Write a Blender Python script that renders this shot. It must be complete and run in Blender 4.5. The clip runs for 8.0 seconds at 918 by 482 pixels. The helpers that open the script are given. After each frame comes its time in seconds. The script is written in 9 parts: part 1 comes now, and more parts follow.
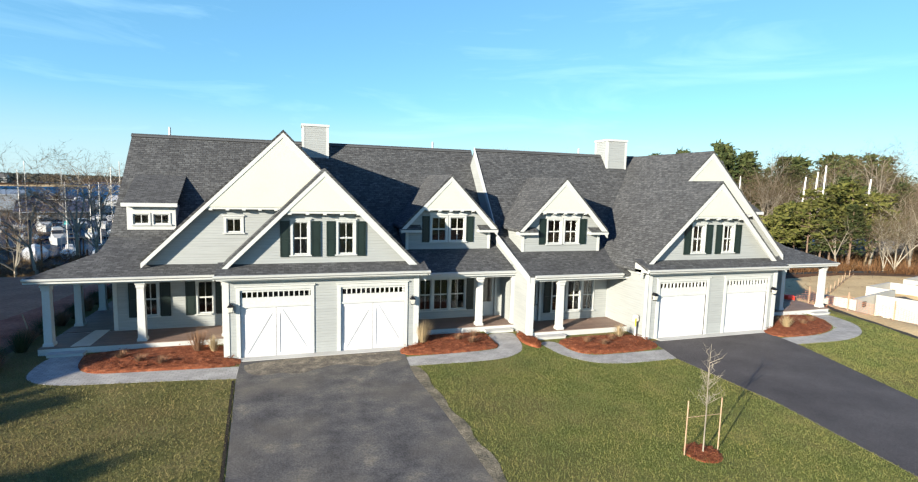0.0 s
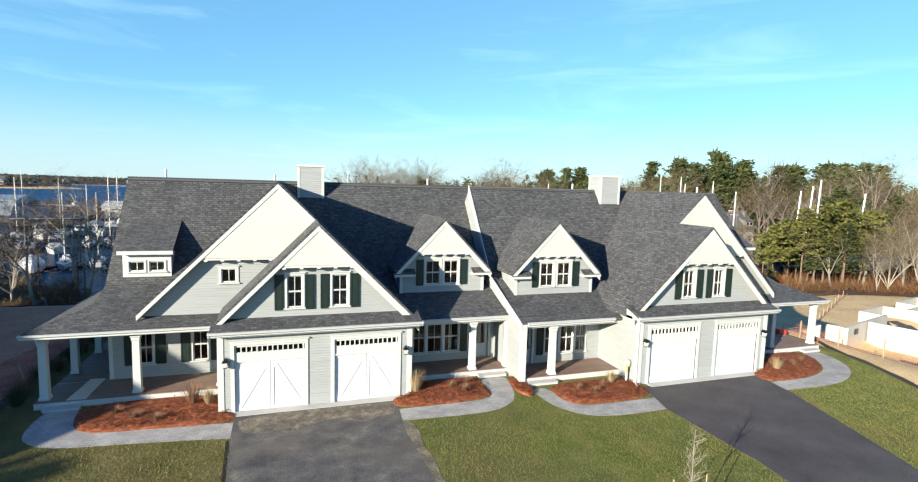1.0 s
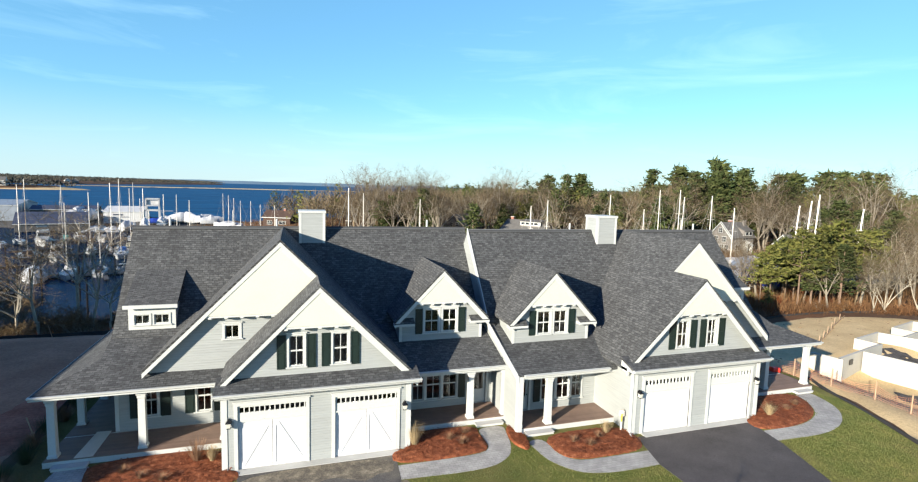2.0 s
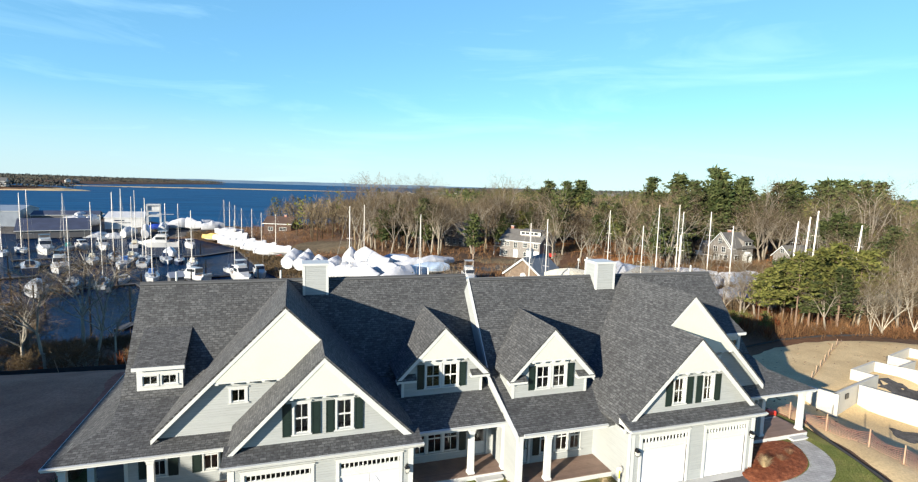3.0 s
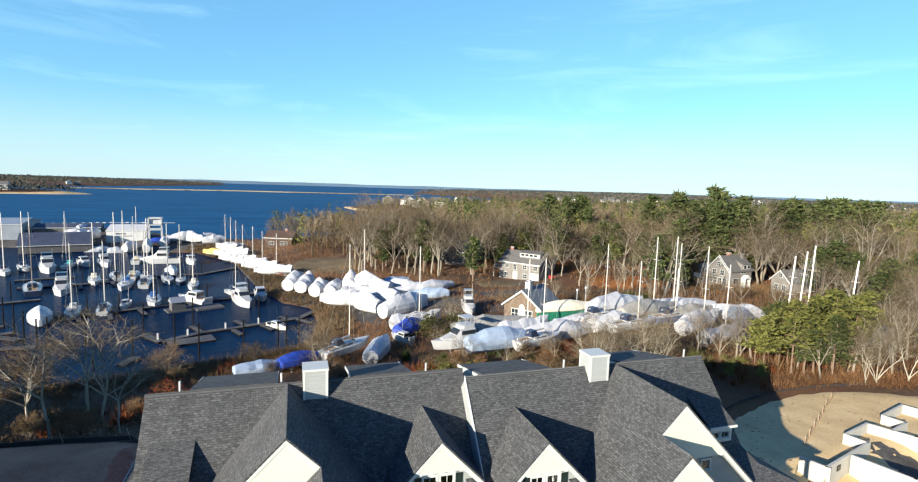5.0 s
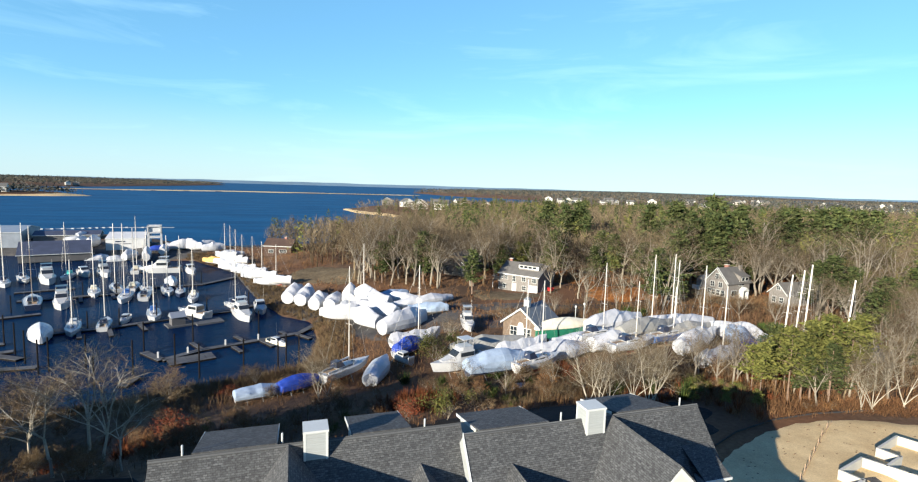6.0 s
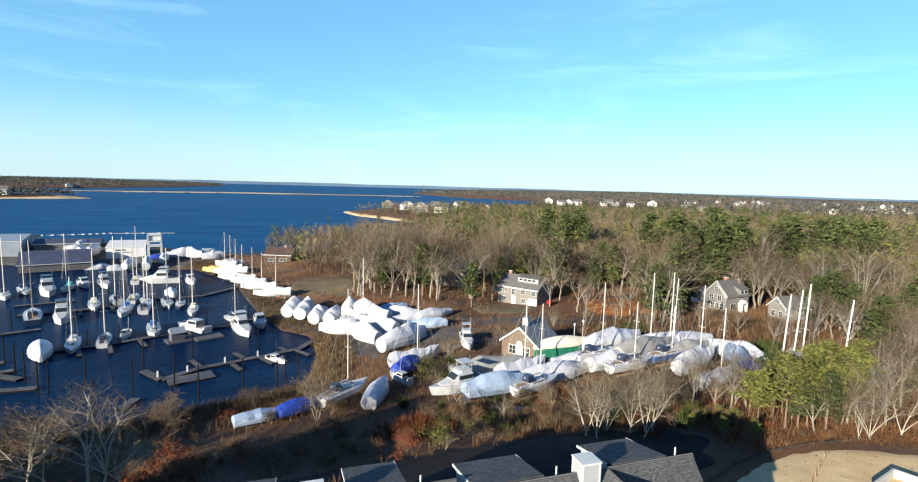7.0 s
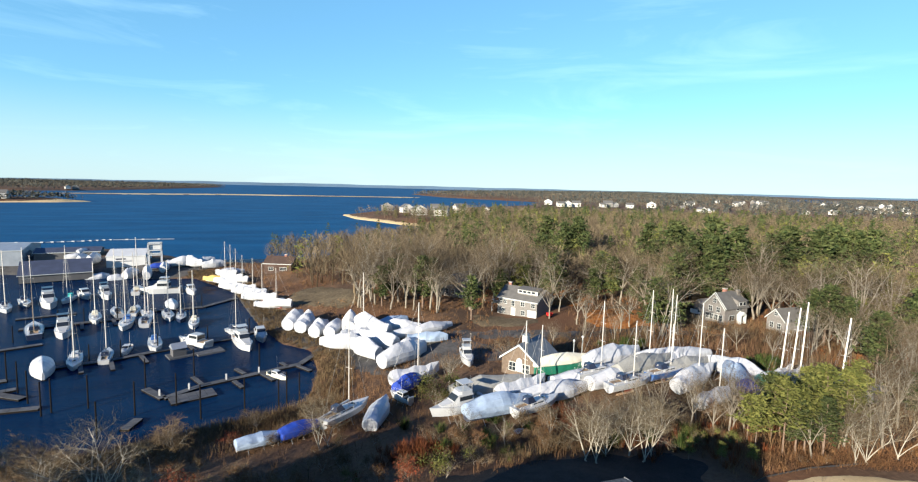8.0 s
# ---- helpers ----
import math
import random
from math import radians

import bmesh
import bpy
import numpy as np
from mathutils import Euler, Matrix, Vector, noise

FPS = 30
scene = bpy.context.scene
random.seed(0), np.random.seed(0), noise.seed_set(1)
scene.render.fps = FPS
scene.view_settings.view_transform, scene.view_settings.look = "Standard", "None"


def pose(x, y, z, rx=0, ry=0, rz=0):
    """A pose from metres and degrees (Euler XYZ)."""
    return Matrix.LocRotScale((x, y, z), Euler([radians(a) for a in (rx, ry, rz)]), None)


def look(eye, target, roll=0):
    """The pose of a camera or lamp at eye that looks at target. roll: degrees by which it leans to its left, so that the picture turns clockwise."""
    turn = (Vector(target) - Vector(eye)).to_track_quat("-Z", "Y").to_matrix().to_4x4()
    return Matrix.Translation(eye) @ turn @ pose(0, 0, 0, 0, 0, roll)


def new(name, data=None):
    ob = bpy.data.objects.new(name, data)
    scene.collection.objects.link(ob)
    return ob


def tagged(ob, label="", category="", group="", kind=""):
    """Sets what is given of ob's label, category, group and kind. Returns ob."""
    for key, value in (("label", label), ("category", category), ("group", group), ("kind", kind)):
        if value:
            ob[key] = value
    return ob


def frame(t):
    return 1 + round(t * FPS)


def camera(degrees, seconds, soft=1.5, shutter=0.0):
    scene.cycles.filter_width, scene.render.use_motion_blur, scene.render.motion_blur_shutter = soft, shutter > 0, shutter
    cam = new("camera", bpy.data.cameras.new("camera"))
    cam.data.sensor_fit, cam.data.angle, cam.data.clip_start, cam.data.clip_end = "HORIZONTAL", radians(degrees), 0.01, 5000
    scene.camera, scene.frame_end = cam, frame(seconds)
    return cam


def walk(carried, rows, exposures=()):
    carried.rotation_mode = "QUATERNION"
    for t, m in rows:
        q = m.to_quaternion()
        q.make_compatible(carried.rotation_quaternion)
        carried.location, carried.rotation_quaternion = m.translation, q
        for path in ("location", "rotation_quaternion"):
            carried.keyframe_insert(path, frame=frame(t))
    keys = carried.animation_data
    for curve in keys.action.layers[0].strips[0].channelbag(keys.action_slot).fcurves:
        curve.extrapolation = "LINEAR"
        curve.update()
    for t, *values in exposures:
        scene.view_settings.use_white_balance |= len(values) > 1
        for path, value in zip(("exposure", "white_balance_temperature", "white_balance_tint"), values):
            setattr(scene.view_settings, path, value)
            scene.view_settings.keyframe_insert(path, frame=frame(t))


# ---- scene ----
cam = camera(84.0, 8.0, soft=1.2)
PATH = [
    (0, (0.385, 0.566, 7.017), (1.0, 2.457, 6.803), 1.5),
    (0.5, (0.477, 0.602, 8.118), (1.096, 2.492, 7.906), 1.6),
    (1, (0.545, 0.499, 9.185), (1.167, 2.389, 8.977), 1.6),
    (1.5, (0.513, 0.204, 10.412), (1.133, 2.094, 10.209), 1.6),
    (2, (0.511, 0.251, 11.804), (1.13, 2.141, 11.596), 1.7),
    (3.5, (0.21, 0.014, 16.494), (0.828, 1.905, 16.282), 1.7),
    (4, (0.162, -0.017, 17.975), (0.78, 1.873, 17.763), 1.7),
    (4.5, (0.373, 0.027, 19.552), (0.988, 1.919, 19.342), 1.8),
    (6, (0.322, 0.077, 25.222), (0.94, 1.967, 25.006), 1.7),
    (6.5, (0.538, 0.091, 27.209), (1.154, 1.981, 26.993), 1.6),
    (7, (0.633, 0.261, 29.087), (1.249, 2.151, 28.87), 1.6),
    (7.5, (0.458, 0.128, 30.968), (1.076, 2.017, 30.751), 1.5),
    (8, (0.431, 0.137, 32.825), (1.049, 2.027, 32.607), 1.4),
]
walk(cam, [(t, look(eye, target, roll)) for t, eye, target, roll in PATH])

# ---- sky and sun ----
SUN_ELEV, SHADOW_DIR = 15.5, Vector((0.838, 0.546, 0.0))
world = bpy.data.worlds.new("winter_sky")
scene.world = world
world.use_nodes = True
wn, wl = world.node_tree.nodes, world.node_tree.links
wn.clear()
w_out = wn.new("ShaderNodeOutputWorld")
w_bg = wn.new("ShaderNodeBackground")
w_sky = wn.new("ShaderNodeTexSky")
w_sky.sky_type = "NISHITA"
w_sky.sun_disc = False
w_sky.sun_elevation = radians(SUN_ELEV)
w_sky.sun_rotation = math.atan2(-SHADOW_DIR.x, -SHADOW_DIR.y)
w_sky.air_density, w_sky.dust_density, w_sky.ozone_density = 1.0, 0.0, 2.4
w_bg.inputs["Strength"].default_value = 0.085
# thin high cloud: stretched noise whitens the clear sky a little
w_tc = wn.new("ShaderNodeTexCoord")
w_map = wn.new("ShaderNodeMapping")
w_map.inputs["Scale"].default_value = (1.1, 1.1, 7.0)
w_map.inputs["Rotation"].default_value = (0.1, 0.18, 0.5)
w_noise = wn.new("ShaderNodeTexNoise")
w_noise.inputs["Scale"].default_value = 2.2
w_noise.inputs["Detail"].default_value = 6.0
w_noise.inputs["Roughness"].default_value = 0.6
w_noise.inputs["Distortion"].default_value = 0.6
w_ramp = wn.new("ShaderNodeMapRange")
w_ramp.inputs["From Min"].default_value, w_ramp.inputs["From Max"].default_value = 0.52, 0.85
w_ramp.inputs["To Min"].default_value, w_ramp.inputs["To Max"].default_value = 0.0, 0.30
w_mix = wn.new("ShaderNodeMixRGB")
w_mix.inputs["Color2"].default_value = (7.0, 7.4, 7.8, 1)
wl.new(w_tc.outputs["Generated"], w_map.inputs["Vector"])
wl.new(w_map.outputs["Vector"], w_noise.inputs["Vector"])
wl.new(w_noise.outputs["Fac"], w_ramp.inputs["Value"])
wl.new(w_ramp.outputs["Result"], w_mix.inputs["Fac"])
# a thin veil softens the clear sky low down and clears towards the zenith
w_veil = wn.new("ShaderNodeMixRGB")
w_air = wn.new("ShaderNodeMapRange")
w_air.inputs["From Min"].default_value, w_air.inputs["From Max"].default_value = 0.30, 0.75
w_air.inputs["To Min"].default_value, w_air.inputs["To Max"].default_value = 0.42, 0.05
w_veil.inputs["Color2"].default_value = (1.35, 2.75, 3.95, 1)
wl.new(w_sky.outputs["Color"], w_veil.inputs["Color1"])
# pale haze low over the horizon
w_sep = wn.new("ShaderNodeSeparateXYZ")
w_low = wn.new("ShaderNodeMapRange")
w_low.interpolation_type = "SMOOTHSTEP"
w_low.inputs["From Min"].default_value, w_low.inputs["From Max"].default_value = 0.0, 0.16
w_low.inputs["To Min"].default_value, w_low.inputs["To Max"].default_value = 0.65, 0.0
w_haze = wn.new("ShaderNodeMixRGB")
w_haze.inputs["Color2"].default_value = (4.6, 4.15, 4.15, 1)
wl.new(w_tc.outputs["Generated"], w_sep.inputs["Vector"])
wl.new(w_sep.outputs["Z"], w_air.inputs["Value"])
wl.new(w_air.outputs["Result"], w_veil.inputs["Fac"])
wl.new(w_sep.outputs["Z"], w_low.inputs["Value"])
wl.new(w_low.outputs["Result"], w_haze.inputs["Fac"])
# the clear winter zenith is a deep blue
w_zen = wn.new("ShaderNodeMixRGB")
w_zen.inputs["Color2"].default_value = (0.13, 0.48, 1.9, 1)
w_up = wn.new("ShaderNodeMapRange")
w_up.interpolation_type = "SMOOTHSTEP"
w_up.inputs["From Min"].default_value, w_up.inputs["From Max"].default_value = 0.36, 0.78
w_up.inputs["To Min"].default_value, w_up.inputs["To Max"].default_value = 0.0, 0.92
wl.new(w_sep.outputs["Z"], w_up.inputs["Value"])
wl.new(w_up.outputs["Result"], w_zen.inputs["Fac"])
wl.new(w_veil.outputs["Color"], w_zen.inputs["Color1"])
wl.new(w_zen.outputs["Color"], w_haze.inputs["Color1"])
wl.new(w_haze.outputs["Color"], w_mix.inputs["Color1"])
w_cool = wn.new("ShaderNodeMixRGB")
w_cool.blend_type, w_cool.inputs["Fac"].default_value = "MULTIPLY", 1.0
w_cool.inputs["Color2"].default_value = (0.69, 0.98, 1.09, 1)
wl.new(w_mix.outputs["Color"], w_cool.inputs["Color1"])
wl.new(w_cool.outputs["Color"], w_bg.inputs["Color"])
wl.new(w_bg.outputs["Background"], w_out.inputs["Surface"])

sun_data = bpy.data.lights.new("sun", "SUN")
sun_data.energy, sun_data.angle, sun_data.color = 5.0, radians(0.5), (1.0, 0.9, 0.74)
sun = new("sun", sun_data)
_c = math.cos(radians(SUN_ELEV))
sun.matrix_world = look((-SHADOW_DIR.x * _c * 300, -SHADOW_DIR.y * _c * 300, math.sin(radians(SUN_ELEV)) * 300), (0, 0, 0))
scene.view_settings.exposure = 1.4


# ---- materials ----
def node_mat(name, rough=0.8, metal=0.0):
    m = bpy.data.materials.new(name)
    m.use_nodes = True
    n, l = m.node_tree.nodes, m.node_tree.links
    b = n["Principled BSDF"]
    b.inputs["Roughness"].default_value = rough
    b.inputs["Metallic"].default_value = metal
    return m, n, l, b


def position(n):
    return n.new("ShaderNodeNewGeometry").outputs["Position"]


def noise_node(n, l, vec, scale, detail=4.0, rough=0.55, stretch=None):
    if stretch:
        mp = n.new("ShaderNodeMapping")
        mp.inputs["Scale"].default_value = stretch
        l.new(vec, mp.inputs["Vector"])
        vec = mp.outputs["Vector"]
    t = n.new("ShaderNodeTexNoise")
    t.inputs["Scale"].default_value, t.inputs["Detail"].default_value, t.inputs["Roughness"].default_value = scale, detail, rough
    l.new(vec, t.inputs["Vector"])
    return t.outputs["Fac"]


def ramp(n, l, fac, stops):
    r = n.new("ShaderNodeValToRGB")
    e = r.color_ramp.elements
    while len(e) < len(stops):
        e.new(0.5)
    for el, (p, c) in zip(e, stops):
        el.position, el.color = p, (*c, 1)
    l.new(fac, r.inputs["Fac"])
    return r.outputs["Color"]


def mix(n, l, a, b, fac, mode="MIX"):
    x = n.new("ShaderNodeMixRGB")
    x.blend_type = mode
    for sock, v in ((x.inputs["Color1"], a), (x.inputs["Color2"], b), (x.inputs["Fac"], fac)):
        if isinstance(v, (int, float)):
            sock.default_value = v
        elif isinstance(v, tuple):
            sock.default_value = (*v, 1)
        else:
            l.new(v, sock)
    return x.outputs["Color"]


def bump(n, l, b, height, dist, strength=1.0):
    k = n.new("ShaderNodeBump")
    k.inputs["Distance"].default_value, k.inputs["Strength"].default_value = dist, strength
    l.new(height, k.inputs["Height"])
    l.new(k.outputs["Normal"], b.inputs["Normal"])
    return k


def scaled(c, k):
    return tuple(min(1.0, v * k) for v in c)


def plain(name, col, rough=0.7, vary=0.12, scale=1.2, fine=25.0, dist=0.004, metal=0.0, by_object=0.0):
    """Colour with broad and fine variation and a fine relief."""
    m, n, l, b = node_mat(name, rough, metal)
    p = position(n)
    c = ramp(n, l, noise_node(n, l, p, scale), [(0.3, scaled(col, 1 - vary)), (0.7, scaled(col, 1 + vary))])
    f = noise_node(n, l, p, fine, 3.0)
    c = mix(n, l, c, ramp(n, l, f, [(0.3, (0.85,) * 3), (0.7, (1.0,) * 3)]), 0.6, "MULTIPLY")
    if by_object:
        oi = n.new("ShaderNodeObjectInfo")
        c = mix(n, l, c, ramp(n, l, oi.outputs["Random"], [(0.0, (1 - by_object,) * 3), (1.0, (1.0,) * 3)]), 1.0, "MULTIPLY")
    l.new(c, b.inputs["Base Color"])
    bump(n, l, b, f, dist)
    return m


def siding_mat(name, col, board=0.115):
    """Horizontal clapboards: a sawtooth relief up the wall, faint streaks along the boards."""
    m, n, l, b = node_mat(name, 0.6)
    p = position(n)
    sep = n.new("ShaderNodeSeparateXYZ")
    l.new(p, sep.inputs["Vector"])
    d = n.new("ShaderNodeMath")
    d.operation, d.inputs[1].default_value = "DIVIDE", board
    l.new(sep.outputs["Z"], d.inputs[0])
    fr = n.new("ShaderNodeMath")
    fr.operation = "FRACT"
    l.new(d.outputs[0], fr.inputs[0])
    inv = n.new("ShaderNodeMath")
    inv.operation, inv.inputs[0].default_value = "SUBTRACT", 1.0
    l.new(fr.outputs[0], inv.inputs[1])
    streak = noise_node(n, l, p, 1.0, 4.0, 0.6, (0.8, 0.8, 14.0))
    c = ramp(n, l, streak, [(0.3, scaled(col, 0.9)), (0.7, scaled(col, 1.06))])
    c = mix(n, l, c, ramp(n, l, noise_node(n, l, p, 0.7), [(0.35, (0.93,) * 3), (0.65, (1.0,) * 3)]), 0.7, "MULTIPLY")
    line = n.new("ShaderNodeMapRange")
    line.inputs["From Min"].default_value, line.inputs["From Max"].default_value = 0.0, 0.12
    line.inputs["To Min"].default_value, line.inputs["To Max"].default_value = 0.84, 1.0
    l.new(fr.outputs[0], line.inputs["Value"])
    c = mix(n, l, c, line.outputs["Result"], 1.0, "MULTIPLY")
    l.new(c, b.inputs["Base Color"])
    bump(n, l, b, inv.outputs[0], 0.012)
    return m


def shingle_mat(name, axis, rise=1.35):
    """Laminated asphalt shingles, courses across the slope; axis is the level direction of the slope."""
    m, n, l, b = node_mat(name, 0.92)
    p = position(n)
    sep = n.new("ShaderNodeSeparateXYZ")
    l.new(p, sep.inputs["Vector"])
    comb = n.new("ShaderNodeCombineXYZ")
    l.new(sep.outputs[axis], comb.inputs["X"])
    up = n.new("ShaderNodeMath")
    up.operation, up.inputs[1].default_value = "MULTIPLY", rise
    l.new(sep.outputs["Z"], up.inputs[0])
    l.new(up.outputs[0], comb.inputs["Y"])
    br = n.new("ShaderNodeTexBrick")
    for k, v in (("Scale", 1.0), ("Mortar Size", 0.012), ("Mortar Smooth", 0.3), ("Brick Width", 0.26), ("Row Height", 0.135), ("Bias", 0.0)):
        br.inputs[k].default_value = v
    br.offset, br.squash_frequency = 0.37, 3
    br.inputs["Color1"].default_value = (0.041, 0.044, 0.048, 1)
    br.inputs["Color2"].default_value = (0.083, 0.088, 0.092, 1)
    br.inputs["Mortar"].default_value = (0.026, 0.027, 0.029, 1)
    l.new(comb.outputs["Vector"], br.inputs["Vector"])
    c = mix(n, l, br.outputs["Color"], ramp(n, l, noise_node(n, l, comb.outputs["Vector"], 1.0, 4.0, 0.6, (5.0, 8.0, 1.0)), [(0.34, (0.55, 0.55, 0.57)), (0.66, (1.5, 1.5, 1.48))]), 0.85, "MULTIPLY")
    c = mix(n, l, c, ramp(n, l, noise_node(n, l, p, 0.5, 3.0), [(0.35, (0.86,) * 3), (0.65, (1.1,) * 3)]), 0.8, "MULTIPLY")
    g = noise_node(n, l, p, 55.0, 3.0)
    c = mix(n, l, c, ramp(n, l, g, [(0.35, (0.75,) * 3), (0.7, (1.2, 1.18, 1.12))]), 0.7, "MULTIPLY")
    l.new(c, b.inputs["Base Color"])
    inv = n.new("ShaderNodeMath")
    inv.operation, inv.inputs[0].default_value = "SUBTRACT", 1.0
    l.new(br.outputs["Fac"], inv.inputs[1])
    k = bump(n, l, b, inv.outputs[0], 0.012)
    k2 = n.new("ShaderNodeBump")
    k2.inputs["Distance"].default_value = 0.006
    l.new(g, k2.inputs["Height"])
    l.new(k2.outputs["Normal"], k.inputs["Normal"])
    return m


def ground_mat(name, stops, scale=0.6, fine=9.0, dist=0.03, rough=0.95, tint=None, grit=0.75):
    m, n, l, b = node_mat(name, rough)
    b.inputs["Specular IOR Level"].default_value = 0.2
    p = position(n)
    a = noise_node(n, l, p, scale, 6.0, 0.6)
    c = ramp(n, l, a, stops)
    f = noise_node(n, l, p, fine, 5.0, 0.65)
    c = mix(n, l, c, ramp(n, l, f, [(0.37, (0.55,) * 3), (0.63, (1.25,) * 3)]), grit, "MULTIPLY")
    if tint:
        c = mix(n, l, c, tint, ramp(n, l, noise_node(n, l, p, scale * 0.23, 3.0), [(0.45, (0.0,) * 3), (0.7, (0.8,) * 3)]))
    l.new(c, b.inputs["Base Color"])
    bump(n, l, b, f, dist)
    return m


SIDING = siding_mat("grey_clapboard", (0.292, 0.312, 0.310))
GABLE = plain("cream_gable_panel", (0.50, 0.515, 0.435), 0.6, 0.03, 0.8, 18.0, 0.002)
TRIM = plain("white_trim_paint", (0.465, 0.485, 0.475), 0.5, 0.03, 0.9, 14.0, 0.002)
DOORWHITE = plain("white_garage_door", (0.56, 0.57, 0.59), 0.45, 0.02, 0.8, 12.0, 0.001)
SHUTTER = plain("dark_green_paint", (0.007, 0.017, 0.014), 0.45, 0.15, 2.0, 20.0, 0.002)
SHINGLE_X = shingle_mat("charcoal_shingle_front", "X")
SHINGLE_Y = shingle_mat("charcoal_shingle_side", "Y", 1.42)
SHINGLE_LOW = shingle_mat("charcoal_shingle_shallow", "X", 2.85)
SHINGLE_LOWSIDE = shingle_mat("charcoal_shingle_shallow_side", "Y", 2.7)
BLACK_METAL = plain("black_metal", (0.02, 0.02, 0.022), 0.4, 0.2, 4.0, 30.0, 0.001, 0.6)
DECK = plain("brown_deck_board", (0.20, 0.135, 0.105), 0.65, 0.15, 1.5, 22.0, 0.003, by_object=0.2)
GREYSTEP = plain("grey_step_board", (0.42, 0.42, 0.41), 0.7, 0.08)
RUNNER = plain("pale_floor_board", (0.55, 0.52, 0.44), 0.8, 0.1, 1.0, 14.0, 0.003)
CONCRETE = plain("pale_concrete", (0.52, 0.50, 0.46), 0.85, 0.12, 0.5, 12.0, 0.006)
SLAB = plain("garage_apron_concrete", (0.42, 0.42, 0.40), 0.85, 0.1, 0.8, 20.0, 0.004)
# room colours are near black, painting in the gloom behind the glass
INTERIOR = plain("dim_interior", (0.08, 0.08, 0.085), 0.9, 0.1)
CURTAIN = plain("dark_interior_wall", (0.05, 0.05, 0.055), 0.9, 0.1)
GLASS, _n, _l, _b = node_mat("window_glass", 0.03)
_b.inputs["Base Color"].default_value = (0.9, 0.93, 0.94, 1)
_b.inputs["Transmission Weight"].default_value = 1.0
_b.inputs["IOR"].default_value = 1.45
LAMPGLASS = plain("lantern_glass", (0.5, 0.5, 0.45), 0.2, 0.05)


# ---- mesh building ----
class Geo:
    """Collects solids; tf moves each vertex into the world."""

    def __init__(self, tf=None):
        self.v, self.f, self.tf = [], [], tf

    def add(self, verts, faces):
        k = len(self.v)
        self.v += [self.tf(*p) for p in verts] if self.tf else [tuple(p) for p in verts]
        self.f += [tuple(i + k for i in q) for q in faces]
        return self

    def box(self, x0, x1, y0, y1, z0, z1):
        return self.add([(x, y, z) for z in (z0, z1) for x, y in ((x0, y0), (x1, y0), (x1, y1), (x0, y1))],
                        [(0, 3, 2, 1), (4, 5, 6, 7), (0, 1, 5, 4), (1, 2, 6, 5), (2, 3, 7, 6), (3, 0, 4, 7)])

    def prism(self, pts, d):
        """A polygon pushed along d."""
        k = len(pts)
        far = [(p[0] + d[0], p[1] + d[1], p[2] + d[2]) for p in pts]
        return self.add(list(pts) + far, [tuple(range(k))[::-1], tuple(range(k, 2 * k))] + [(i, (i + 1) % k, k + (i + 1) % k, k + i) for i in range(k)])

    def loft(self, rings, close=True):
        k, n = len(rings[0]), len(rings)
        faces = [(r * k + i, r * k + (i + 1) % k, (r + 1) * k + (i + 1) % k, (r + 1) * k + i) for r in range(n - 1) for i in range(k)]
        if close:
            faces += [tuple(range(k))[::-1], tuple(range((n - 1) * k, n * k))]
        return self.add([p for r in rings for p in r], faces)

    def tube(self, a, b, ra, rb=None, n=6):
        rb = ra if rb is None else rb
        a, b = Vector(a), Vector(b)
        d = (b - a).normalized()
        u = d.orthogonal().normalized()
        w = d.cross(u)
        ring = lambda c, r: [tuple(c + (u * math.cos(6.2832 * i / n) + w * math.sin(6.2832 * i / n)) * r) for i in range(n)]
        return self.loft([ring(a, ra), ring(b, rb)])


def mesh_of(name, geo, material, recalc=True, smooth=False):
    me = bpy.data.meshes.new(name)
    me.from_pydata(geo.v, [], geo.f)
    if recalc:
        bm = bmesh.new()
        bm.from_mesh(me)
        bmesh.ops.remove_doubles(bm, verts=bm.verts, dist=1e-5)
        bmesh.ops.recalc_face_normals(bm, faces=bm.faces)
        bm.to_mesh(me)
        bm.free()
    if smooth:
        me.polygons.foreach_set("use_smooth", [True] * len(me.polygons))
    me.materials.append(material)
    return me


def part(name, geo, material, parent=None, label="", recalc=True, smooth=False):
    ob = new(name, mesh_of(name, geo, material, recalc, smooth))
    if parent:
        ob.parent = parent
    if label:
        ob["label"] = label
    return ob


def thing(name, label, category, at=(0, 0, 0), group="", kind=""):
    e = new(name)
    e.empty_display_size = 0.2
    e.location = at
    return tagged(e, label, category, group, kind)


def smooth01(a, b, v):
    t = np.clip((np.asarray(v, float) - a) / (b - a), 0, 1)
    return t * t * (3 - 2 * t)

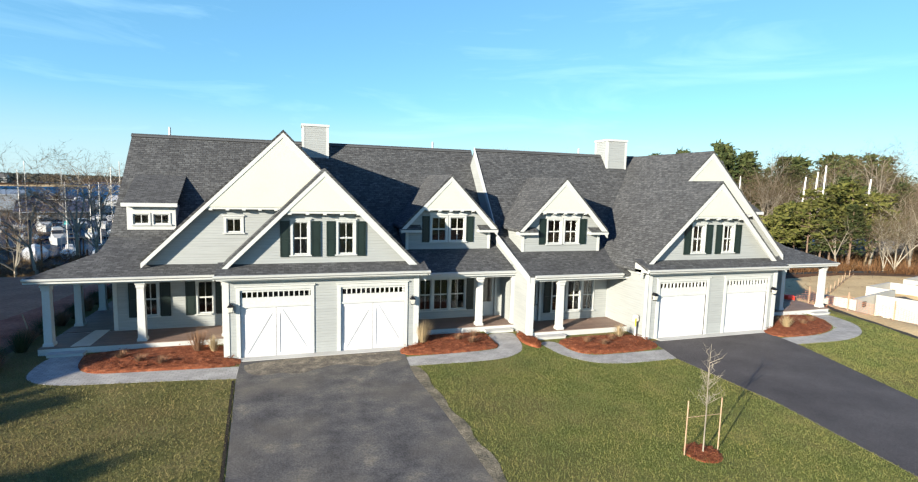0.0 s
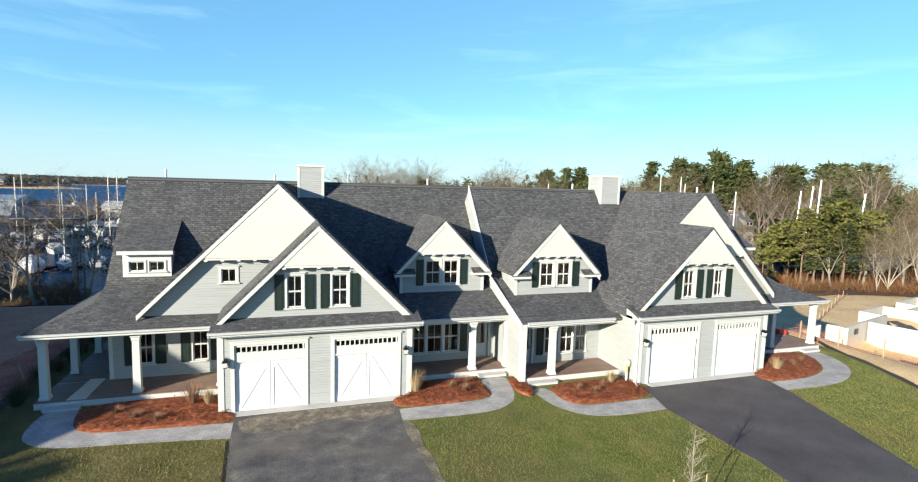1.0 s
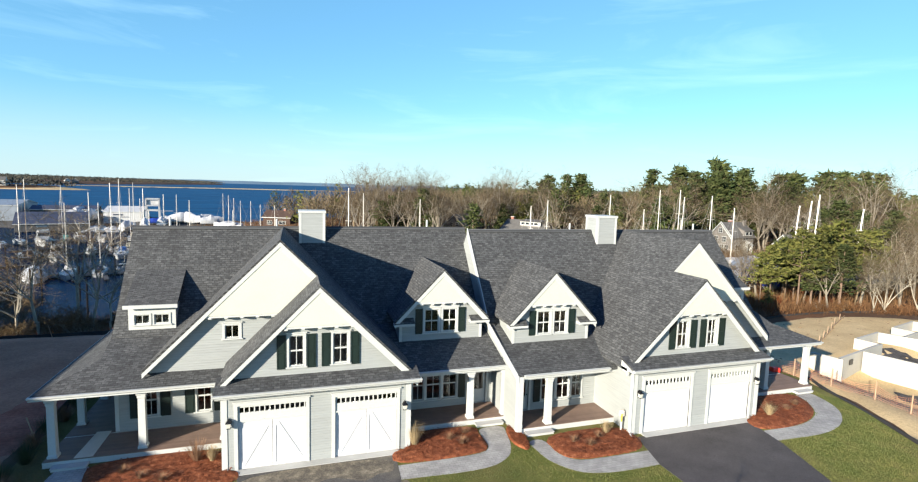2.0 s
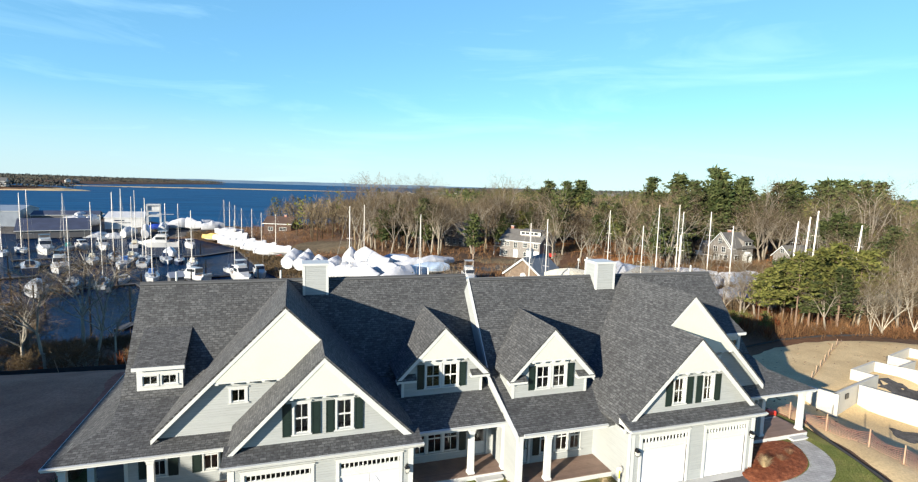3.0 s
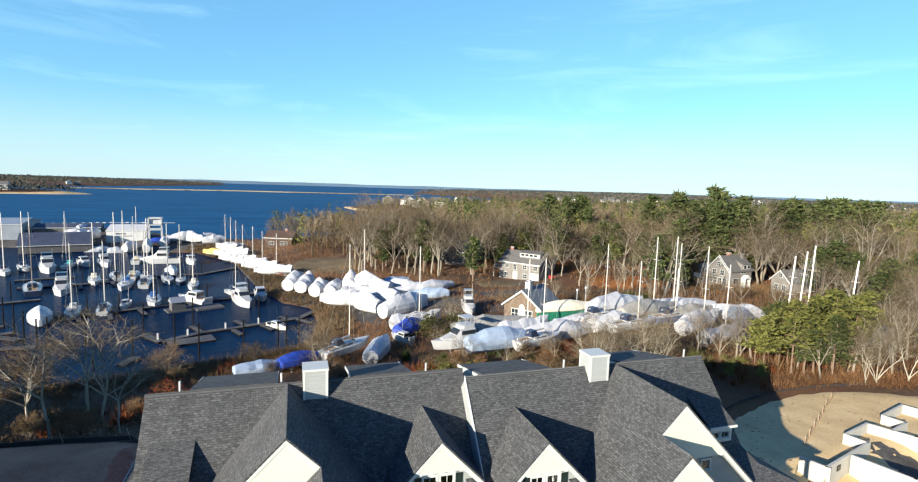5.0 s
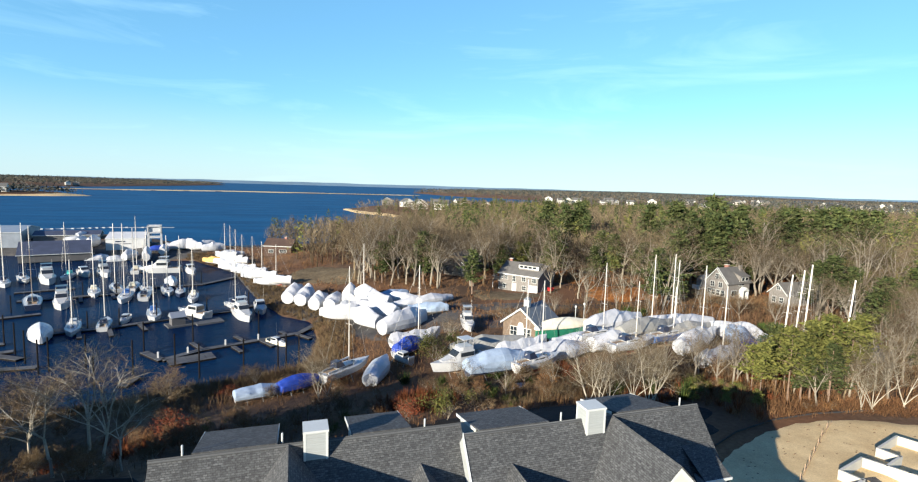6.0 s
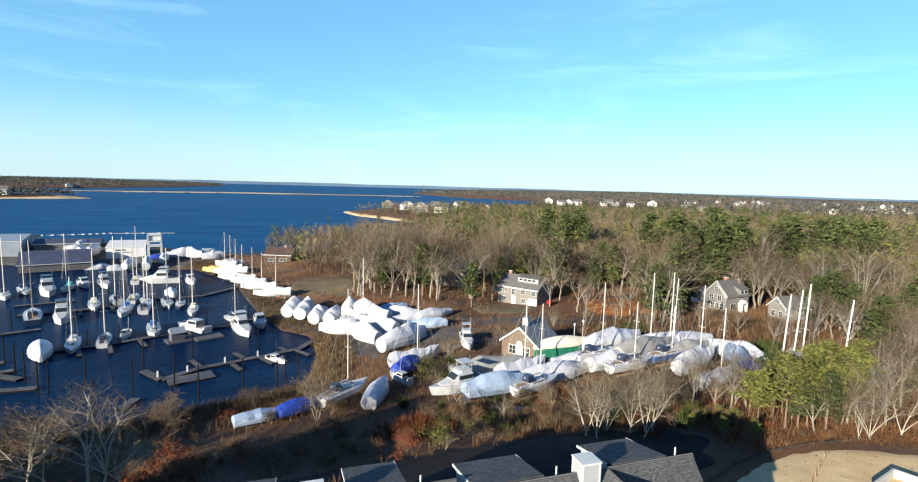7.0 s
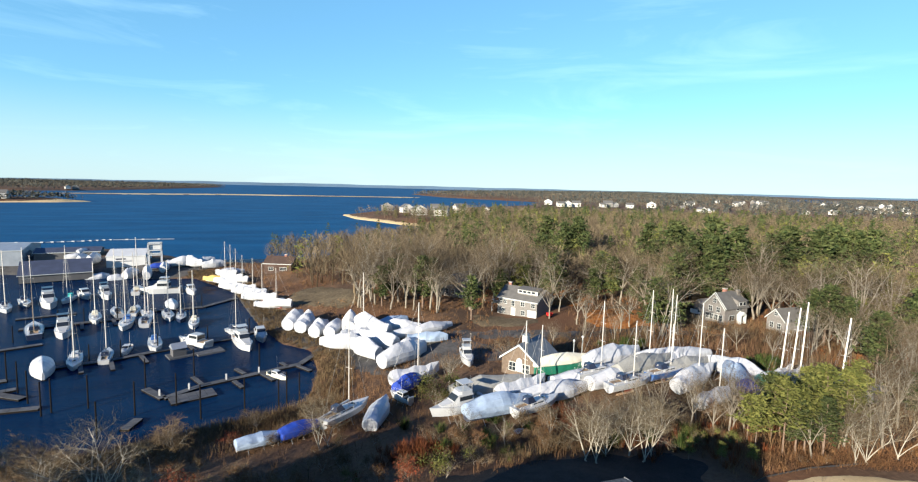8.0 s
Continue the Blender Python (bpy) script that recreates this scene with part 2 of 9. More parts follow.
# ---- land and water ----
WATER_Z = -11.3
BASIN = [(-42, 248), (-22, 214), (-10, 161), (-3, 142), (4, 135), (5, 118), (2, 102), (-7, 98), (-16, 95.5), (-24, 92.5), (-34, 90), (-60, 88), (-130, 92), (-420, 120),
         (-420, 300), (-160, 276), (-122, 272), (-87, 264), (-60, 250)]
BAY = [(-900, 420), (-260, 360), (-157, 350), (-130, 352), (-110, 360), (-83, 346), (-53, 308), (-32, 294), (-12, 286), (4, 292), (16, 306), (26, 330), (40, 340), (55, 342), (72, 364), (98, 397), (124, 430), (146, 470), (128, 515),
       (112, 536), (93, 586), (73, 626), (64, 700), (110, 770), (180, 790), (300, 900), (500, 1047), (678, 1337), (560, 1560), (497, 1686), (470, 2100), (700, 2450), (1500, 3400), (2200, 4950), (-4900, 4950), (-4900, 420)]
ISLAND = [(-1500, 1050), (-740, 960), (-434, 978), (-366, 1000), (-330, 1040), (-420, 1130), (-800, 1180), (-1500, 1250)]
SPIT = [(-600, 1500), (-426, 1495), (-163, 1600), (101, 1580), (337, 1590), (420, 1640), (100, 1650), (-160, 1680), (-420, 1560)]
LAGOON = [(2150, 1560), (2900, 2000), (3500, 2600), (3200, 2750), (2500, 2050), (2100, 1700)]
POND = [(1300, 940), (1420, 920), (1470, 965), (1330, 985)]
HEADLAND = [(-4900, 1700), (-737, 1664), (-592, 1826), (-500, 2300), (-354, 3230), (-700, 3600), (-4900, 4200)]


def poly_dist(poly, x, y):
    """Signed distance to a polygon, positive inside."""
    x, y = np.asarray(x, float), np.asarray(y, float)
    best, inside = np.full(x.shape, 1e18), np.zeros(x.shape, bool)
    for (ax, ay), (bx, by) in zip(poly, poly[1:] + poly[:1]):
        ex, ey = bx - ax, by - ay
        t = np.clip(((x - ax) * ex + (y - ay) * ey) / (ex * ex + ey * ey), 0, 1)
        best = np.minimum(best, (x - ax - t * ex) ** 2 + (y - ay - t * ey) ** 2)
        if ey != 0:
            inside ^= ((ay > y) != (by > y)) & (x < (y - ay) / ey * ex + ax)
    return np.where(inside, 1, -1) * np.sqrt(best)


def shore_dist(x, y):
    """Distance from the water, positive on land."""
    d = np.minimum(-poly_dist(BASIN, x, y), -poly_dist(BAY, x, y))
    for pool in (LAGOON, POND):
        d = np.minimum(d, -poly_dist(pool, x, y))
    for isle in (ISLAND, SPIT, HEADLAND):
        d = np.maximum(d, poly_dist(isle, x, y))
    return d


def ground_z(x, y):
    x, y = np.asarray(x, float), np.asarray(y, float)
    d = shore_dist(x, y)
    low = np.interp(d, [-30, -3, 0, 3, 10, 20, 34, 70, 300, 900], [-16, -13, -11.5, -10.4, -9.4, -8.0, -5.8, -4.4, -2.5, 4.0])
    low = np.where(poly_dist(SPIT, x, y) > -5, np.minimum(low, -10.3), low)
    s = smooth01(42, 66, y - 0.02 * x)
    lumps = 0.35 * np.sin(x * 0.21 + 1.3) * np.sin(y * 0.17) * smooth01(40, 60, y)
    near = -0.12 - 2.2 * smooth01(32.5, 42, x) * smooth01(-10, 18, y) - 1.1 * smooth01(35, 43, x) * (1 - smooth01(28.5, 32.5, y)) * smooth01(5, 20, y)
    return near * (1 - s) + low * s + lumps * (d > 6)


def height(x, y):
    return float(ground_z(np.array([x]), np.array([y]))[0])


def steps(*runs):
    out = []
    for a, b, s in runs:
        out += list(np.arange(a, b, s))
    return np.array(out + [runs[-1][1]])


GROUND = ground_mat("leaf_litter_ground", [(0.3, (0.062, 0.038, 0.024)), (0.5, (0.105, 0.064, 0.039)), (0.68, (0.175, 0.096, 0.048))], 0.08, 1.6, 0.12, tint=(0.13, 0.055, 0.023))
gx = steps((-4950, -1500, 150), (-1500, -500, 40), (-500, -150, 16), (-150, -12, 4), (-12, 100, 1.5), (100, 150, 4), (150, 600, 15), (600, 3600, 40), (3600, 4950, 150))
gy = steps((-400, -40, 30), (-40, 0, 4), (0, 70, 1.75), (70, 280, 4), (280, 720, 10), (720, 2600, 30), (2600, 4950, 110))
GX, GY = np.meshgrid(gx, gy)
GZ = ground_z(GX, GY)
w = len(gx)
ground_mesh = bpy.data.meshes.new("ground")
ground_mesh.from_pydata(np.column_stack((GX.ravel(), GY.ravel(), GZ.ravel())).tolist(), [],
                        [(r * w + c, r * w + c + 1, (r + 1) * w + c + 1, (r + 1) * w + c) for r in range(len(gy) - 1) for c in range(w - 1)])
ground_mesh.polygons.foreach_set("use_smooth", [True] * len(ground_mesh.polygons))
ground_mesh.materials.append(GROUND)
tagged(new("ground", ground_mesh), "brown leaf-littered ground reaching the horizon", "ground", kind="structure")

def water_mat(name, lo, hi, gloss, rough):
    m = bpy.data.materials.new(name)
    m.use_nodes = True
    _n, _l = m.node_tree.nodes, m.node_tree.links
    _n.clear()
    _p = position(_n)
    _diff, _gloss, _mixs, _fr, _mul, _o = (_n.new("ShaderNode" + k) for k in ("BsdfDiffuse", "BsdfGlossy", "MixShader", "Fresnel", "Math", "OutputMaterial"))
    _gloss.inputs["Roughness"].default_value = rough
    _fr.inputs["IOR"].default_value = 1.33
    _mul.operation, _mul.inputs[1].default_value = "MULTIPLY", gloss
    _l.new(ramp(_n, _l, noise_node(_n, _l, _p, 0.012, 5.0, 0.65, (1, 3.5, 1)), [(0.38, lo), (0.62, hi)]), _diff.inputs["Color"])
    _bp = _n.new("ShaderNodeBump")
    _bp.inputs["Distance"].default_value = 0.16
    _l.new(noise_node(_n, _l, _p, 0.9, 5.0, 0.65, (0.5, 1.4, 1)), _bp.inputs["Height"])
    for _s in (_diff, _gloss, _fr):
        _l.new(_bp.outputs["Normal"], _s.inputs["Normal"])
    _l.new(_fr.outputs[0], _mul.inputs[0])
    _l.new(_mul.outputs[0], _mixs.inputs[0])
    _l.new(_diff.outputs[0], _mixs.inputs[1])
    _l.new(_gloss.outputs[0], _mixs.inputs[2])
    _l.new(_mixs.outputs[0], _o.inputs["Surface"])
    return m


for nm, y0, y1, m_, lab in (("water_basin", 60, 305, water_mat("basin_water", (0.0014, 0.011, 0.038), (0.0028, 0.020, 0.058), 0.25, 0.12), "dark sheltered basin water between the docks"),
                            ("water_bay", 305, 6000, water_mat("bay_water", (0.004, 0.052, 0.132), (0.007, 0.078, 0.185), 0.10, 0.3), "deep blue rippled water of the bay")):
    _g = Geo().add([(-6000, y0, WATER_Z), (6000, y0, WATER_Z), (6000, y1, WATER_Z), (-6000, y1, WATER_Z)], [(0, 1, 2, 3)])
    tagged(part(nm, _g, m_, recalc=False), lab, "water", kind="structure")


# low backdrop that closes the bay, distance haze painted into its blue-grey
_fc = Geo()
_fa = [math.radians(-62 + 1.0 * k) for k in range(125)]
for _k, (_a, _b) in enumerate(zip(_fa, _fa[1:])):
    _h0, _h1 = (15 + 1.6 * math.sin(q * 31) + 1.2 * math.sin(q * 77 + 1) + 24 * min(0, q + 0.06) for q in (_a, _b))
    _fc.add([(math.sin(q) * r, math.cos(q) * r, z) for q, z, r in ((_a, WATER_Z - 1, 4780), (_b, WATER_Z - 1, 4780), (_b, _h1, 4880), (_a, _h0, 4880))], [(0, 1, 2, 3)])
tagged(part("backdrop_shore", _fc, plain("hazed_far_shore", (0.10, 0.17, 0.235), 0.95, 0.15, 0.004, 0.02, 0.5), recalc=False), "low backdrop strip along the horizon with haze in its blue-grey", "shore", kind="structure")
OUTLINES = []


def sheet(name, pts, z, material, label, category, thick=0.3, kind="structure", smooth_edge=0):
    """A level sheet with that outline, its edge going down into the ground."""
    OUTLINES.append((name, list(pts)))
    if smooth_edge:
        for _ in range(smooth_edge):
            pts = [((a[0] * 3 + b[0]) / 4, (a[1] * 3 + b[1]) / 4) if k == 0 else ((a[0] + 3 * b[0]) / 4, (a[1] + 3 * b[1]) / 4) for a, b in zip(pts, pts[1:] + pts[:1]) for k in (0, 1)]
    g = Geo().prism([(x, y, z) for x, y in pts], (0, 0, -thick))
    return tagged(part(name, g, material), label, category, kind=kind)


def draped(name, pts, material, label, category, cell=0.8, lift=0.06, smooth_edge=2):
    """A sheet with that outline laid over the ground."""
    for _ in range(smooth_edge):
        pts = [((a[0] * (3 - 2 * k) + b[0] * (1 + 2 * k)) / 4, (a[1] * (3 - 2 * k) + b[1] * (1 + 2 * k)) / 4) for a, b in zip(pts, pts[1:] + pts[:1]) for k in (0, 1)]
    xs, ys = np.arange(min(p[0] for p in pts), max(p[0] for p in pts) + cell, cell), np.arange(min(p[1] for p in pts), max(p[1] for p in pts) + cell, cell)
    X, Y = np.meshgrid(xs, ys)
    D = poly_dist(pts, X, Y) + min(0.7, cell * 0.5) * (np.sin(X * 0.9 + Y * 0.5) + np.sin(Y * 1.3 - X * 0.4)) * (cell > 1)
    Z = ground_z(X, Y) + np.clip(D * 0.15, -0.3, lift) + 0.03 * np.sin(X * 1.7) * np.sin(Y * 1.3 + X * 0.4)
    n = len(xs)
    faces = [(r * n + c, r * n + c + 1, (r + 1) * n + c + 1, (r + 1) * n + c) for r in range(len(ys) - 1) for c in range(n - 1) if D[r:r + 2, c:c + 2].max() > -0.2]
    me = bpy.data.meshes.new(name)
    me.from_pydata(np.column_stack((X.ravel(), Y.ravel(), Z.ravel())).tolist(), [], faces)
    me.polygons.foreach_set("use_smooth", [True] * len(me.polygons))
    me.materials.append(material)
    return tagged(new(name, me), label, category, kind="structure")


LAWN = ground_mat("winter_lawn", [(0.3, (0.088, 0.112, 0.022)), (0.5, (0.132, 0.146, 0.034)), (0.7, (0.19, 0.176, 0.058))], 0.9, 16.0, 0.04, tint=(0.135, 0.110, 0.045))
LAWN_DRY = ground_mat("yellowed_lawn", [(0.3, (0.088, 0.092, 0.024)), (0.5, (0.135, 0.126, 0.038)), (0.7, (0.20, 0.165, 0.064))], 0.7, 13.0, 0.04, tint=(0.15, 0.105, 0.045))
ASPHALT_OLD = ground_mat("worn_grey_asphalt", [(0.34, (0.070, 0.067, 0.066)), (0.48, (0.102, 0.098, 0.094)), (0.58, (0.132, 0.125, 0.113)), (0.72, (0.22, 0.195, 0.15))], 1.1, 18.0, 0.010, 0.85, tint=(0.135, 0.12, 0.095))
ASPHALT = ground_mat("dark_asphalt", [(0.3, (0.058, 0.053, 0.053)), (0.7, (0.100, 0.092, 0.091))], 0.5, 35.0, 0.006, 0.8)
PAVER, _n, _l, _b = node_mat("grey_paver", 0.85)
_p = position(_n)
_br = _n.new("ShaderNodeTexBrick")
for _k, _v in (("Scale", 1.0), ("Mortar Size", 0.010), ("Mortar Smooth", 0.4), ("Brick Width", 0.24), ("Row Height", 0.16)):
    _br.inputs[_k].default_value = _v
_br.inputs["Color1"].default_value, _br.inputs["Color2"].default_value, _br.inputs["Mortar"].default_value = (0.31, 0.302, 0.285, 1), (0.37, 0.36, 0.338, 1), (0.22, 0.215, 0.205, 1)
_l.new(_p, _br.inputs["Vector"])
_f = noise_node(_n, _l, _p, 14.0, 4.0)
_l.new(mix(_n, _l, _br.outputs["Color"], ramp(_n, _l, noise_node(_n, _l, _p, 1.3, 4.0), [(0.38, (0.8,) * 3), (0.62, (1.15,) * 3)]), 0.8, "MULTIPLY"), _b.inputs["Base Color"])
bump(_n, _l, _b, _br.outputs["Fac"], -0.006)
MULCH = ground_mat("red_bark_mulch", [(0.3, (0.115, 0.033, 0.015)), (0.55, (0.25, 0.078, 0.034)), (0.75, (0.40, 0.165, 0.085))], 5.0, 22.0, 0.05)
SAND = ground_mat("pale_sand_lot", [(0.3, (0.43, 0.315, 0.165)), (0.6, (0.55, 0.415, 0.225)), (0.8, (0.63, 0.49, 0.29))], 0.3, 7.0, 0.03, grit=0.35)
DIRT = ground_mat("brown_dirt_lot", [(0.38, (0.29, 0.142, 0.086)), (0.62, (0.41, 0.208, 0.128))], 0.25, 7.0, 0.03, grit=0.4)

SAND_LOT = [(32.6, 22), (31.6, 19.2), (30.2, 15.7), (25.2, 8.6), (15.5, -4), (60, -40), (140, -20), (140, 32), (96, 36), (76, 38), (72, 39.6), (69.3, 41.4), (65.8, 42.6), (61.5, 43.4), (56, 43.4), (49, 41.8), (42, 38.8), (36, 35.8), (32.6, 32)]
sheet("lawn", [(-1.3, -60), (40, -60), (12, -6), (24.6, 9.2), (29.4, 15.7), (30.9, 19.2), (31.7, 22), (32.2, 24), (31, 40), (-1.3, 40)], 0.0, LAWN, "short green winter lawn going yellow at its edges", "lawn")
sheet("lawn", [(-60, -60), (-1.3, -60), (-1.3, 40), (-10.2, 40), (-10.4, 20), (-60, 20)], 0.0, LAWN_DRY, "short winter lawn half gone to straw", "lawn")
draped("pavement_sand", SAND_LOT, SAND, "pale bulldozed sand of a building lot", "sand", lift=0.12)
draped("pavement_dirt", [(-90, 20), (-10.9, 20), (-10.9, 38), (-11.2, 45), (-13.2, 47.8), (-18.7, 49.8), (-25, 50.6), (-50, 50), (-90, 46)], DIRT, "grey-brown bare dirt lot in shade", "dirt", smooth_edge=1)
draped("red_soil", [(-15.2, 22), (-10.95, 22), (-10.95, 38), (-11.3, 45), (-12.8, 46.6), (-13.4, 44), (-12.6, 38), (-13.2, 32), (-14.6, 27)], ground_mat("red_clay_soil", [(0.36, (0.26, 0.085, 0.050)), (0.62, (0.38, 0.145, 0.090))], 0.5, 6.0, 0.04, grit=0.5), "reddish soil turned up along the dirt lot", "soil", lift=0.12, smooth_edge=1)
sheet("driveway", [(-1.65, 21.4), (4.78, 21.4), (4.62, 19.2), (4.9, 15), (4.97, 11.2), (5.2, 4), (5.6, -30), (-1.0, -30), (-1.15, 8), (-1.2, 12.9), (-1.62, 19.4)], 0.012, ASPHALT_OLD, "worn grey asphalt driveway with pale scuffs", "driveway")
sheet("driveway", [(16.35, 19.95), (23.3, 19.9), (22.9, 17.6), (21.1, 11.9), (19.6, 8), (17, 2), (14, -30), (8.5, -30), (12.2, -2), (15.35, 8.5), (15.9, 13), (15.75, 17.6)], 0.016, ASPHALT, "smooth dark asphalt driveway", "driveway")
sheet("driveway_verge", [(4.5, 19.35), (4.95, 19.3), (5.1, 18.2), (4.95, 17.4), (5.12, 16.2), (5.0, 15.2), (5.3, 14.2), (5.12, 13.2), (5.38, 12.2), (5.14, 11), (5.4, 9.5), (5.16, 8), (5.35, 4), (5.1, 4), (4.9, 11.2), (4.82, 15)], 0.014, ground_mat("gritty_verge", [(0.3, (0.10, 0.092, 0.066)), (0.5, (0.19, 0.165, 0.115)), (0.7, (0.30, 0.255, 0.175))], 2.0, 14.0, 0.03), "sandy strip along the driveway edge", "sand", smooth_edge=1)
# thin dark strip painting the shade along the driveway's edge
sheet("edge_shade", [(-1.66, 19.4), (-1.24, 12.9), (-1.19, 8), (-1.02, -6), (-1.12, -6), (-1.29, 8), (-1.33, 12.9), (-1.74, 19.4)], 0.018, ground_mat("painted_edge_shade", [(0.3, (0.018, 0.015, 0.012)), (0.7, (0.045, 0.036, 0.026))], 3.0, 16.0, 0.03), "dark strip painting the shaded edge between lawn and driveway", "soil")
sheet("dirt_smear", [(-1.5, 21.32), (4.6, 21.32), (4.5, 20.0), (3.9, 20.15), (3.3, 19.6), (2.6, 20.0), (1.9, 20.3), (1.2, 19.9), (0.5, 19.5), (-0.2, 19.9), (-0.8, 19.6), (-1.4, 20.15)], 0.015, ground_mat("tan_dirt_on_asphalt", [(0.36, (0.10, 0.090, 0.075)), (0.5, (0.155, 0.135, 0.105)), (0.66, (0.27, 0.235, 0.175))], 1.8, 14.0, 0.01), "thin tan dirt trodden over the asphalt by the garage", "dirt", smooth_edge=2)
sheet("path", [(-8.55, 23.9), (-8.75, 22.8), (-8.6, 21.4), (-8.0, 20.7), (-7.1, 20.3), (-5.4, 20.1), (-3.6, 19.9), (-1.75, 19.6), (-0.6, 19.5), (-0.6, 20.8), (-1.72, 20.85), (-4.7, 21.1), (-6.3, 21.2), (-7.0, 21.6), (-7.35, 22.4), (-7.4, 23.9)],
      0.008, PAVER, "curved grey paver path to the porch step", "path", smooth_edge=2)
sheet("path", [(3.6, 20.5), (4.66, 20.45), (8.6, 20.44), (9.1, 21.0), (9.05, 22.0), (9.15, 22.8), (10.5, 22.8), (10.35, 22.0), (10.1, 20.8), (9.6, 19.85), (8.3, 19.2), (4.7, 19.4), (3.6, 19.45)], 0.008, PAVER, "curved grey paver path to the entry step", "path", smooth_edge=2)
sheet("path", [(11.0, 21.0), (11.0, 20.3), (11.15, 19.1), (12.0, 17.9), (13.5, 17.55), (15.78, 17.6), (17.2, 17.65), (17.2, 18.75), (15.9, 18.75), (13.8, 18.75), (12.4, 18.8), (11.8, 19.55), (11.85, 21.0)], 0.008, PAVER, "curved grey paver path to the entry step", "path", smooth_edge=2)
sheet("path", [(21.6, 18.9), (22.9, 18.9), (25.8, 18.85), (27.9, 19.6), (29.1, 21.2), (29.2, 22.2), (30.4, 22.2), (30.35, 21.3), (29.8, 19.8), (28.3, 18.5), (26.2, 17.8), (23.1, 17.9), (21.6, 17.9)], 0.008, PAVER, "curved grey paver path to the side porch", "path", smooth_edge=2)


def mulch_bed(pts, label, rise=1.0, chip_count=900):
    """A low mound of bark with a lumpy top."""
    OUTLINES.append(("bed", list(pts)))
    for _ in range(2):
        pts = [((a[0] * (3 - 2 * k) + b[0] * (1 + 2 * k)) / 4, (a[1] * (3 - 2 * k) + b[1] * (1 + 2 * k)) / 4) for a, b in zip(pts, pts[1:] + pts[:1]) for k in (0, 1)]
    cx, cy = sum(p[0] for p in pts) / len(pts), sum(p[1] for p in pts) / len(pts)
    pts = [(cx + (x - cx) * 1.07, cy + (y - cy) * 1.07) for x, y in pts]
    rings = []
    for f, z in ((1.0, -0.1), (1.0, 0.03), (0.93, 0.07), (0.75, 0.11), (0.5, 0.13), (0.25, 0.14)):
        rings.append([(cx + (x - cx) * f, cy + (y - cy) * f, (z * rise if z > 0 else z) + (0.05 * rise * noise.noise((x * f * 3, y * f * 3, f * 7)) if z > 0 else 0)) for x, y in pts])
    bed = part("mulch_bed", Geo().loft(rings), MULCH)
    # loose bark chips lying on top
    rng = random.Random(len(pts) + int(cx * 10))
    chips = Geo()
    for _ in range(chip_count):
        a, b, f = rng.choice(pts), rng.choice(pts), rng.random()
        x, y = a[0] * f + b[0] * (1 - f), a[1] * f + b[1] * (1 - f)
        k = rng.uniform(0.55, 0.98)
        x, y = cx + (x - cx) * k, cy + (y - cy) * k
        an, s, z = rng.uniform(0, 6.28), rng.uniform(0.03, 0.08), (0.12 + rng.uniform(0, 0.05)) * rise
        ux, uy = math.cos(an) * s, math.sin(an) * s
        chips.add([(x - ux, y - uy, z), (x + uy * 0.4, y - ux * 0.4, z + 0.01), (x + ux, y + uy, z + rng.uniform(-0.02, 0.03)), (x - uy * 0.4, y + ux * 0.4, z + 0.015)], [(0, 1, 2, 3)])
    part("loose_bark", chips, MULCH, bed, recalc=False)["kind"] = "stuff"
    return tagged(bed, label, "mulch bed", group="mulch beds")


mulch_bed([(-7.3, 23.9), (-7.2, 22.4), (-6.8, 21.6), (-6.2, 21.25), (-4.7, 21.15), (-1.8, 20.9), (-1.8, 21.7), (-2.3, 21.9), (-2.3, 23.8)], "red bark mulch bed along the side porch")
mulch_bed([(4.75, 20.55), (8.5, 20.55), (8.95, 21.1), (8.85, 21.9), (9.0, 23.1), (5.6, 23.1), (5.55, 21.7), (4.75, 21.6)], "red bark mulch bed before the entry porch")
mulch_bed([(10.45, 22.4), (10.2, 21.0), (10.6, 20.2), (10.95, 20.6), (10.98, 22.6)], "narrow red bark mulch strip beside the party wall")
mulch_bed([(12.0, 21.2), (11.95, 19.6), (12.5, 18.95), (13.8, 18.85), (15.7, 18.9), (16.2, 19.6), (16.2, 20.3), (15.9, 21.2)], "red bark mulch bed before the entry porch")
mulch_bed([(23.2, 19.0), (25.7, 18.95), (27.7, 19.7), (28.9, 21.2), (28.9, 22.3), (24.2, 22.3), (24.1, 20.2), (23.3, 20.1)], "red bark mulch bed beside the garage")

# bars of sand: the beach of the point and the long spit across the bay
draped("beach_spit", SPIT, SAND, "long low sand spit across the bay", "sand", cell=14, lift=0.4, smooth_edge=1)
draped("beach_point", [(58, 712), (64, 660), (71, 624), (90, 584), (110, 532), (127, 510), (136, 516), (120, 544), (101, 590), (83, 630), (74, 664), (70, 712)], SAND, "sandy beach along the wooded point", "sand", cell=2.5, lift=0.5, smooth_edge=2)
draped("beach_island", [(-470, 964), (-434, 969), (-366, 993), (-326, 1036), (-262, 1080), (-266, 1088), (-340, 1046), (-430, 984), (-470, 972)], SAND, "sandy shore of the island", "sand", cell=8, lift=0.5, smooth_edge=1)

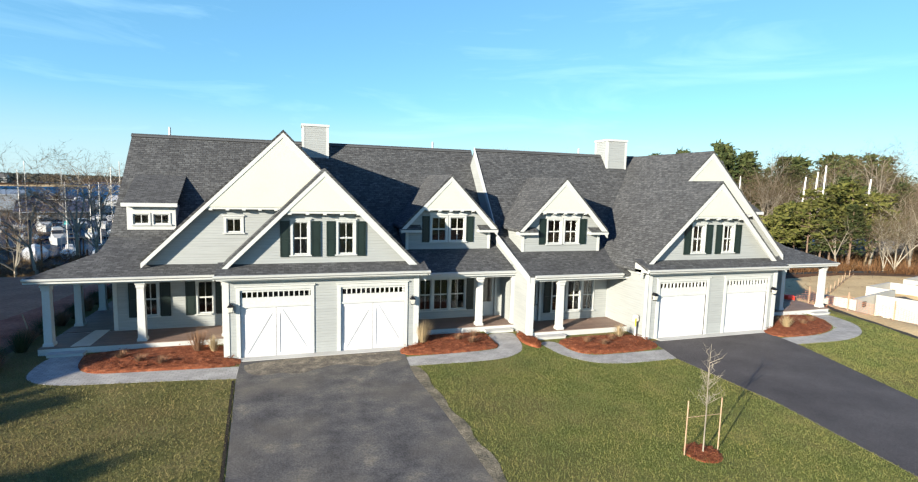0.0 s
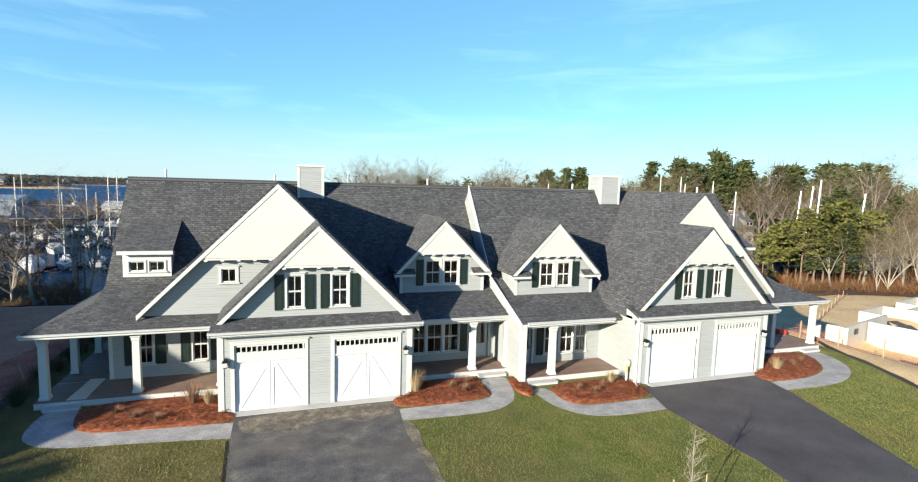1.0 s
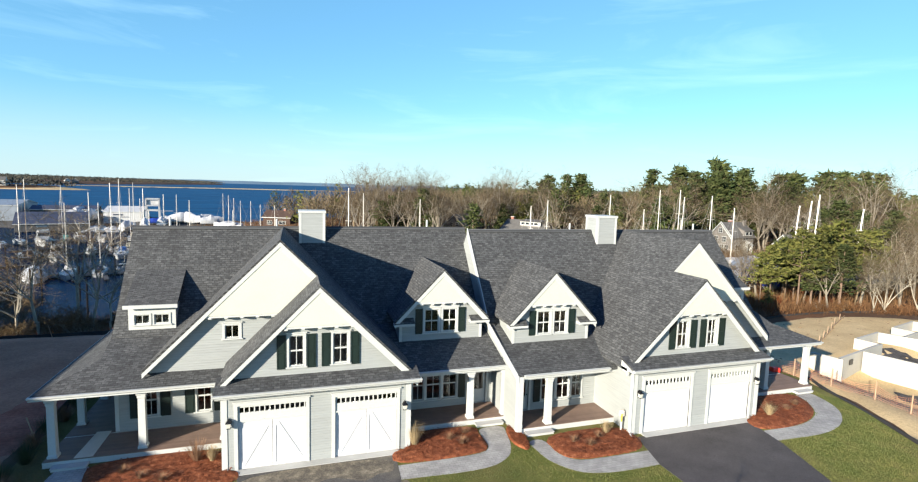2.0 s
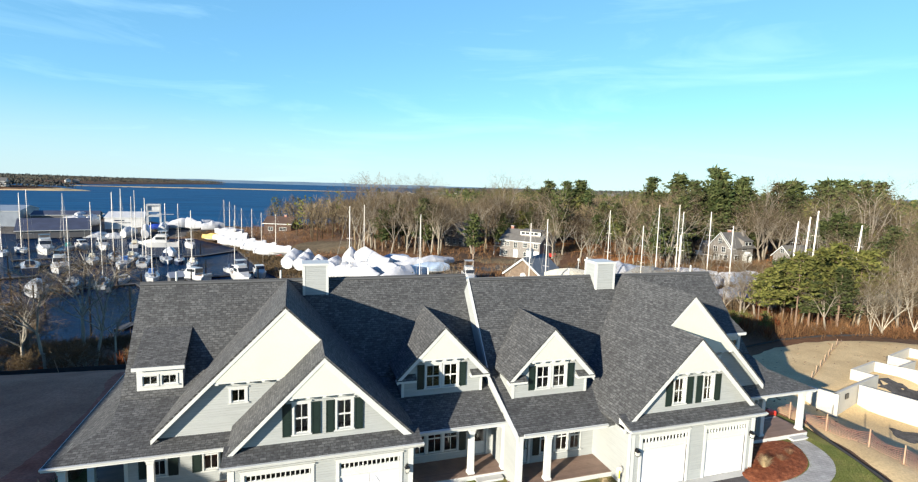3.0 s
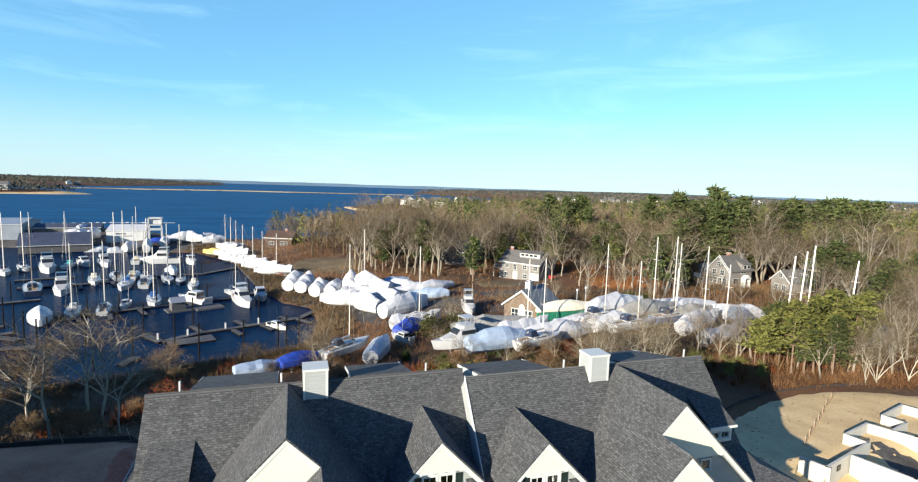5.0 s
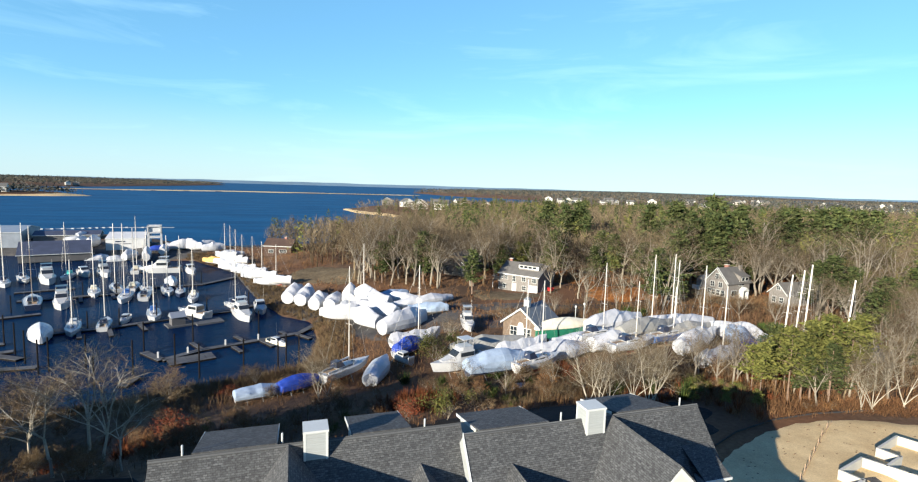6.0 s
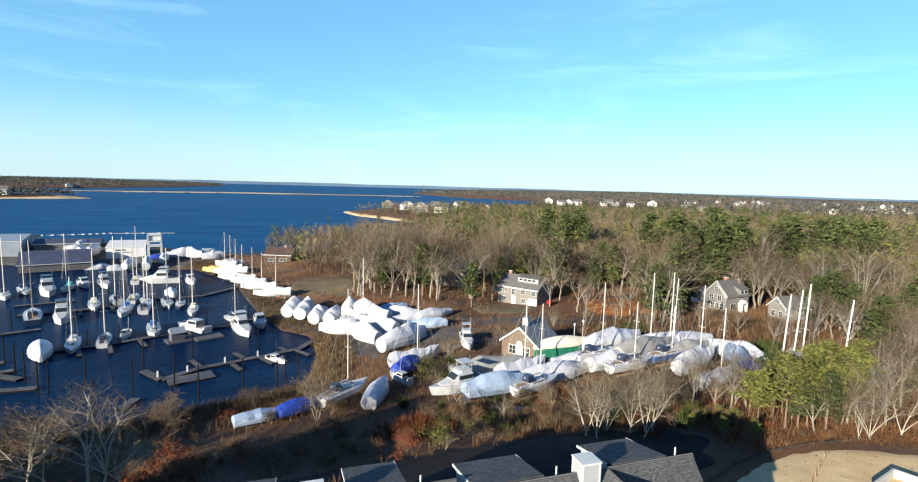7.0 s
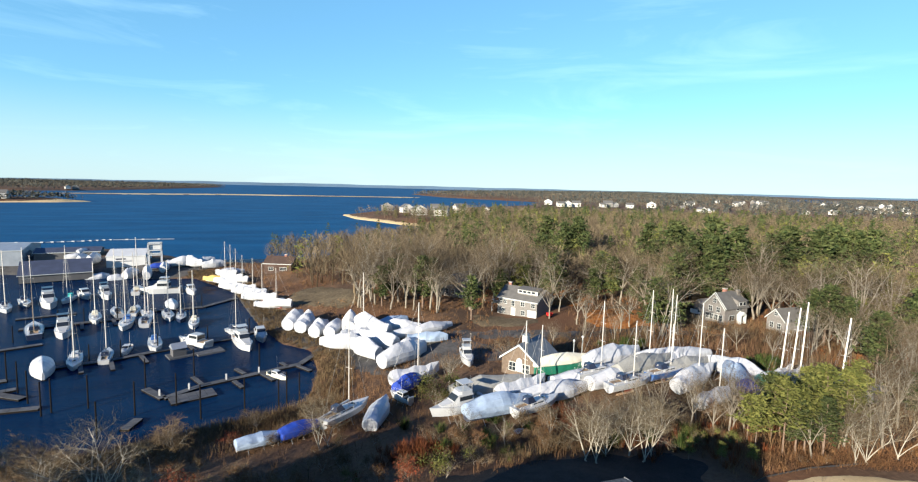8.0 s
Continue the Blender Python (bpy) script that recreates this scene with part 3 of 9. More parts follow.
# yard surfaces by the harbour
YARDGREY = ground_mat("dark_yard_gravel", [(0.35, (0.050, 0.048, 0.047)), (0.65, (0.095, 0.090, 0.084))], 0.25, 2.5, 0.04)
STRAW = ground_mat("dry_straw_grass", [(0.3, (0.065, 0.048, 0.028)), (0.5, (0.11, 0.084, 0.05)), (0.7, (0.16, 0.125, 0.075))], 0.12, 1.2, 0.08)
LITTER = ground_mat("orange_leaf_litter", [(0.3, (0.17, 0.060, 0.016)), (0.5, (0.34, 0.125, 0.028)), (0.7, (0.42, 0.18, 0.06))], 0.4, 3.0, 0.1)
draped("yard_surface", [(-30, 224), (-24, 196), (-8, 160), (1, 142), (9, 128), (14, 112), (20, 103), (32, 106), (42, 100), (60, 100), (60, 106), (42, 114), (36, 132), (20, 146), (4, 160), (-4, 178), (-14, 205), (-20, 226)], YARDGREY, "dark gravel of the boatyard", "gravel", cell=1.5, lift=0.12)
draped("yard_surface", [(-150, 268), (-110, 262), (-84, 252), (-62, 246), (-42, 252), (-36, 262), (-50, 280), (-88, 296), (-150, 300)], YARDGREY, "dark paved ground between the boat sheds", "gravel", cell=2.5, lift=0.15)
draped("road", [(34, 121), (48, 118), (66, 108), (84, 108), (104, 102), (106, 106), (86, 113), (68, 114), (58, 120), (46, 125), (36, 128)], YARDGREY, "grey gravel lane behind the yard", "road", cell=1.2, lift=0.12)
# near-black sheet: the houses' shadow painted onto the ground behind them
draped("house_shade_sheet", [(-9, 41.5), (14, 41.2), (30, 41), (36, 39.5), (43, 43), (50, 47), (52, 52), (46, 57), (30, 58.5), (10, 58), (-6, 54)], ground_mat("painted_house_shade", [(0.3, (0.010, 0.009, 0.009)), (0.7, (0.026, 0.022, 0.020))], 0.5, 4.0, 0.05), "near-black sheet painting the houses' shade on the ground behind them", "soil", cell=1.2, lift=0.12)
# dark grey sheet over the ground before the foundation wall
draped("dark_pit_ground", [(43.4, 28.7), (47.0, 29.5), (50.2, 18.2), (61.8, 21.2), (57.2, 30.6), (55.2, 33.6), (51.4, 32.4), (51.4, 30.8), (48.6, 29.6), (50.0, 24.5), (46.6, 20.2), (44.4, 24.6)], YARDGREY, "dark grey ground before the foundation wall", "gravel", cell=1.01, lift=0.14)
draped("clearing", [(-2, 192), (8, 200), (20, 188), (26, 176), (18, 162), (8, 170), (0, 180)], STRAW, "dry straw-coloured clearing by the wood", "grass", cell=1.5, lift=0.15)
draped("clearing", [(46, 132), (54, 124), (62, 122), (68, 128), (60, 132), (54, 140)], STRAW, "trodden dry grass before the house", "grass", cell=1.2, lift=0.15)
for _q in ([(78, 114), (88, 112), (104, 116), (104, 127), (92, 136), (80, 128)], [(122, 136), (134, 131), (150, 142), (144, 152), (128, 148)], [(76, 140), (90, 138), (100, 150), (94, 162), (80, 156)], [(86, 186), (98, 184), (104, 196), (92, 202)], [(100, 104), (106, 100), (110, 104), (104, 110)]):
    draped("leaf_bed", _q, LITTER, "bright orange fallen leaves under the trees", "leaves", cell=1.2, lift=0.18)
draped("marsh", [(850, 620), (1300, 740), (2300, 1400), (3300, 2100), (3500, 2900), (2600, 2300), (1500, 1300), (1000, 900)], STRAW, "pale straw-coloured marsh near the horizon", "marsh", cell=40, lift=0.5, smooth_edge=1)

# ---- blades of the lawn ----
rl = np.random.default_rng(2)
bxs, bys = rl.uniform(-10.2, 31, 260000), 24 - 17.5 * rl.random(260000) ** 0.8
keep = np.zeros(len(bxs), bool)
for nm, pts in OUTLINES:
    if nm == "lawn":
        keep |= poly_dist(pts, bxs, bys) > 0.05
for nm, pts in OUTLINES:
    if nm != "lawn":
        keep &= poly_dist(pts, bxs, bys) < (0.02 if nm != "bed" else 0.0)
for q in ((-9.4, -2, 23.9, 40), (-2.4, 5.6, 21.3, 40), (5.4, 11, 22.8, 40), (10.6, 16.3, 21.1, 40), (16, 24.3, 19.8, 40), (24, 31, 22.3, 40)):
    keep &= ~((bxs > q[0]) & (bxs < q[1]) & (bys > q[2]) & (bys < q[3]))
bxs, bys = bxs[keep], bys[keep]
m = len(bxs)
an, hh = rl.uniform(0, 6.2832, m), rl.uniform(0.03, 0.07, m)
b0 = np.column_stack((bxs, bys, np.zeros(m)))
o = np.column_stack((np.cos(an), np.sin(an), np.zeros(m))) * 0.009
tip = b0 + np.column_stack((rl.normal(0, 0.03, m), rl.normal(0, 0.03, m), hh))
blades = np.stack((b0 - o, b0 + o, tip), 1)


def grass_sheet(tris, name, stops, label):
    mat_, n, l, b = node_mat(name, 0.8)
    geo = n.new("ShaderNodeNewGeometry")
    c = ramp(n, l, geo.outputs["Random Per Island"], stops)
    c = mix(n, l, c, ramp(n, l, noise_node(n, l, geo.outputs["Position"], 0.45, 4.0), [(0.35, (0.8, 0.9, 0.78)), (0.65, (1.28, 1.12, 1.0))]), 0.9, "MULTIPLY")
    l.new(c, b.inputs["Base Color"])
    v = tris.reshape(-1, 3)
    me = bpy.data.meshes.new("grass")
    me.vertices.add(len(v))
    me.vertices.foreach_set("co", v.astype(np.float32).ravel())
    me.loops.add(len(v))
    me.loops.foreach_set("vertex_index", np.arange(len(v), dtype=np.int32))
    me.polygons.add(len(v) // 3)
    me.polygons.foreach_set("loop_start", np.arange(0, len(v), 3, dtype=np.int32))
    me.update()
    me.validate()
    me.materials.append(mat_)
    tagged(new("grass", me), label, "grass", kind="stuff")


grass_sheet(blades[bxs > -1.3], "grass_blade", [(0.0, (0.076, 0.098, 0.020)), (0.6, (0.124, 0.138, 0.034)), (1.0, (0.18, 0.168, 0.058))], "short winter grass, green with straw tips")
grass_sheet(blades[bxs <= -1.3], "straw_grass_blade", [(0.0, (0.072, 0.082, 0.020)), (0.5, (0.122, 0.120, 0.036)), (1.0, (0.21, 0.175, 0.072))], "short winter grass half gone to straw")


# ---- the pair of townhouses ----
RIDGE_Y, RIDGE_Z, KINK_Y, KINK_Z = 31.3, 9.25, 27.2, 4.4
WALL_T = 0.2


def bands(geo, y, left, right, z0, z1, holes, depth=WALL_T):
    """An upright wall between two edges that may slope, with rectangular openings through it; y is its outer face."""
    cuts = sorted({z0, z1, *(h for q in holes for h in q[2:] if z0 < h < z1)})
    for a, b in zip(cuts, cuts[1:]):
        mid = (a + b) / 2
        inside = sorted(q for q in holes if q[2] < mid < q[3])
        edges = [(left(a), left(b))] + [(x, x) for q in inside for x in q[:2]] + [(right(a), right(b))]
        for (p, q), (r, s) in zip(edges[::2], edges[1::2]):
            if r - p > 1e-4 or s - q > 1e-4:
                at = [(p, q)] + [(x, x) for x in sorted({x for h in holes for x in h[:2]}) if max(p, q) + 1e-4 < x < min(r, s) - 1e-4] + [(r, s)]
                for (c, d), (e, f) in zip(at, at[1:]):
                    geo.prism([(c, y, a), (e, y, a), (f, y, b), (d, y, b)], (0, depth, 0))


def sash_window(house, tf, x0, x1, z0, z1, y, cols=2, rows=2, casing=0.09, sill=True, head=True, name="window"):
    """A double-hung window in the opening x0..x1, z0..z1 of a wall whose outer face is y."""
    g = Geo(tf)
    c = casing
    g.box(x0 - c, x0, y - 0.035, y + 0.1, z0 - 0.02, z1 + c)
    g.box(x1, x1 + c, y - 0.035, y + 0.1, z0 - 0.02, z1 + c)
    g.box(x0, x1, y - 0.035, y + 0.1, z1, z1 + c)
    if head:
        g.box(x0 - c - 0.04, x1 + c + 0.04, y - 0.075, y, z1 + c, z1 + c + 0.05)
    win = part(name, g, TRIM, house)
    g = Geo(tf)
    s = 0.045
    for a, b, u, v in ((x0, x0 + s, z0, z1), (x1 - s, x1, z0, z1), (x0 + s, x1 - s, z0, z0 + s), (x0 + s, x1 - s, z1 - s, z1)):
        g.box(a, b, y + 0.02, y + 0.07, u, v)
    if rows == 2:
        m = (z0 + z1) / 2
        g.box(x0 + s, x1 - s, y + 0.012, y + 0.07, m - 0.03, m + 0.03)
    part("sash", g, TRIM, win)
    g = Geo(tf)
    for i in range(1, cols):
        x = x0 + (x1 - x0) * i / cols
        g.box(x - 0.014, x + 0.014, y + 0.028, y + 0.064, z0 + s, z1 - s)
    part("glazing_bar", g, TRIM, win)
    pane = part("pane", Geo(tf).box(x0 + s, x1 - s, y + 0.042, y + 0.05, z0 + s, z1 - s), GLASS, win)
    pane.visible_shadow = False
    if sill:
        part("sill", Geo(tf).box(x0 - c - 0.05, x1 + c + 0.05, y - 0.08, y + 0.1, z0 - 0.07, z0 - 0.02), TRIM, win)
    return win


def shutter(house, tf, x0, x1, z0, z1, y):
    g = Geo(tf)
    r = 0.05
    g.box(x0, x0 + r, y - 0.05, y - 0.004, z0, z1).box(x1 - r, x1, y - 0.05, y - 0.004, z0, z1)
    for a in (z0, (z0 + z1) / 2 - r / 2, z1 - r):
        g.box(x0 + r, x1 - r, y - 0.05, y - 0.004, a, a + r)
    g.box(x0 + r, x1 - r, y - 0.03, y - 0.004, z0 + r, z1 - r)
    sh = part("shutter", g, SHUTTER, house, "dark green panelled shutter")
    for a in (z0 + 0.1, (z0 + z1) / 2 + 0.07):
        g = Geo(tf)
        h = (z1 - z0) / 2 - 0.2
        g.prism([(x0 + r + 0.02, y - 0.032, a), (x1 - r - 0.02, y - 0.032, a), (x1 - r - 0.02, y - 0.032, a + h), (x0 + r + 0.02, y - 0.032, a + h)], (0, -0.01, 0))
        part("raised_panel", g, SHUTTER, sh)
    return sh


def slab(house, tf, pts, mat, name="roof_slope", thick=0.13, label=""):
    return part(name, Geo(tf).prism(pts, (0, 0, -thick)), mat, house, label)


def rake(house, tf, ax, az, bx, bz, y, w=0.26, t=0.05):
    """The white board under a gable's sloping edge."""
    d = Vector((bx - ax, 0, bz - az)).normalized()
    v = w / max(0.3, abs(d.x))
    if tf(bx, y, bz)[0] < tf(ax, y, az)[0]:
        v *= 0.66
    g = Geo(tf).prism([(ax, y, az), (bx, y, bz), (bx, y, bz - v), (ax, y, az - v)], (0, t, 0))
    part("rake_board", g, TRIM, house)
    # the soffit behind the board
    g = Geo(tf).prism([(ax, y + t, az - 0.02), (bx, y + t, bz - 0.02), (bx, y + t, bz - 0.07), (ax, y + t, az - 0.07)], (0, 0.3, 0))
    part("soffit", g, TRIM, house)


def band_with_brackets(house, tf, x0, x1, z, y, count):
    g = Geo(tf).box(x0 - 0.05, x1 + 0.05, y - 0.32, y - 0.002, z - 0.1, z - 0.002)
    band = part("gable_band", g, TRIM, house)
    for i in range(count):
        x = x0 + 0.12 + (x1 - x0 - 0.24) * i / (count - 1)
        g = Geo(tf).prism([(x - 0.07, y - 0.03, z - 0.1), (x - 0.07, y - 0.34, z - 0.1), (x - 0.07, y - 0.34, z - 0.15), (x - 0.07, y - 0.26, z - 0.18), (x - 0.07, y - 0.03, z - 0.19)], (0.14, 0, 0))
        part("bracket", g, TRIM, band)


def gutter(house, tf, x0, x1, y, z):
    g = Geo(tf).prism([(x0, y, z), (x0, y - 0.12, z), (x0, y - 0.10, z - 0.08), (x0, y - 0.04, z - 0.12), (x0, y, z - 0.12)], (x1 - x0, 0, 0))
    part("gutter", g, TRIM, house, "white eaves gutter")
    part("fascia", Geo(tf).box(x0, x1, y, y + 0.04, z - 0.2, z + 0.01), TRIM, house)


def column(house, tf, x, y, z0, z1):
    """A square tapered porch column with base and cap."""
    def sq(r, z):
        return [(x - r, y - r, z), (x + r, y - r, z), (x + r, y + r, z), (x - r, y + r, z)]
    c = part("porch_column", Geo(tf).loft([sq(0.145, z0 + 0.12), sq(0.13, z1 - 0.2)]), TRIM, house)
    part("base", Geo(tf).loft([sq(0.18, z0), sq(0.18, z0 + 0.1), sq(0.15, z0 + 0.14)]), TRIM, c)
    part("cap", Geo(tf).loft([sq(0.135, z1 - 0.24), sq(0.155, z1 - 0.2), sq(0.155, z1 - 0.1), sq(0.185, z1 - 0.07), sq(0.185, z1)]), TRIM, c)


def garage_door(house, tf, x0, x1, y):
    """A white overhead door with Z-braced leaves under a row of small panes."""
    top, head = 2.03, 2.74
    g = Geo(tf)
    g.box(x0 - 0.14, x0, y - 0.04, y + 0.2, -0.02, head).box(x1, x1 + 0.14, y - 0.04, y + 0.2, -0.02, head)
    g.box(x0 - 0.14, x1 + 0.14, y - 0.04, y + 0.2, head, head + 0.14)
    g.box(x0 - 0.18, x1 + 0.18, y - 0.09, y, head + 0.14, head + 0.19)
    door = part("garage_door", g, TRIM, house, "white overhead garage door with braces and a row of small panes")
    yd = y + 0.07
    mid = (x0 + x1) / 2
    for a, b in ((x0, mid - 0.008), (mid + 0.008, x1)):
        leaf = part("leaf", Geo(tf).box(a, b, yd, yd + 0.05, 0.0, top), DOORWHITE, door)
        s = 0.13
        for q in ((a, a + s, 0, top), (b - s, b, 0, top), (a + s, b - s, 0, s), (a + s, b - s, top - s, top)):
            part("rail", Geo(tf).box(q[0], q[1], yd - 0.022, yd, q[2], q[3]), DOORWHITE, leaf)
        inner, outer = (b - s, a + s) if a == x0 else (a + s, b - s)
        k = 0.11 if inner > outer else -0.11
        g = Geo(tf).prism([(outer, yd - 0.02, s), (outer + k, yd - 0.02, s), (inner, yd - 0.02, top - s - 0.12), (inner, yd - 0.02, top - s), (inner - k, yd - 0.02, top - s), (outer, yd - 0.02, s + 0.12)], (0, 0.02, 0))
        part("brace", g, DOORWHITE, leaf)
    # upper panel with its panes
    g = Geo(tf)
    n, p0, p1 = 13, 2.43, 2.65
    yt = y + 0.02
    g.box(x0, x1, yt, yt + 0.06, top, p0).box(x0, x1, yt, yt + 0.06, p1, head)
    pw = (x1 - x0 - 0.1) / n
    for i in range(n + 1):
        xc = x0 + 0.05 + pw * i
        g.box(max(x0, xc - 0.022), min(x1, xc + 0.022), yt, yt + 0.06, p0, p1)
    g.box(x0, x1, yt - 0.03, yt, top, top + 0.07)
    part("transom", g, TRIM, door)
    for i in range(n):
        xa = x0 + 0.05 + pw * i + 0.022
        part("pane", Geo(tf).box(xa, xa + pw - 0.044, yt + 0.03, yt + 0.036, p0, p1), GLASS, door).visible_shadow = False


def lantern(house, tf, x, y, z):
    g = Geo(tf).box(x - 0.06, x + 0.06, y - 0.03, y, z - 0.12, z + 0.12)
    g.box(x - 0.02, x + 0.02, y - 0.2, y - 0.03, z + 0.14, z + 0.17).box(x - 0.012, x + 0.012, y - 0.03, y, z + 0.1, z + 0.17)
    lan = part("wall_lantern", g, BLACK_METAL, house, "black metal carriage lantern")
    def sq(r, zz):
        return [(x - r, y - 0.16 - r, zz), (x + r, y - 0.16 - r, zz), (x + r, y - 0.16 + r, zz), (x - r, y - 0.16 + r, zz)]
    part("glass_body", Geo(tf).loft([sq(0.06, z - 0.16), sq(0.09, z + 0.04)]), LAMPGLASS, lan)
    part("cap", Geo(tf).loft([sq(0.12, z + 0.04), sq(0.10, z + 0.07), sq(0.03, z + 0.15)]), BLACK_METAL, lan)
    part("base", Geo(tf).loft([sq(0.075, z - 0.19), sq(0.065, z - 0.16)]), BLACK_METAL, lan)


def deck(house, tf, x0, x1, y0, y1, z, skirt=True):
    g = Geo(tf)
    g.box(x0, x1, y0, y1, z - 0.12, z - 0.03)
    d = part("porch_deck", g, TRIM, house, "brown boarded porch floor with white skirt")
    w = 0.14
    k = int((y1 - y0) / w)
    for i in range(k):
        a = y0 - 0.03 + i * w
        part("deck_board", Geo(tf).box(x0, x1, a, a + w - 0.008, z - 0.03, z), DECK, d)
    if skirt:
        part("skirt", Geo(tf).box(x0, x1, y0 - 0.02, y0 + 0.02, -0.05, z - 0.035), TRIM, house)
    return d


def step(house, tf, x0, x1, y0, y1, z):
    s = part("porch_step", Geo(tf).box(x0, x1, y0 + 0.03, y1, -0.02, z - 0.03), TRIM, house)
    part("tread", Geo(tf).box(x0 - 0.03, x1 + 0.03, y0, y1, z - 0.03, z), GREYSTEP, s)


def chimney(house, tf, x0, x1, y0, y1, top):
    g = Geo(tf).box(x0, x1, y0, y1, 7.6, top - 0.12)
    c = part("chimney", g, SIDING, house, "grey clapboard chimney with white corner boards")
    for a, b in ((x0, y0), (x1, y0), (x0, y1), (x1, y1)):
        sx, sy = (0.14 if a == x0 else -0.14), (0.14 if b == y0 else -0.14)
        o = 0.015
        xa, ya = (a - o if sx > 0 else a + o), (b - o if sy > 0 else b + o)
        part("corner_board", Geo(tf).box(min(xa, xa + sx), max(xa, xa + sx), min(ya, ya + sy), max(ya, ya + sy), 7.7, top - 0.14), TRIM, c)
    part("cap", Geo(tf).box(x0 - 0.05, x1 + 0.05, y0 - 0.05, y1 + 0.05, top - 0.13, top), TRIM, c)


def gable_dormer(house, tf, cx, band=5.88):
    """A gabled dormer with a pair of windows, shutters and eave returns."""
    y, base, az, ez, half, wall = 25.55, 3.7, 7.6, 4.95, 2.55, 2.25
    k = (az - ez) / half
    lft, rgt = (lambda z: cx - min(wall, (az - 0.1 - z) / k)), (lambda z: cx + min(wall, (az - 0.1 - z) / k))
    holes = [(cx - 0.92, cx - 0.16, 4.2, 5.42), (cx + 0.0 + 0.06, cx + 0.82, 4.2, 5.42)]
    zk = min(5.4, az - 0.1 - wall * k)
    g = Geo(tf)
    bands(g, y, lft, rgt, base, zk, holes)
    bands(g, y, lft, rgt, zk, band, holes)
    part("dormer_wall", g, SIDING, house)
    g = Geo(tf)
    bands(g, y - 0.315, lft, rgt, band, az - 0.12, [], 0.315)
    part("gable_panel", g, GABLE, house, "cream gable panel")
    for s in (-1, 1):
        a = cx + s * wall
        part("dormer_cheek", Geo(tf).box(min(a, a - s * 0.15), max(a, a - s * 0.15), y + 0.2, 29.0, base, ez + 0.15), SIDING, house)
        part("corner_board", Geo(tf).box(min(a + s * 0.015, a - s * 0.13), max(a + s * 0.015, a - s * 0.13), y - 0.02, y, base, ez - 0.1), TRIM, house)
        slab(house, tf, [(cx, y - 0.32, az), (cx + s * half, y - 0.32, ez), (cx + s * half, 28.2, ez), (cx, 30.2, az)], SHINGLE_Y, label="charcoal shingle dormer slope")
        rake(house, tf, cx, az - 0.13, cx + s * half, ez - 0.13, y - 0.338, 0.24)
        # eave return with its little roof
        b0, b1 = cx + s * (half + 0.03), cx + s * 1.52
        ret = part("eave_return", Geo(tf).box(min(b0, b1), max(b0, b1), y - 0.36, y - 0.003, ez - 0.28, ez - 0.14), TRIM, house)
        g = Geo(tf).prism([(min(b0, b1), y - 0.38, ez - 0.14), (max(b0, b1), y - 0.38, ez - 0.14), (max(b0, b1), y - 0.003, ez + 0.08), (min(b0, b1), y - 0.003, ez + 0.08)], (0, 0.0, -0.012))
        part("return_roof", g, SHINGLE_X, ret)
    for h in holes:
        sash_window(house, tf, *h[:2], *h[2:], y, head=False)
    part("window_head", Geo(tf).box(cx - 1.05, cx + 0.95, y - 0.06, y - 0.002, 5.52, 5.66), TRIM, house)
    shutter(house, tf, cx - 1.42, cx - 1.05, 4.15, 5.48, y)
    shutter(house, tf, cx + 0.94, cx + 1.31, 4.15, 5.48, y)
    band_with_brackets(house, tf, cx - 1.3, cx + 1.3, band, y, 5)


def side_dormer(house, tf):
    """The low dormer with a flat-looking roof above the side porch."""
    x0, x1, y = -6.9, -4.9, 27.4
    holes = [(-6.65, -6.0, 4.9, 5.36), (-5.82, -5.17, 4.9, 5.36)]
    g = Geo(tf)
    bands(g, y, lambda z: x0, lambda z: x1, 4.3, 5.75, holes)
    part("dormer_wall", g, TRIM, house)
    for a, b in ((x0, x0 + 0.15), (x1 - 0.15, x1)):
        part("dormer_cheek", Geo(tf).box(a, b, y + 0.2, 29, 4.3, 5.75), SIDING, house)
    slab(house, tf, [(x0 - 0.12, y - 0.25, 5.86), (x1 + 0.12, y - 0.25, 5.86), (x1 + 0.12, 29.6, 7.2), (x0 - 0.12, 29.6, 7.2)], SHINGLE_LOW, thick=0.1)
    part("dormer_fascia", Geo(tf).box(x0 - 0.14, x1 + 0.14, y - 0.31, y - 0.25, 5.71, 5.88), TRIM, house)
    part("dormer_soffit", Geo(tf).box(x0 - 0.12, x1 + 0.12, y - 0.25, y, 5.74, 5.77), TRIM, house)
    for h in holes:
        sash_window(house, tf, *h, y, 2, 1, 0.06, head=False)


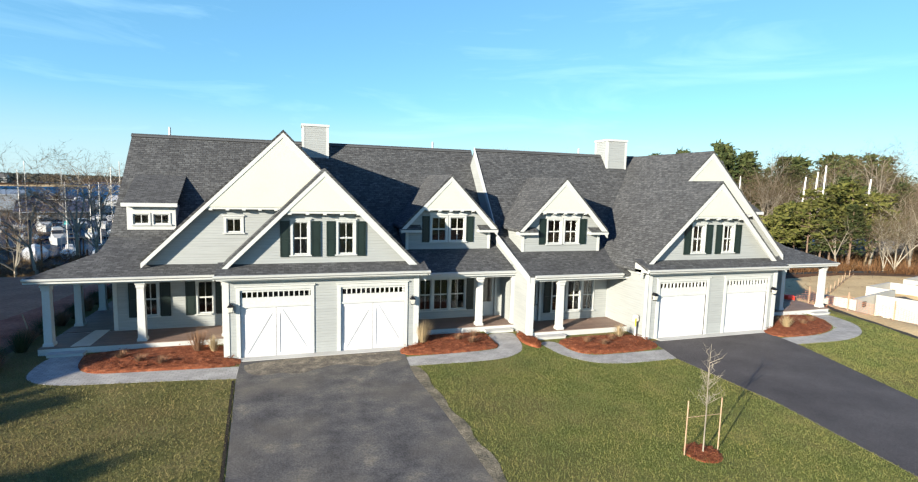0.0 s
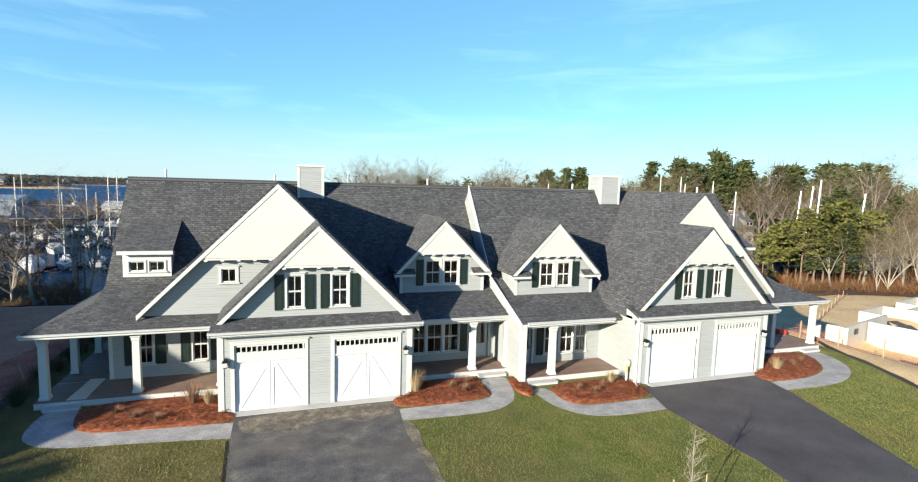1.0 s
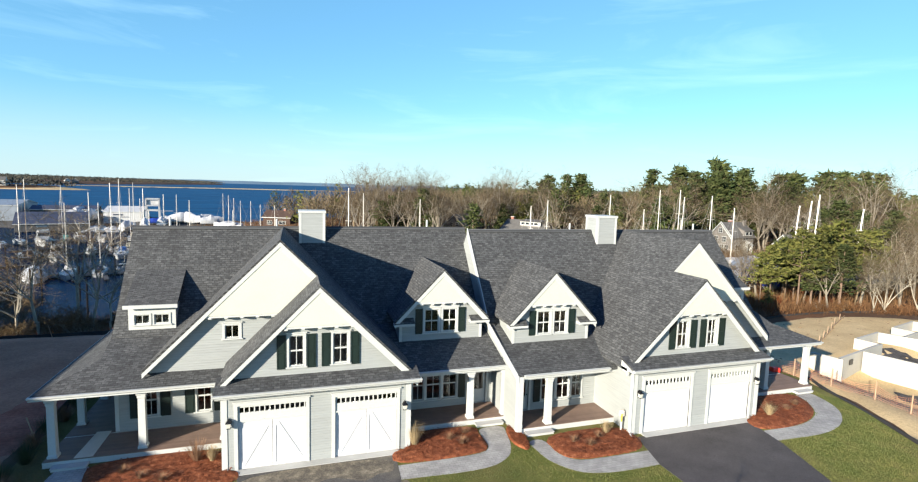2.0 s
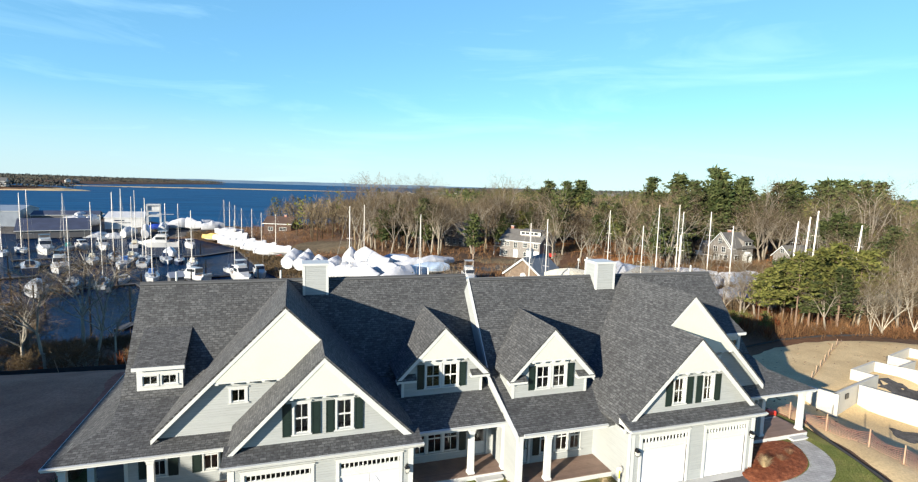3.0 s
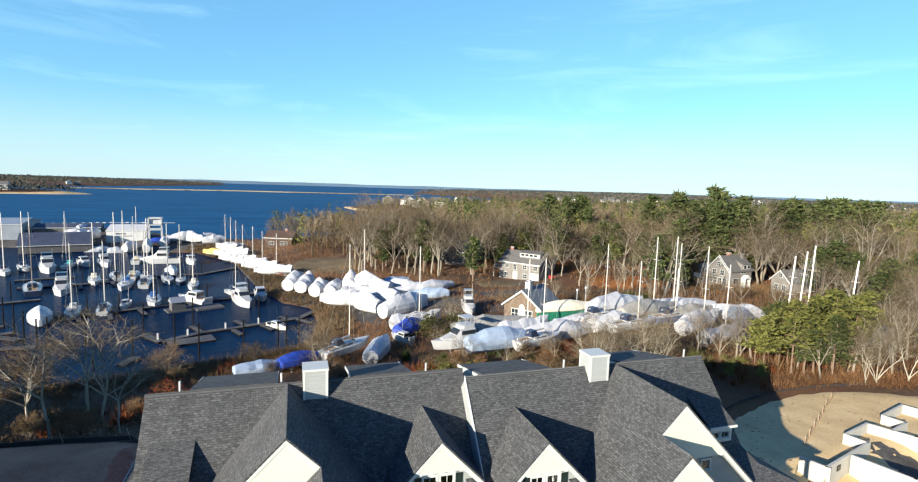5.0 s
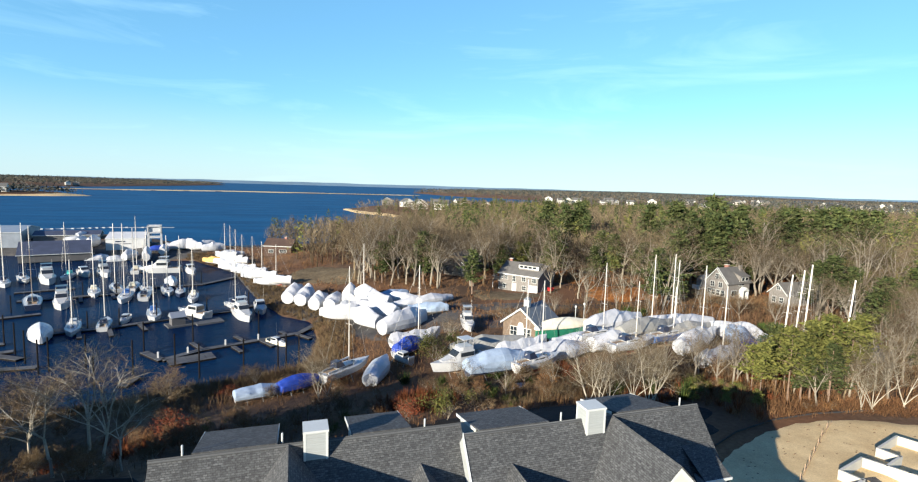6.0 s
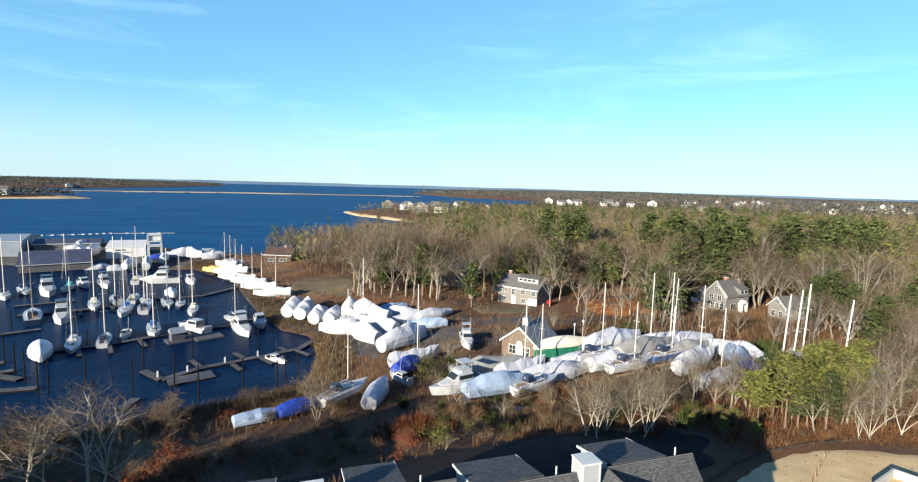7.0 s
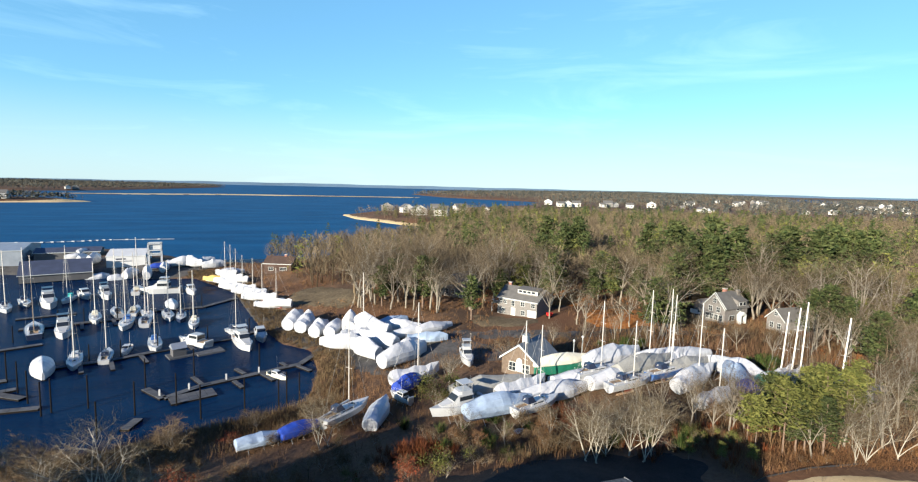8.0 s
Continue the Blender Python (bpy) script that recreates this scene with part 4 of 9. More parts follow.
def entry_porch(house, tf, col):
    wall_y, d0 = 25.1, 23.25
    holes = [(6.35, 6.95, 0.72, 2.3), (7.08, 7.85, 0.72, 2.3), (7.98, 8.75, 0.72, 2.3), (9.5, 10.4, 0.3, 2.42)]
    g = Geo(tf)
    bands(g, wall_y, lambda z: 5.5, lambda z: 11.0, 0.0, 3.2, holes)
    part("entry_wall", g, SIDING, house)
    for h in holes[:3]:
        sash_window(house, tf, *h, wall_y, 2, 2, 0.065, head=False)
    part("window_head", Geo(tf).box(6.2, 8.9, wall_y - 0.06, wall_y - 0.002, 2.37, 2.5), TRIM, house)
    shutter(house, tf, 8.83, 9.22, 0.68, 2.32, wall_y)
    # front door: green leaf with a tall light
    x0, x1 = holes[3][:2]
    fr = Geo(tf).box(x0 - 0.12, x0, wall_y - 0.03, wall_y + 0.15, 0.28, 2.42).box(x1, x1 + 0.12, wall_y - 0.03, wall_y + 0.15, 0.28, 2.42).box(x0 - 0.12, x1 + 0.12, wall_y - 0.03, wall_y + 0.15, 2.42, 2.58)
    door = part("front_door", fr, TRIM, house, "entry door with white casing and a tall glass light")
    part("leaf", Geo(tf).box(x0, x1, wall_y + 0.08, wall_y + 0.13, 0.3, 1.0).box(x0, x0 + 0.13, wall_y + 0.08, wall_y + 0.13, 1.0, 2.42).box(x1 - 0.13, x1, wall_y + 0.08, wall_y + 0.13, 1.0, 2.42)
         .box(x0 + 0.13, x1 - 0.13, wall_y + 0.08, wall_y + 0.13, 2.28, 2.42), TRIM, door)
    part("pane", Geo(tf).box(x0 + 0.13, x1 - 0.13, wall_y + 0.1, wall_y + 0.11, 1.0, 2.28), GLASS, door)
    part("handle", Geo(tf).tube((x0 + 0.07, wall_y + 0.02, 1.1), (x0 + 0.07, wall_y + 0.08, 1.1), 0.03, n=8), BLACK_METAL, door)
    deck(house, tf, 5.5, 10.98, d0, wall_y, 0.28)
    step(house, tf, 9.15, 10.55, d0 - 0.42, d0 - 0.02, 0.13)
    column(house, tf, col, d0 + 0.22, 0.28, 2.66)
    column(house, tf, 10.8, d0 + 0.22, 0.28, 2.66)
    part("porch_beam", Geo(tf).box(5.5, 10.98, d0 + 0.08, d0 + 0.36, 2.66, 2.86), TRIM, house)
    part("porch_ceiling", Geo(tf).box(5.5, 10.98, d0 + 0.36, wall_y, 2.82, 2.88), TRIM, house)
    slab(house, tf, [(5.5, d0 - 0.1, 2.97), (11.02, d0 - 0.1, 2.97), (11.02, KINK_Y + 0.1, KINK_Z - 0.02), (4.5, KINK_Y + 0.1, KINK_Z - 0.02)], SHINGLE_LOW, label="charcoal shingle entry roof")
    gutter(house, tf, 5.95, 10.72, d0 - 0.1, 2.97)


def side_porch(house, tf):
    d0, wall_y, wx = 23.92, 26.15, -7.2
    holes = [(-6.05, -5.5, 0.86, 2.36), (-3.86, -3.22, 0.86, 2.36)]
    g = Geo(tf)
    bands(g, wall_y, lambda z: wx, lambda z: -2.25, 0.0, 3.72, holes)
    part("porch_wall", g, SIDING, house)
    part("corner_board", Geo(tf).box(wx - 0.02, wx + 0.14, wall_y - 0.025, wall_y, 0.28, 3.0), TRIM, house)
    for h in holes:
        sash_window(house, tf, *h, wall_y)
    for a in (-6.62, -5.38, -4.36, -3.1):
        shutter(house, tf, a, a + 0.42, 0.82, 2.4, wall_y)
    # end wall under the main gable, and the long side porch
    g = Geo(tf).prism([(wx, wall_y + 0.2, 0), (wx, 36.5, 0), (wx, 36.5, 3.0), (wx, RIDGE_Y, RIDGE_Z - 0.2), (wx, KINK_Y, KINK_Z - 0.1), (wx, wall_y + 0.2, 3.7)], (0.2, 0, 0))
    part("end_wall", g, SIDING, house)
    deck(house, tf, -9.15, -2.27, d0, wall_y, 0.28)
    deck(house, tf, -9.15, wx, wall_y + 0.01, 36.5, 0.28, skirt=False)
    part("skirt", Geo(tf).box(-9.17, -9.13, d0, 36.5, -0.05, 0.24), TRIM, house)
    step(house, tf, -8.75, -7.55, d0 - 0.42, d0 - 0.02, 0.13)
    for x, y in ((-8.9, 24.3), (-5.66, 24.3), (-8.9, 27.35), (-8.9, 30.35), (-8.9, 33.4), (-8.9, 36.2)):
        column(house, tf, x, y, 0.28, 2.74)
    column(house, tf, -2.46, 24.3, 0.28, 2.74)
    part("porch_beam", Geo(tf).box(-9.05, -2.3, 24.15, 24.45, 2.74, 2.95), TRIM, house)
    part("porch_beam", Geo(tf).box(-9.05, -8.75, 24.45, 36.4, 2.74, 2.95), TRIM, house)
    part("porch_ceiling", Geo(tf).box(-9.0, -2.3, 24.45, wall_y, 2.9, 2.96), TRIM, house)
    part("porch_ceiling", Geo(tf).box(-8.75, wx, wall_y, 36.4, 2.9, 2.96), TRIM, house)
    e = 23.85
    slab(house, tf, [(-9.45, e, 3.06), (-2.28, e, 3.06), (-2.28, KINK_Y + 0.1, KINK_Z - 0.02), (-7.55, KINK_Y + 0.1, KINK_Z - 0.02), (-7.55, e + 1.9, 3.06 + 1.9 * 0.4)], SHINGLE_LOW, label="charcoal shingle porch roof")
    slab(house, tf, [(-9.45, e, 3.06), (-7.3, e + 2.15, 3.92), (-7.3, 36.6, 3.92), (-9.45, 36.6, 3.06)], SHINGLE_LOWSIDE, label="charcoal shingle side porch roof")
    gutter(house, tf, -9.5, -2.35, e, 3.05)
    part("gutter", Geo(tf).box(-9.5, -9.45, e - 0.06, 36.6, 2.95, 3.03), TRIM, house)


def garage_wing(house, tf):
    x0, x1, y = -2.25, 5.5, 21.8
    doors = [(-1.66, 1.0), (2.2, 4.88)]
    g = Geo(tf)
    bands(g, y, lambda z: x0, lambda z: x1, -0.1, 3.25, [(a, b, -0.1, 2.74) for a, b in doors])
    part("garage_wall", g, SIDING, house, "grey clapboard garage front")
    part("side_wall", Geo(tf).box(x0, x0 + 0.2, y + 0.2, 26.2, -0.1, 3.6), SIDING, house)
    part("side_wall", Geo(tf).box(x1 - 0.2, x1, y + 0.2, 25.3, -0.1, 3.5), SIDING, house)
    for a, b in ((x0 - 0.02, x0 + 0.2), (x1 - 0.2, x1 + 0.02)):
        part("corner_board", Geo(tf).box(a, b, y - 0.025, y - 0.001, -0.05, 3.2), TRIM, house)
    for a in (x0 - 0.025, x1):
        part("corner_board", Geo(tf).box(a, a + 0.025, y, y + 0.2, -0.05, 3.2), TRIM, house)
    part("frieze", Geo(tf).box(x0, x1, y - 0.03, y - 0.002, 3.05, 3.25), TRIM, house)
    for a, b in doors:
        garage_door(house, tf, a, b, y)
    lantern(house, tf, -1.98, y - 0.003, 2.1)
    lantern(house, tf, 5.22, y - 0.003, 2.1)
    part("garage_floor", Geo(tf).box(x0 + 0.2, x1 - 0.2, y, 28, -0.2, -0.02), SLAB, house)
    part("apron", Geo(tf).box(-1.75, 4.98, y - 0.45, y - 0.005, -0.15, 0.03), SLAB, house, "pale concrete garage apron")
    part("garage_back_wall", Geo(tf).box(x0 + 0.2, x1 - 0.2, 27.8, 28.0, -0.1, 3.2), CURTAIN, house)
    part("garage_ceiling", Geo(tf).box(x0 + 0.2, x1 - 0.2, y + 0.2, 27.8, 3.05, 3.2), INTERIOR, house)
    # pent roof strip over the doors
    e = y - 0.42
    slab(house, tf, [(-2.5, e, 3.43), (5.85, e, 3.43), (5.85, 22.5, 3.76), (-2.5, 22.5, 3.76)], SHINGLE_LOW, thick=0.1, label="narrow shingle pent roof")
    gutter(house, tf, -2.55, 5.9, e, 3.41)
    part("eave_soffit", Geo(tf).box(-2.5, 5.85, e, y, 3.2, 3.23), TRIM, house)
    for a in (-2.5, 5.8):
        part("eave_end", Geo(tf).prism([(a, e, 3.2), (a, 22.4, 3.2), (a, 22.4, 3.62), (a, e, 3.26)], (0.05, 0, 0)), TRIM, house)
    # small front gable
    ax, az, fy = 1.58, 7.6, 22.3
    lft, rgt = (lambda z: ax - (az - 0.16 - z)), (lambda z: ax + (az - 0.16 - z))
    wins = [(0.33, 0.93, 4.06, 5.4), (2.14, 2.78, 4.06, 5.4)]
    g = Geo(tf)
    bands(g, fy, lft, rgt, 3.5, 5.86, wins)
    part("gable_wall", g, SIDING, house)
    g = Geo(tf)
    bands(g, fy - 0.355, lft, rgt, 5.86, az - 0.14, [], 0.355)
    part("gable_panel", g, GABLE, house, "cream gable panel")
    for w in wins:
        sash_window(house, tf, *w, fy)
    for a in (-0.16, 1.06, 1.66, 2.91):
        shutter(house, tf, a, a + 0.37, 3.97, 5.44, fy)
    band_with_brackets(house, tf, 0.1, 3.06, 5.86, fy, 5)
    # its roof: the outer slope runs on up into the big gable behind
    f = fy - 0.36
    slab(house, tf, [(ax, f, az), (ax, 24.9, az), (-2.4, 24.9, az - 3.98), (-2.4, f, az - 3.98)], SHINGLE_Y, label="charcoal shingle gable slope")
    slab(house, tf, [(ax, f, az), (5.85, f, az - 4.27), (5.85, 27.5, az - 4.27), (ax, 31.2, az)], SHINGLE_Y, label="charcoal shingle gable slope")
    rake(house, tf, ax, az - 0.13, -2.4, az - 4.11, f - 0.018, 0.22)
    rake(house, tf, ax, az - 0.13, 5.85, az - 4.40, f - 0.018, 0.26)
    # big gable behind it
    bx, bz, by = -0.03, 9.26, 24.7
    lft, rgt = (lambda z: bx - (bz - 0.16 - z)), (lambda z: bx + (bz - 0.16 - z))
    hole = [(-2.42, -1.82, 4.76, 5.36)]
    g = Geo(tf)
    bands(g, by, lft, rgt, 3.2, 5.88, hole)
    part("gable_wall", g, SIDING, house)
    g = Geo(tf)
    bands(g, by - 0.355, lft, rgt, 5.88, bz - 0.14, [], 0.355)
    part("gable_panel", g, GABLE, house, "cream gable panel")
    sash_window(house, tf, *hole[0], by, 2, 1, 0.1, head=True)
    band_with_brackets(house, tf, -3.1, 0.4, 5.88, by, 6)
    f = by - 0.36
    slab(house, tf, [(bx, f, bz), (bx, 31.3, bz), (-5.65, 31.3, bz - 5.62), (-5.65, f, bz - 5.62)], SHINGLE_Y, label="charcoal shingle gable slope")
    slab(house, tf, [(bx, f, bz), (ax, f, az), (ax, 31.2, az), (bx, 31.3, bz)], SHINGLE_Y, label="charcoal shingle gable slope")
    rake(house, tf, bx, bz - 0.13, -5.65, bz - 5.75, f - 0.018, 0.22)
    rake(house, tf, bx, bz - 0.13, 3.0, bz - 3.16, f - 0.018, 0.26)


def rear(house, tf, sheds):
    part("rear_wall", Geo(tf).box(-7.0, 11.0, 36.3, 36.5, -0.5, 3.1), SIDING, house)
    slab(house, tf, [(-7.55, RIDGE_Y, RIDGE_Z), (11.02, RIDGE_Y, RIDGE_Z), (11.02, 36.8, 2.9), (-7.55, 36.8, 2.9)], SHINGLE_X, label="charcoal shingle rear slope")
    for a, b in sheds:
        slab(house, tf, [(a, RIDGE_Y + 0.3, RIDGE_Z - 0.02), (b, RIDGE_Y + 0.3, RIDGE_Z - 0.02), (b, 36.4, 8.2), (a, 36.4, 8.2)], SHINGLE_LOW, name="rear_dormer_roof")
        part("rear_dormer_wall", Geo(tf).box(a + 0.2, b - 0.2, 35.9, 36.1, 3.0, 8.15), SIDING, house)
        for c in (a + 0.2, b - 0.35):
            g = Geo(tf).prism([(c, 32.0, 8.6), (c, 35.9, 8.1), (c, 35.9, 3.4)], (0.15, 0, 0))
            part("rear_dormer_cheek", g, SIDING, house)
        for c in (a - 0.03, b):
            g = Geo(tf).prism([(c, 32.2, 9.0), (c, 36.45, 8.22), (c, 36.45, 8.0), (c, 32.2, 8.78)], (0.03, 0, 0))
            part("rake_board", g, TRIM, house)


def townhouse(label, tf, sheds, chim, vents, dormer=8.0, col=8.98):
    house = thing("townhouse", label, "house", group="pair of townhouses")
    slab(house, tf, [(-7.55, RIDGE_Y, RIDGE_Z), (11.02, RIDGE_Y, RIDGE_Z), (11.02, KINK_Y, KINK_Z), (-7.55, KINK_Y, KINK_Z)], SHINGLE_X, label="charcoal shingle main slope")
    part("ridge_cap", Geo(tf).prism([(-7.58, RIDGE_Y - 0.16, RIDGE_Z - 0.13), (-7.58, RIDGE_Y, RIDGE_Z + 0.05), (-7.58, RIDGE_Y + 0.16, RIDGE_Z - 0.13)], (18.6, 0, 0)), SHINGLE_Y, house)
    # white verge boards down the outer end
    part("verge_board", Geo(tf).prism([(-7.5, RIDGE_Y, RIDGE_Z - 0.15), (-7.5, KINK_Y, KINK_Z - 0.15), (-7.5, KINK_Y, KINK_Z - 0.36), (-7.5, RIDGE_Y, RIDGE_Z - 0.42)], (0.04, 0, 0)), TRIM, house)
    side_porch(house, tf)
    garage_wing(house, tf)
    entry_porch(house, tf, col)
    gable_dormer(house, tf, dormer)
    side_dormer(house, tf)
    rear(house, tf, sheds)
    chimney(house, tf, chim, chim + 1.42, 30.58, 31.95, 10.24)
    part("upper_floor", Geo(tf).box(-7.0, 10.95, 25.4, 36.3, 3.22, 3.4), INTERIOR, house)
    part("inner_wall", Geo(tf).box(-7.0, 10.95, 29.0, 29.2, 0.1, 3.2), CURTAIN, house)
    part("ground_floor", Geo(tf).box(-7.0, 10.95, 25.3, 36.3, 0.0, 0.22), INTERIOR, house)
    for x, y, h in vents:
        v = part("roof_vent", Geo(tf).tube((x, y, 8.6), (x, y, 9.25 + h), 0.06, n=8), TRIM, house)
        part("collar", Geo(tf).tube((x, y, 8.6), (x, y, 9.0), 0.1, n=8), BLACK_METAL, v)
    return house


def left_tf(x, y, z):
    return (x, y, z)


def right_tf(x, y, z):
    return (21.72 - x + 0.16 * min(1.0, max(0.0, (5.5 - x) / 4.0)), y - 1.53, z)


left_house = townhouse("grey clapboard townhouse with cream gables and double garage", left_tf, [(-5.4, -0.7), (3.85, 7.7)], 0.85, [(-5.9, 31.7, 0.5), (-0.4, 32.0, 0.4), (8.6, 31.6, 0.45)], 7.96, 8.95)
right_house = townhouse("grey clapboard townhouse standing a step forward, double garage", right_tf, [(-5.4, -0.7), (4.7, 9.8)], 1.0, [(-6.3, 31.7, 0.45), (3.7, 31.8, 0.4)], 8.1, 9.2)
# party wall: the flank of the forward house, with its white verge
g = Geo().prism([(10.72, 21.62, -0.1), (10.72, 34.9, -0.1), (10.72, 34.9, 3.0), (10.72, RIDGE_Y - 1.53, RIDGE_Z - 0.12), (10.72, KINK_Y - 1.53, KINK_Z - 0.12), (10.72, 21.62, 2.86)], (0.26, 0, 0))
party = part("party_wall", g, SIDING, right_house)
dy = 1.53
g = Geo().prism([(10.67, RIDGE_Y - dy, RIDGE_Z + 0.1), (10.67, KINK_Y - dy, KINK_Z + 0.1), (10.67, 21.58, 2.95), (10.67, 21.58, 2.65), (10.67, KINK_Y - dy, KINK_Z - 0.26), (10.67, RIDGE_Y - dy, RIDGE_Z - 0.36)], (0.05, 0, 0))
part("verge_board", g, TRIM, party)
part("corner_board", Geo().box(10.70, 10.98, 21.60, 21.62, 0.0, 2.9), TRIM, party)
part("corner_board", Geo().box(10.70, 10.72, 21.62, 21.82, 0.0, 2.9), TRIM, party)


part("floor_runner", Geo(left_tf).prism([(-8.1, 23.94, 0.284), (-7.42, 23.94, 0.284), (-7.40, 26.22, 0.284), (-7.98, 26.27, 0.284)], (0, 0, 0.012)), RUNNER, left_house, "pale protective board laid over the deck")

# ---- the building lots either side ----
FORM = plain("fresh_concrete_wall", (0.40, 0.385, 0.34), 0.85, 0.10, 0.35, 8.0, 0.006)
ORANGE = plain("orange_plastic_mesh", (0.50, 0.21, 0.12), 0.5, 0.1)
STAKE = plain("weathered_stake", (0.38, 0.26, 0.17), 0.85, 0.2, 3.0)
SILT = plain("black_silt_cloth", (0.02, 0.02, 0.022), 0.8, 0.2)
RED = plain("red_plastic", (0.7, 0.05, 0.03), 0.45, 0.1)
PALEWOOD = plain("pale_new_wood", (0.40, 0.31, 0.20), 0.75, 0.15, 3.0)

foundation = thing("foundation", "pale poured concrete foundation walls of an unbuilt house", "foundation")


def run_wall(parent, pts, top, bottom, t=0.25):
    for (ax, ay), (bx, by) in zip(pts, pts[1:]):
        d = Vector((bx - ax, by - ay, 0)).normalized()
        nx, ny = -d.y * t, d.x * t
        ex, ey = d.x * t, d.y * t
        part("concrete_wall", Geo().prism([(ax, ay, bottom), (bx + ex, by + ey, bottom), (bx + ex + nx, by + ey + ny, bottom), (ax + nx, ay + ny, bottom)], (0, 0, top - bottom)), FORM, parent)


for line in ([(42.3, 31.0), (43.0, 29.0), (51.4, 31.2), (51.0, 33.0), (55.5, 34.1), (57.0, 30.9), (61.6, 21.6)], [(47.2, 30.0), (48.35, 25.9), (50.6, 18.6)],
             [(56.3, 32.3), (59.9, 33.2), (59.5, 35.1), (64.5, 36.4), (65.2, 34.6), (70.2, 24.0)], [(50.6, 18.6), (61.6, 21.6), (70.2, 24.0)]):
    run_wall(foundation, line, -1.2, -4.3, 0.22)
part("vent", Geo().prism([(44.7, 29.40, -2.0), (45.3, 29.56, -2.0), (45.3, 29.56, -1.55), (44.7, 29.40, -1.55)], (0.02, -0.06, 0)), BLACK_METAL, foundation)

fence = thing("safety_fence", "sagging orange plastic mesh fence on wooden stakes", "fence", (32.2, 24, -0.2))
fence.location = (0, 0, 0)
FENCE = [(32.0, 27.0), (32.3, 24.6), (33.0, 22.6), (33.6, 20.4), (33.4, 18.4), (34.0, 16.0), (35.2, 13.0), (36.5, 9.0)]
mesh_g = Geo()
for (ax, ay), (bx, by) in zip(FENCE, FENCE[1:]):
    za, zb = height(ax, ay), height(bx, by)
    part("stake", Geo().box(ax - 0.025, ax + 0.025, ay - 0.025, ay + 0.025, za - 0.1, za + 1.25), STAKE, fence)
    n = 14
    for k in range(8):
        h = 0.12 + k * 0.13
        for i in range(4):
            f0, f1 = i / 4, (i + 1) / 4
            sag = lambda f: -0.25 * math.sin(math.pi * f)
            p = lambda f: (ax + (bx - ax) * f, ay + (by - ay) * f, za + (zb - za) * f + h + sag(f) * h)
            a, b = p(f0), p(f1)
            mesh_g.add([a, b, (b[0], b[1], b[2] + 0.013), (a[0], a[1], a[2] + 0.013)], [(0, 1, 2, 3)])
    for i in range(n):
        f = (i + 0.5) / n
        x, y, z = ax + (bx - ax) * f, ay + (by - ay) * f, za + (zb - za) * f
        top = 1.03 - 0.25 * math.sin(math.pi * f)
        mesh_g.add([(x - 0.006, y, z + 0.1), (x + 0.006, y, z + 0.1), (x + 0.006, y, z + top), (x - 0.006, y, z + top)], [(0, 1, 2, 3)])
part("mesh_net", mesh_g, ORANGE, fence, "orange plastic netting", recalc=False)

silt = thing("silt_fence", "brown silt fence on leaning wooden stakes across sand", "fence")
# low black strip following the line where lawn meets sand
edge_strip = thing("silt_fence", "low black strip between lawn and sand", "fence")
EDGE = [(33.4, 25.0), (32.7, 23.7), (31.95, 22.2), (31.2, 20.0), (30.5, 17.9), (29.7, 15.9), (27.2, 12.4), (24.8, 9.0), (21.5, 4.6)]
for (ax, ay), (bx, by) in zip(EDGE, EDGE[1:]):
    za, zb = height(ax, ay), height(bx, by)
    part("cloth", Geo().prism([(ax, ay, za - 0.1), (bx, by, zb - 0.1), (bx, by, zb + 0.2), ((ax + bx) / 2 + 0.04, (ay + by) / 2, (za + zb) / 2 + 0.16), (ax, ay, za + 0.2)], (0.06, -0.03, 0)), SILT, edge_strip)
SILT_LINE = [(46.6, 33.8), (48.6, 34.9), (50.8, 36.1), (53, 37.3), (55.2, 38.5), (57.6, 39.9), (60.2, 41.2), (63, 42.6)]
for (ax, ay), (bx, by) in zip(SILT_LINE, SILT_LINE[1:]):
    za, zb = height(ax, ay), height(bx, by)
    part("stake", Geo().tube((ax, ay, za - 0.1), (ax + 0.12, ay + 0.05, za + 1.0), 0.03, n=4), STAKE, silt)
    part("cloth", Geo().prism([(ax, ay, za), (bx, by, zb), (bx, by, zb + 0.35), ((ax + bx) / 2, (ay + by) / 2, (za + zb) / 2 + 0.22), (ax, ay, za + 0.45)], (0.01, -0.01, 0)), STAKE, silt)
barrier = thing("silt_fence", "low black silt cloth along the edge of the sand lot", "fence")
EDGE = [(36, 37.2), (42, 40.8), (49, 43.6), (56, 44.9), (63, 44.9), (74, 43.4), (90, 41.4)]
for (ax, ay), (bx, by) in zip(EDGE, EDGE[1:]):
    za, zb = height(ax, ay), height(bx, by)
    part("cloth", Geo().prism([(ax, ay, za - 0.1), (bx, by, zb - 0.1), (bx, by, zb + 0.22), (ax, ay, za + 0.22)], (0.02, 0.03, 0)), SILT, barrier)
barrier = thing("silt_fence", "low black silt cloth beside the dirt lot", "fence")
EDGE = [(-10.6, 27), (-10.7, 36), (-11.0, 44.6), (-13.0, 48.2), (-18.7, 50.4), (-26, 51.2)]
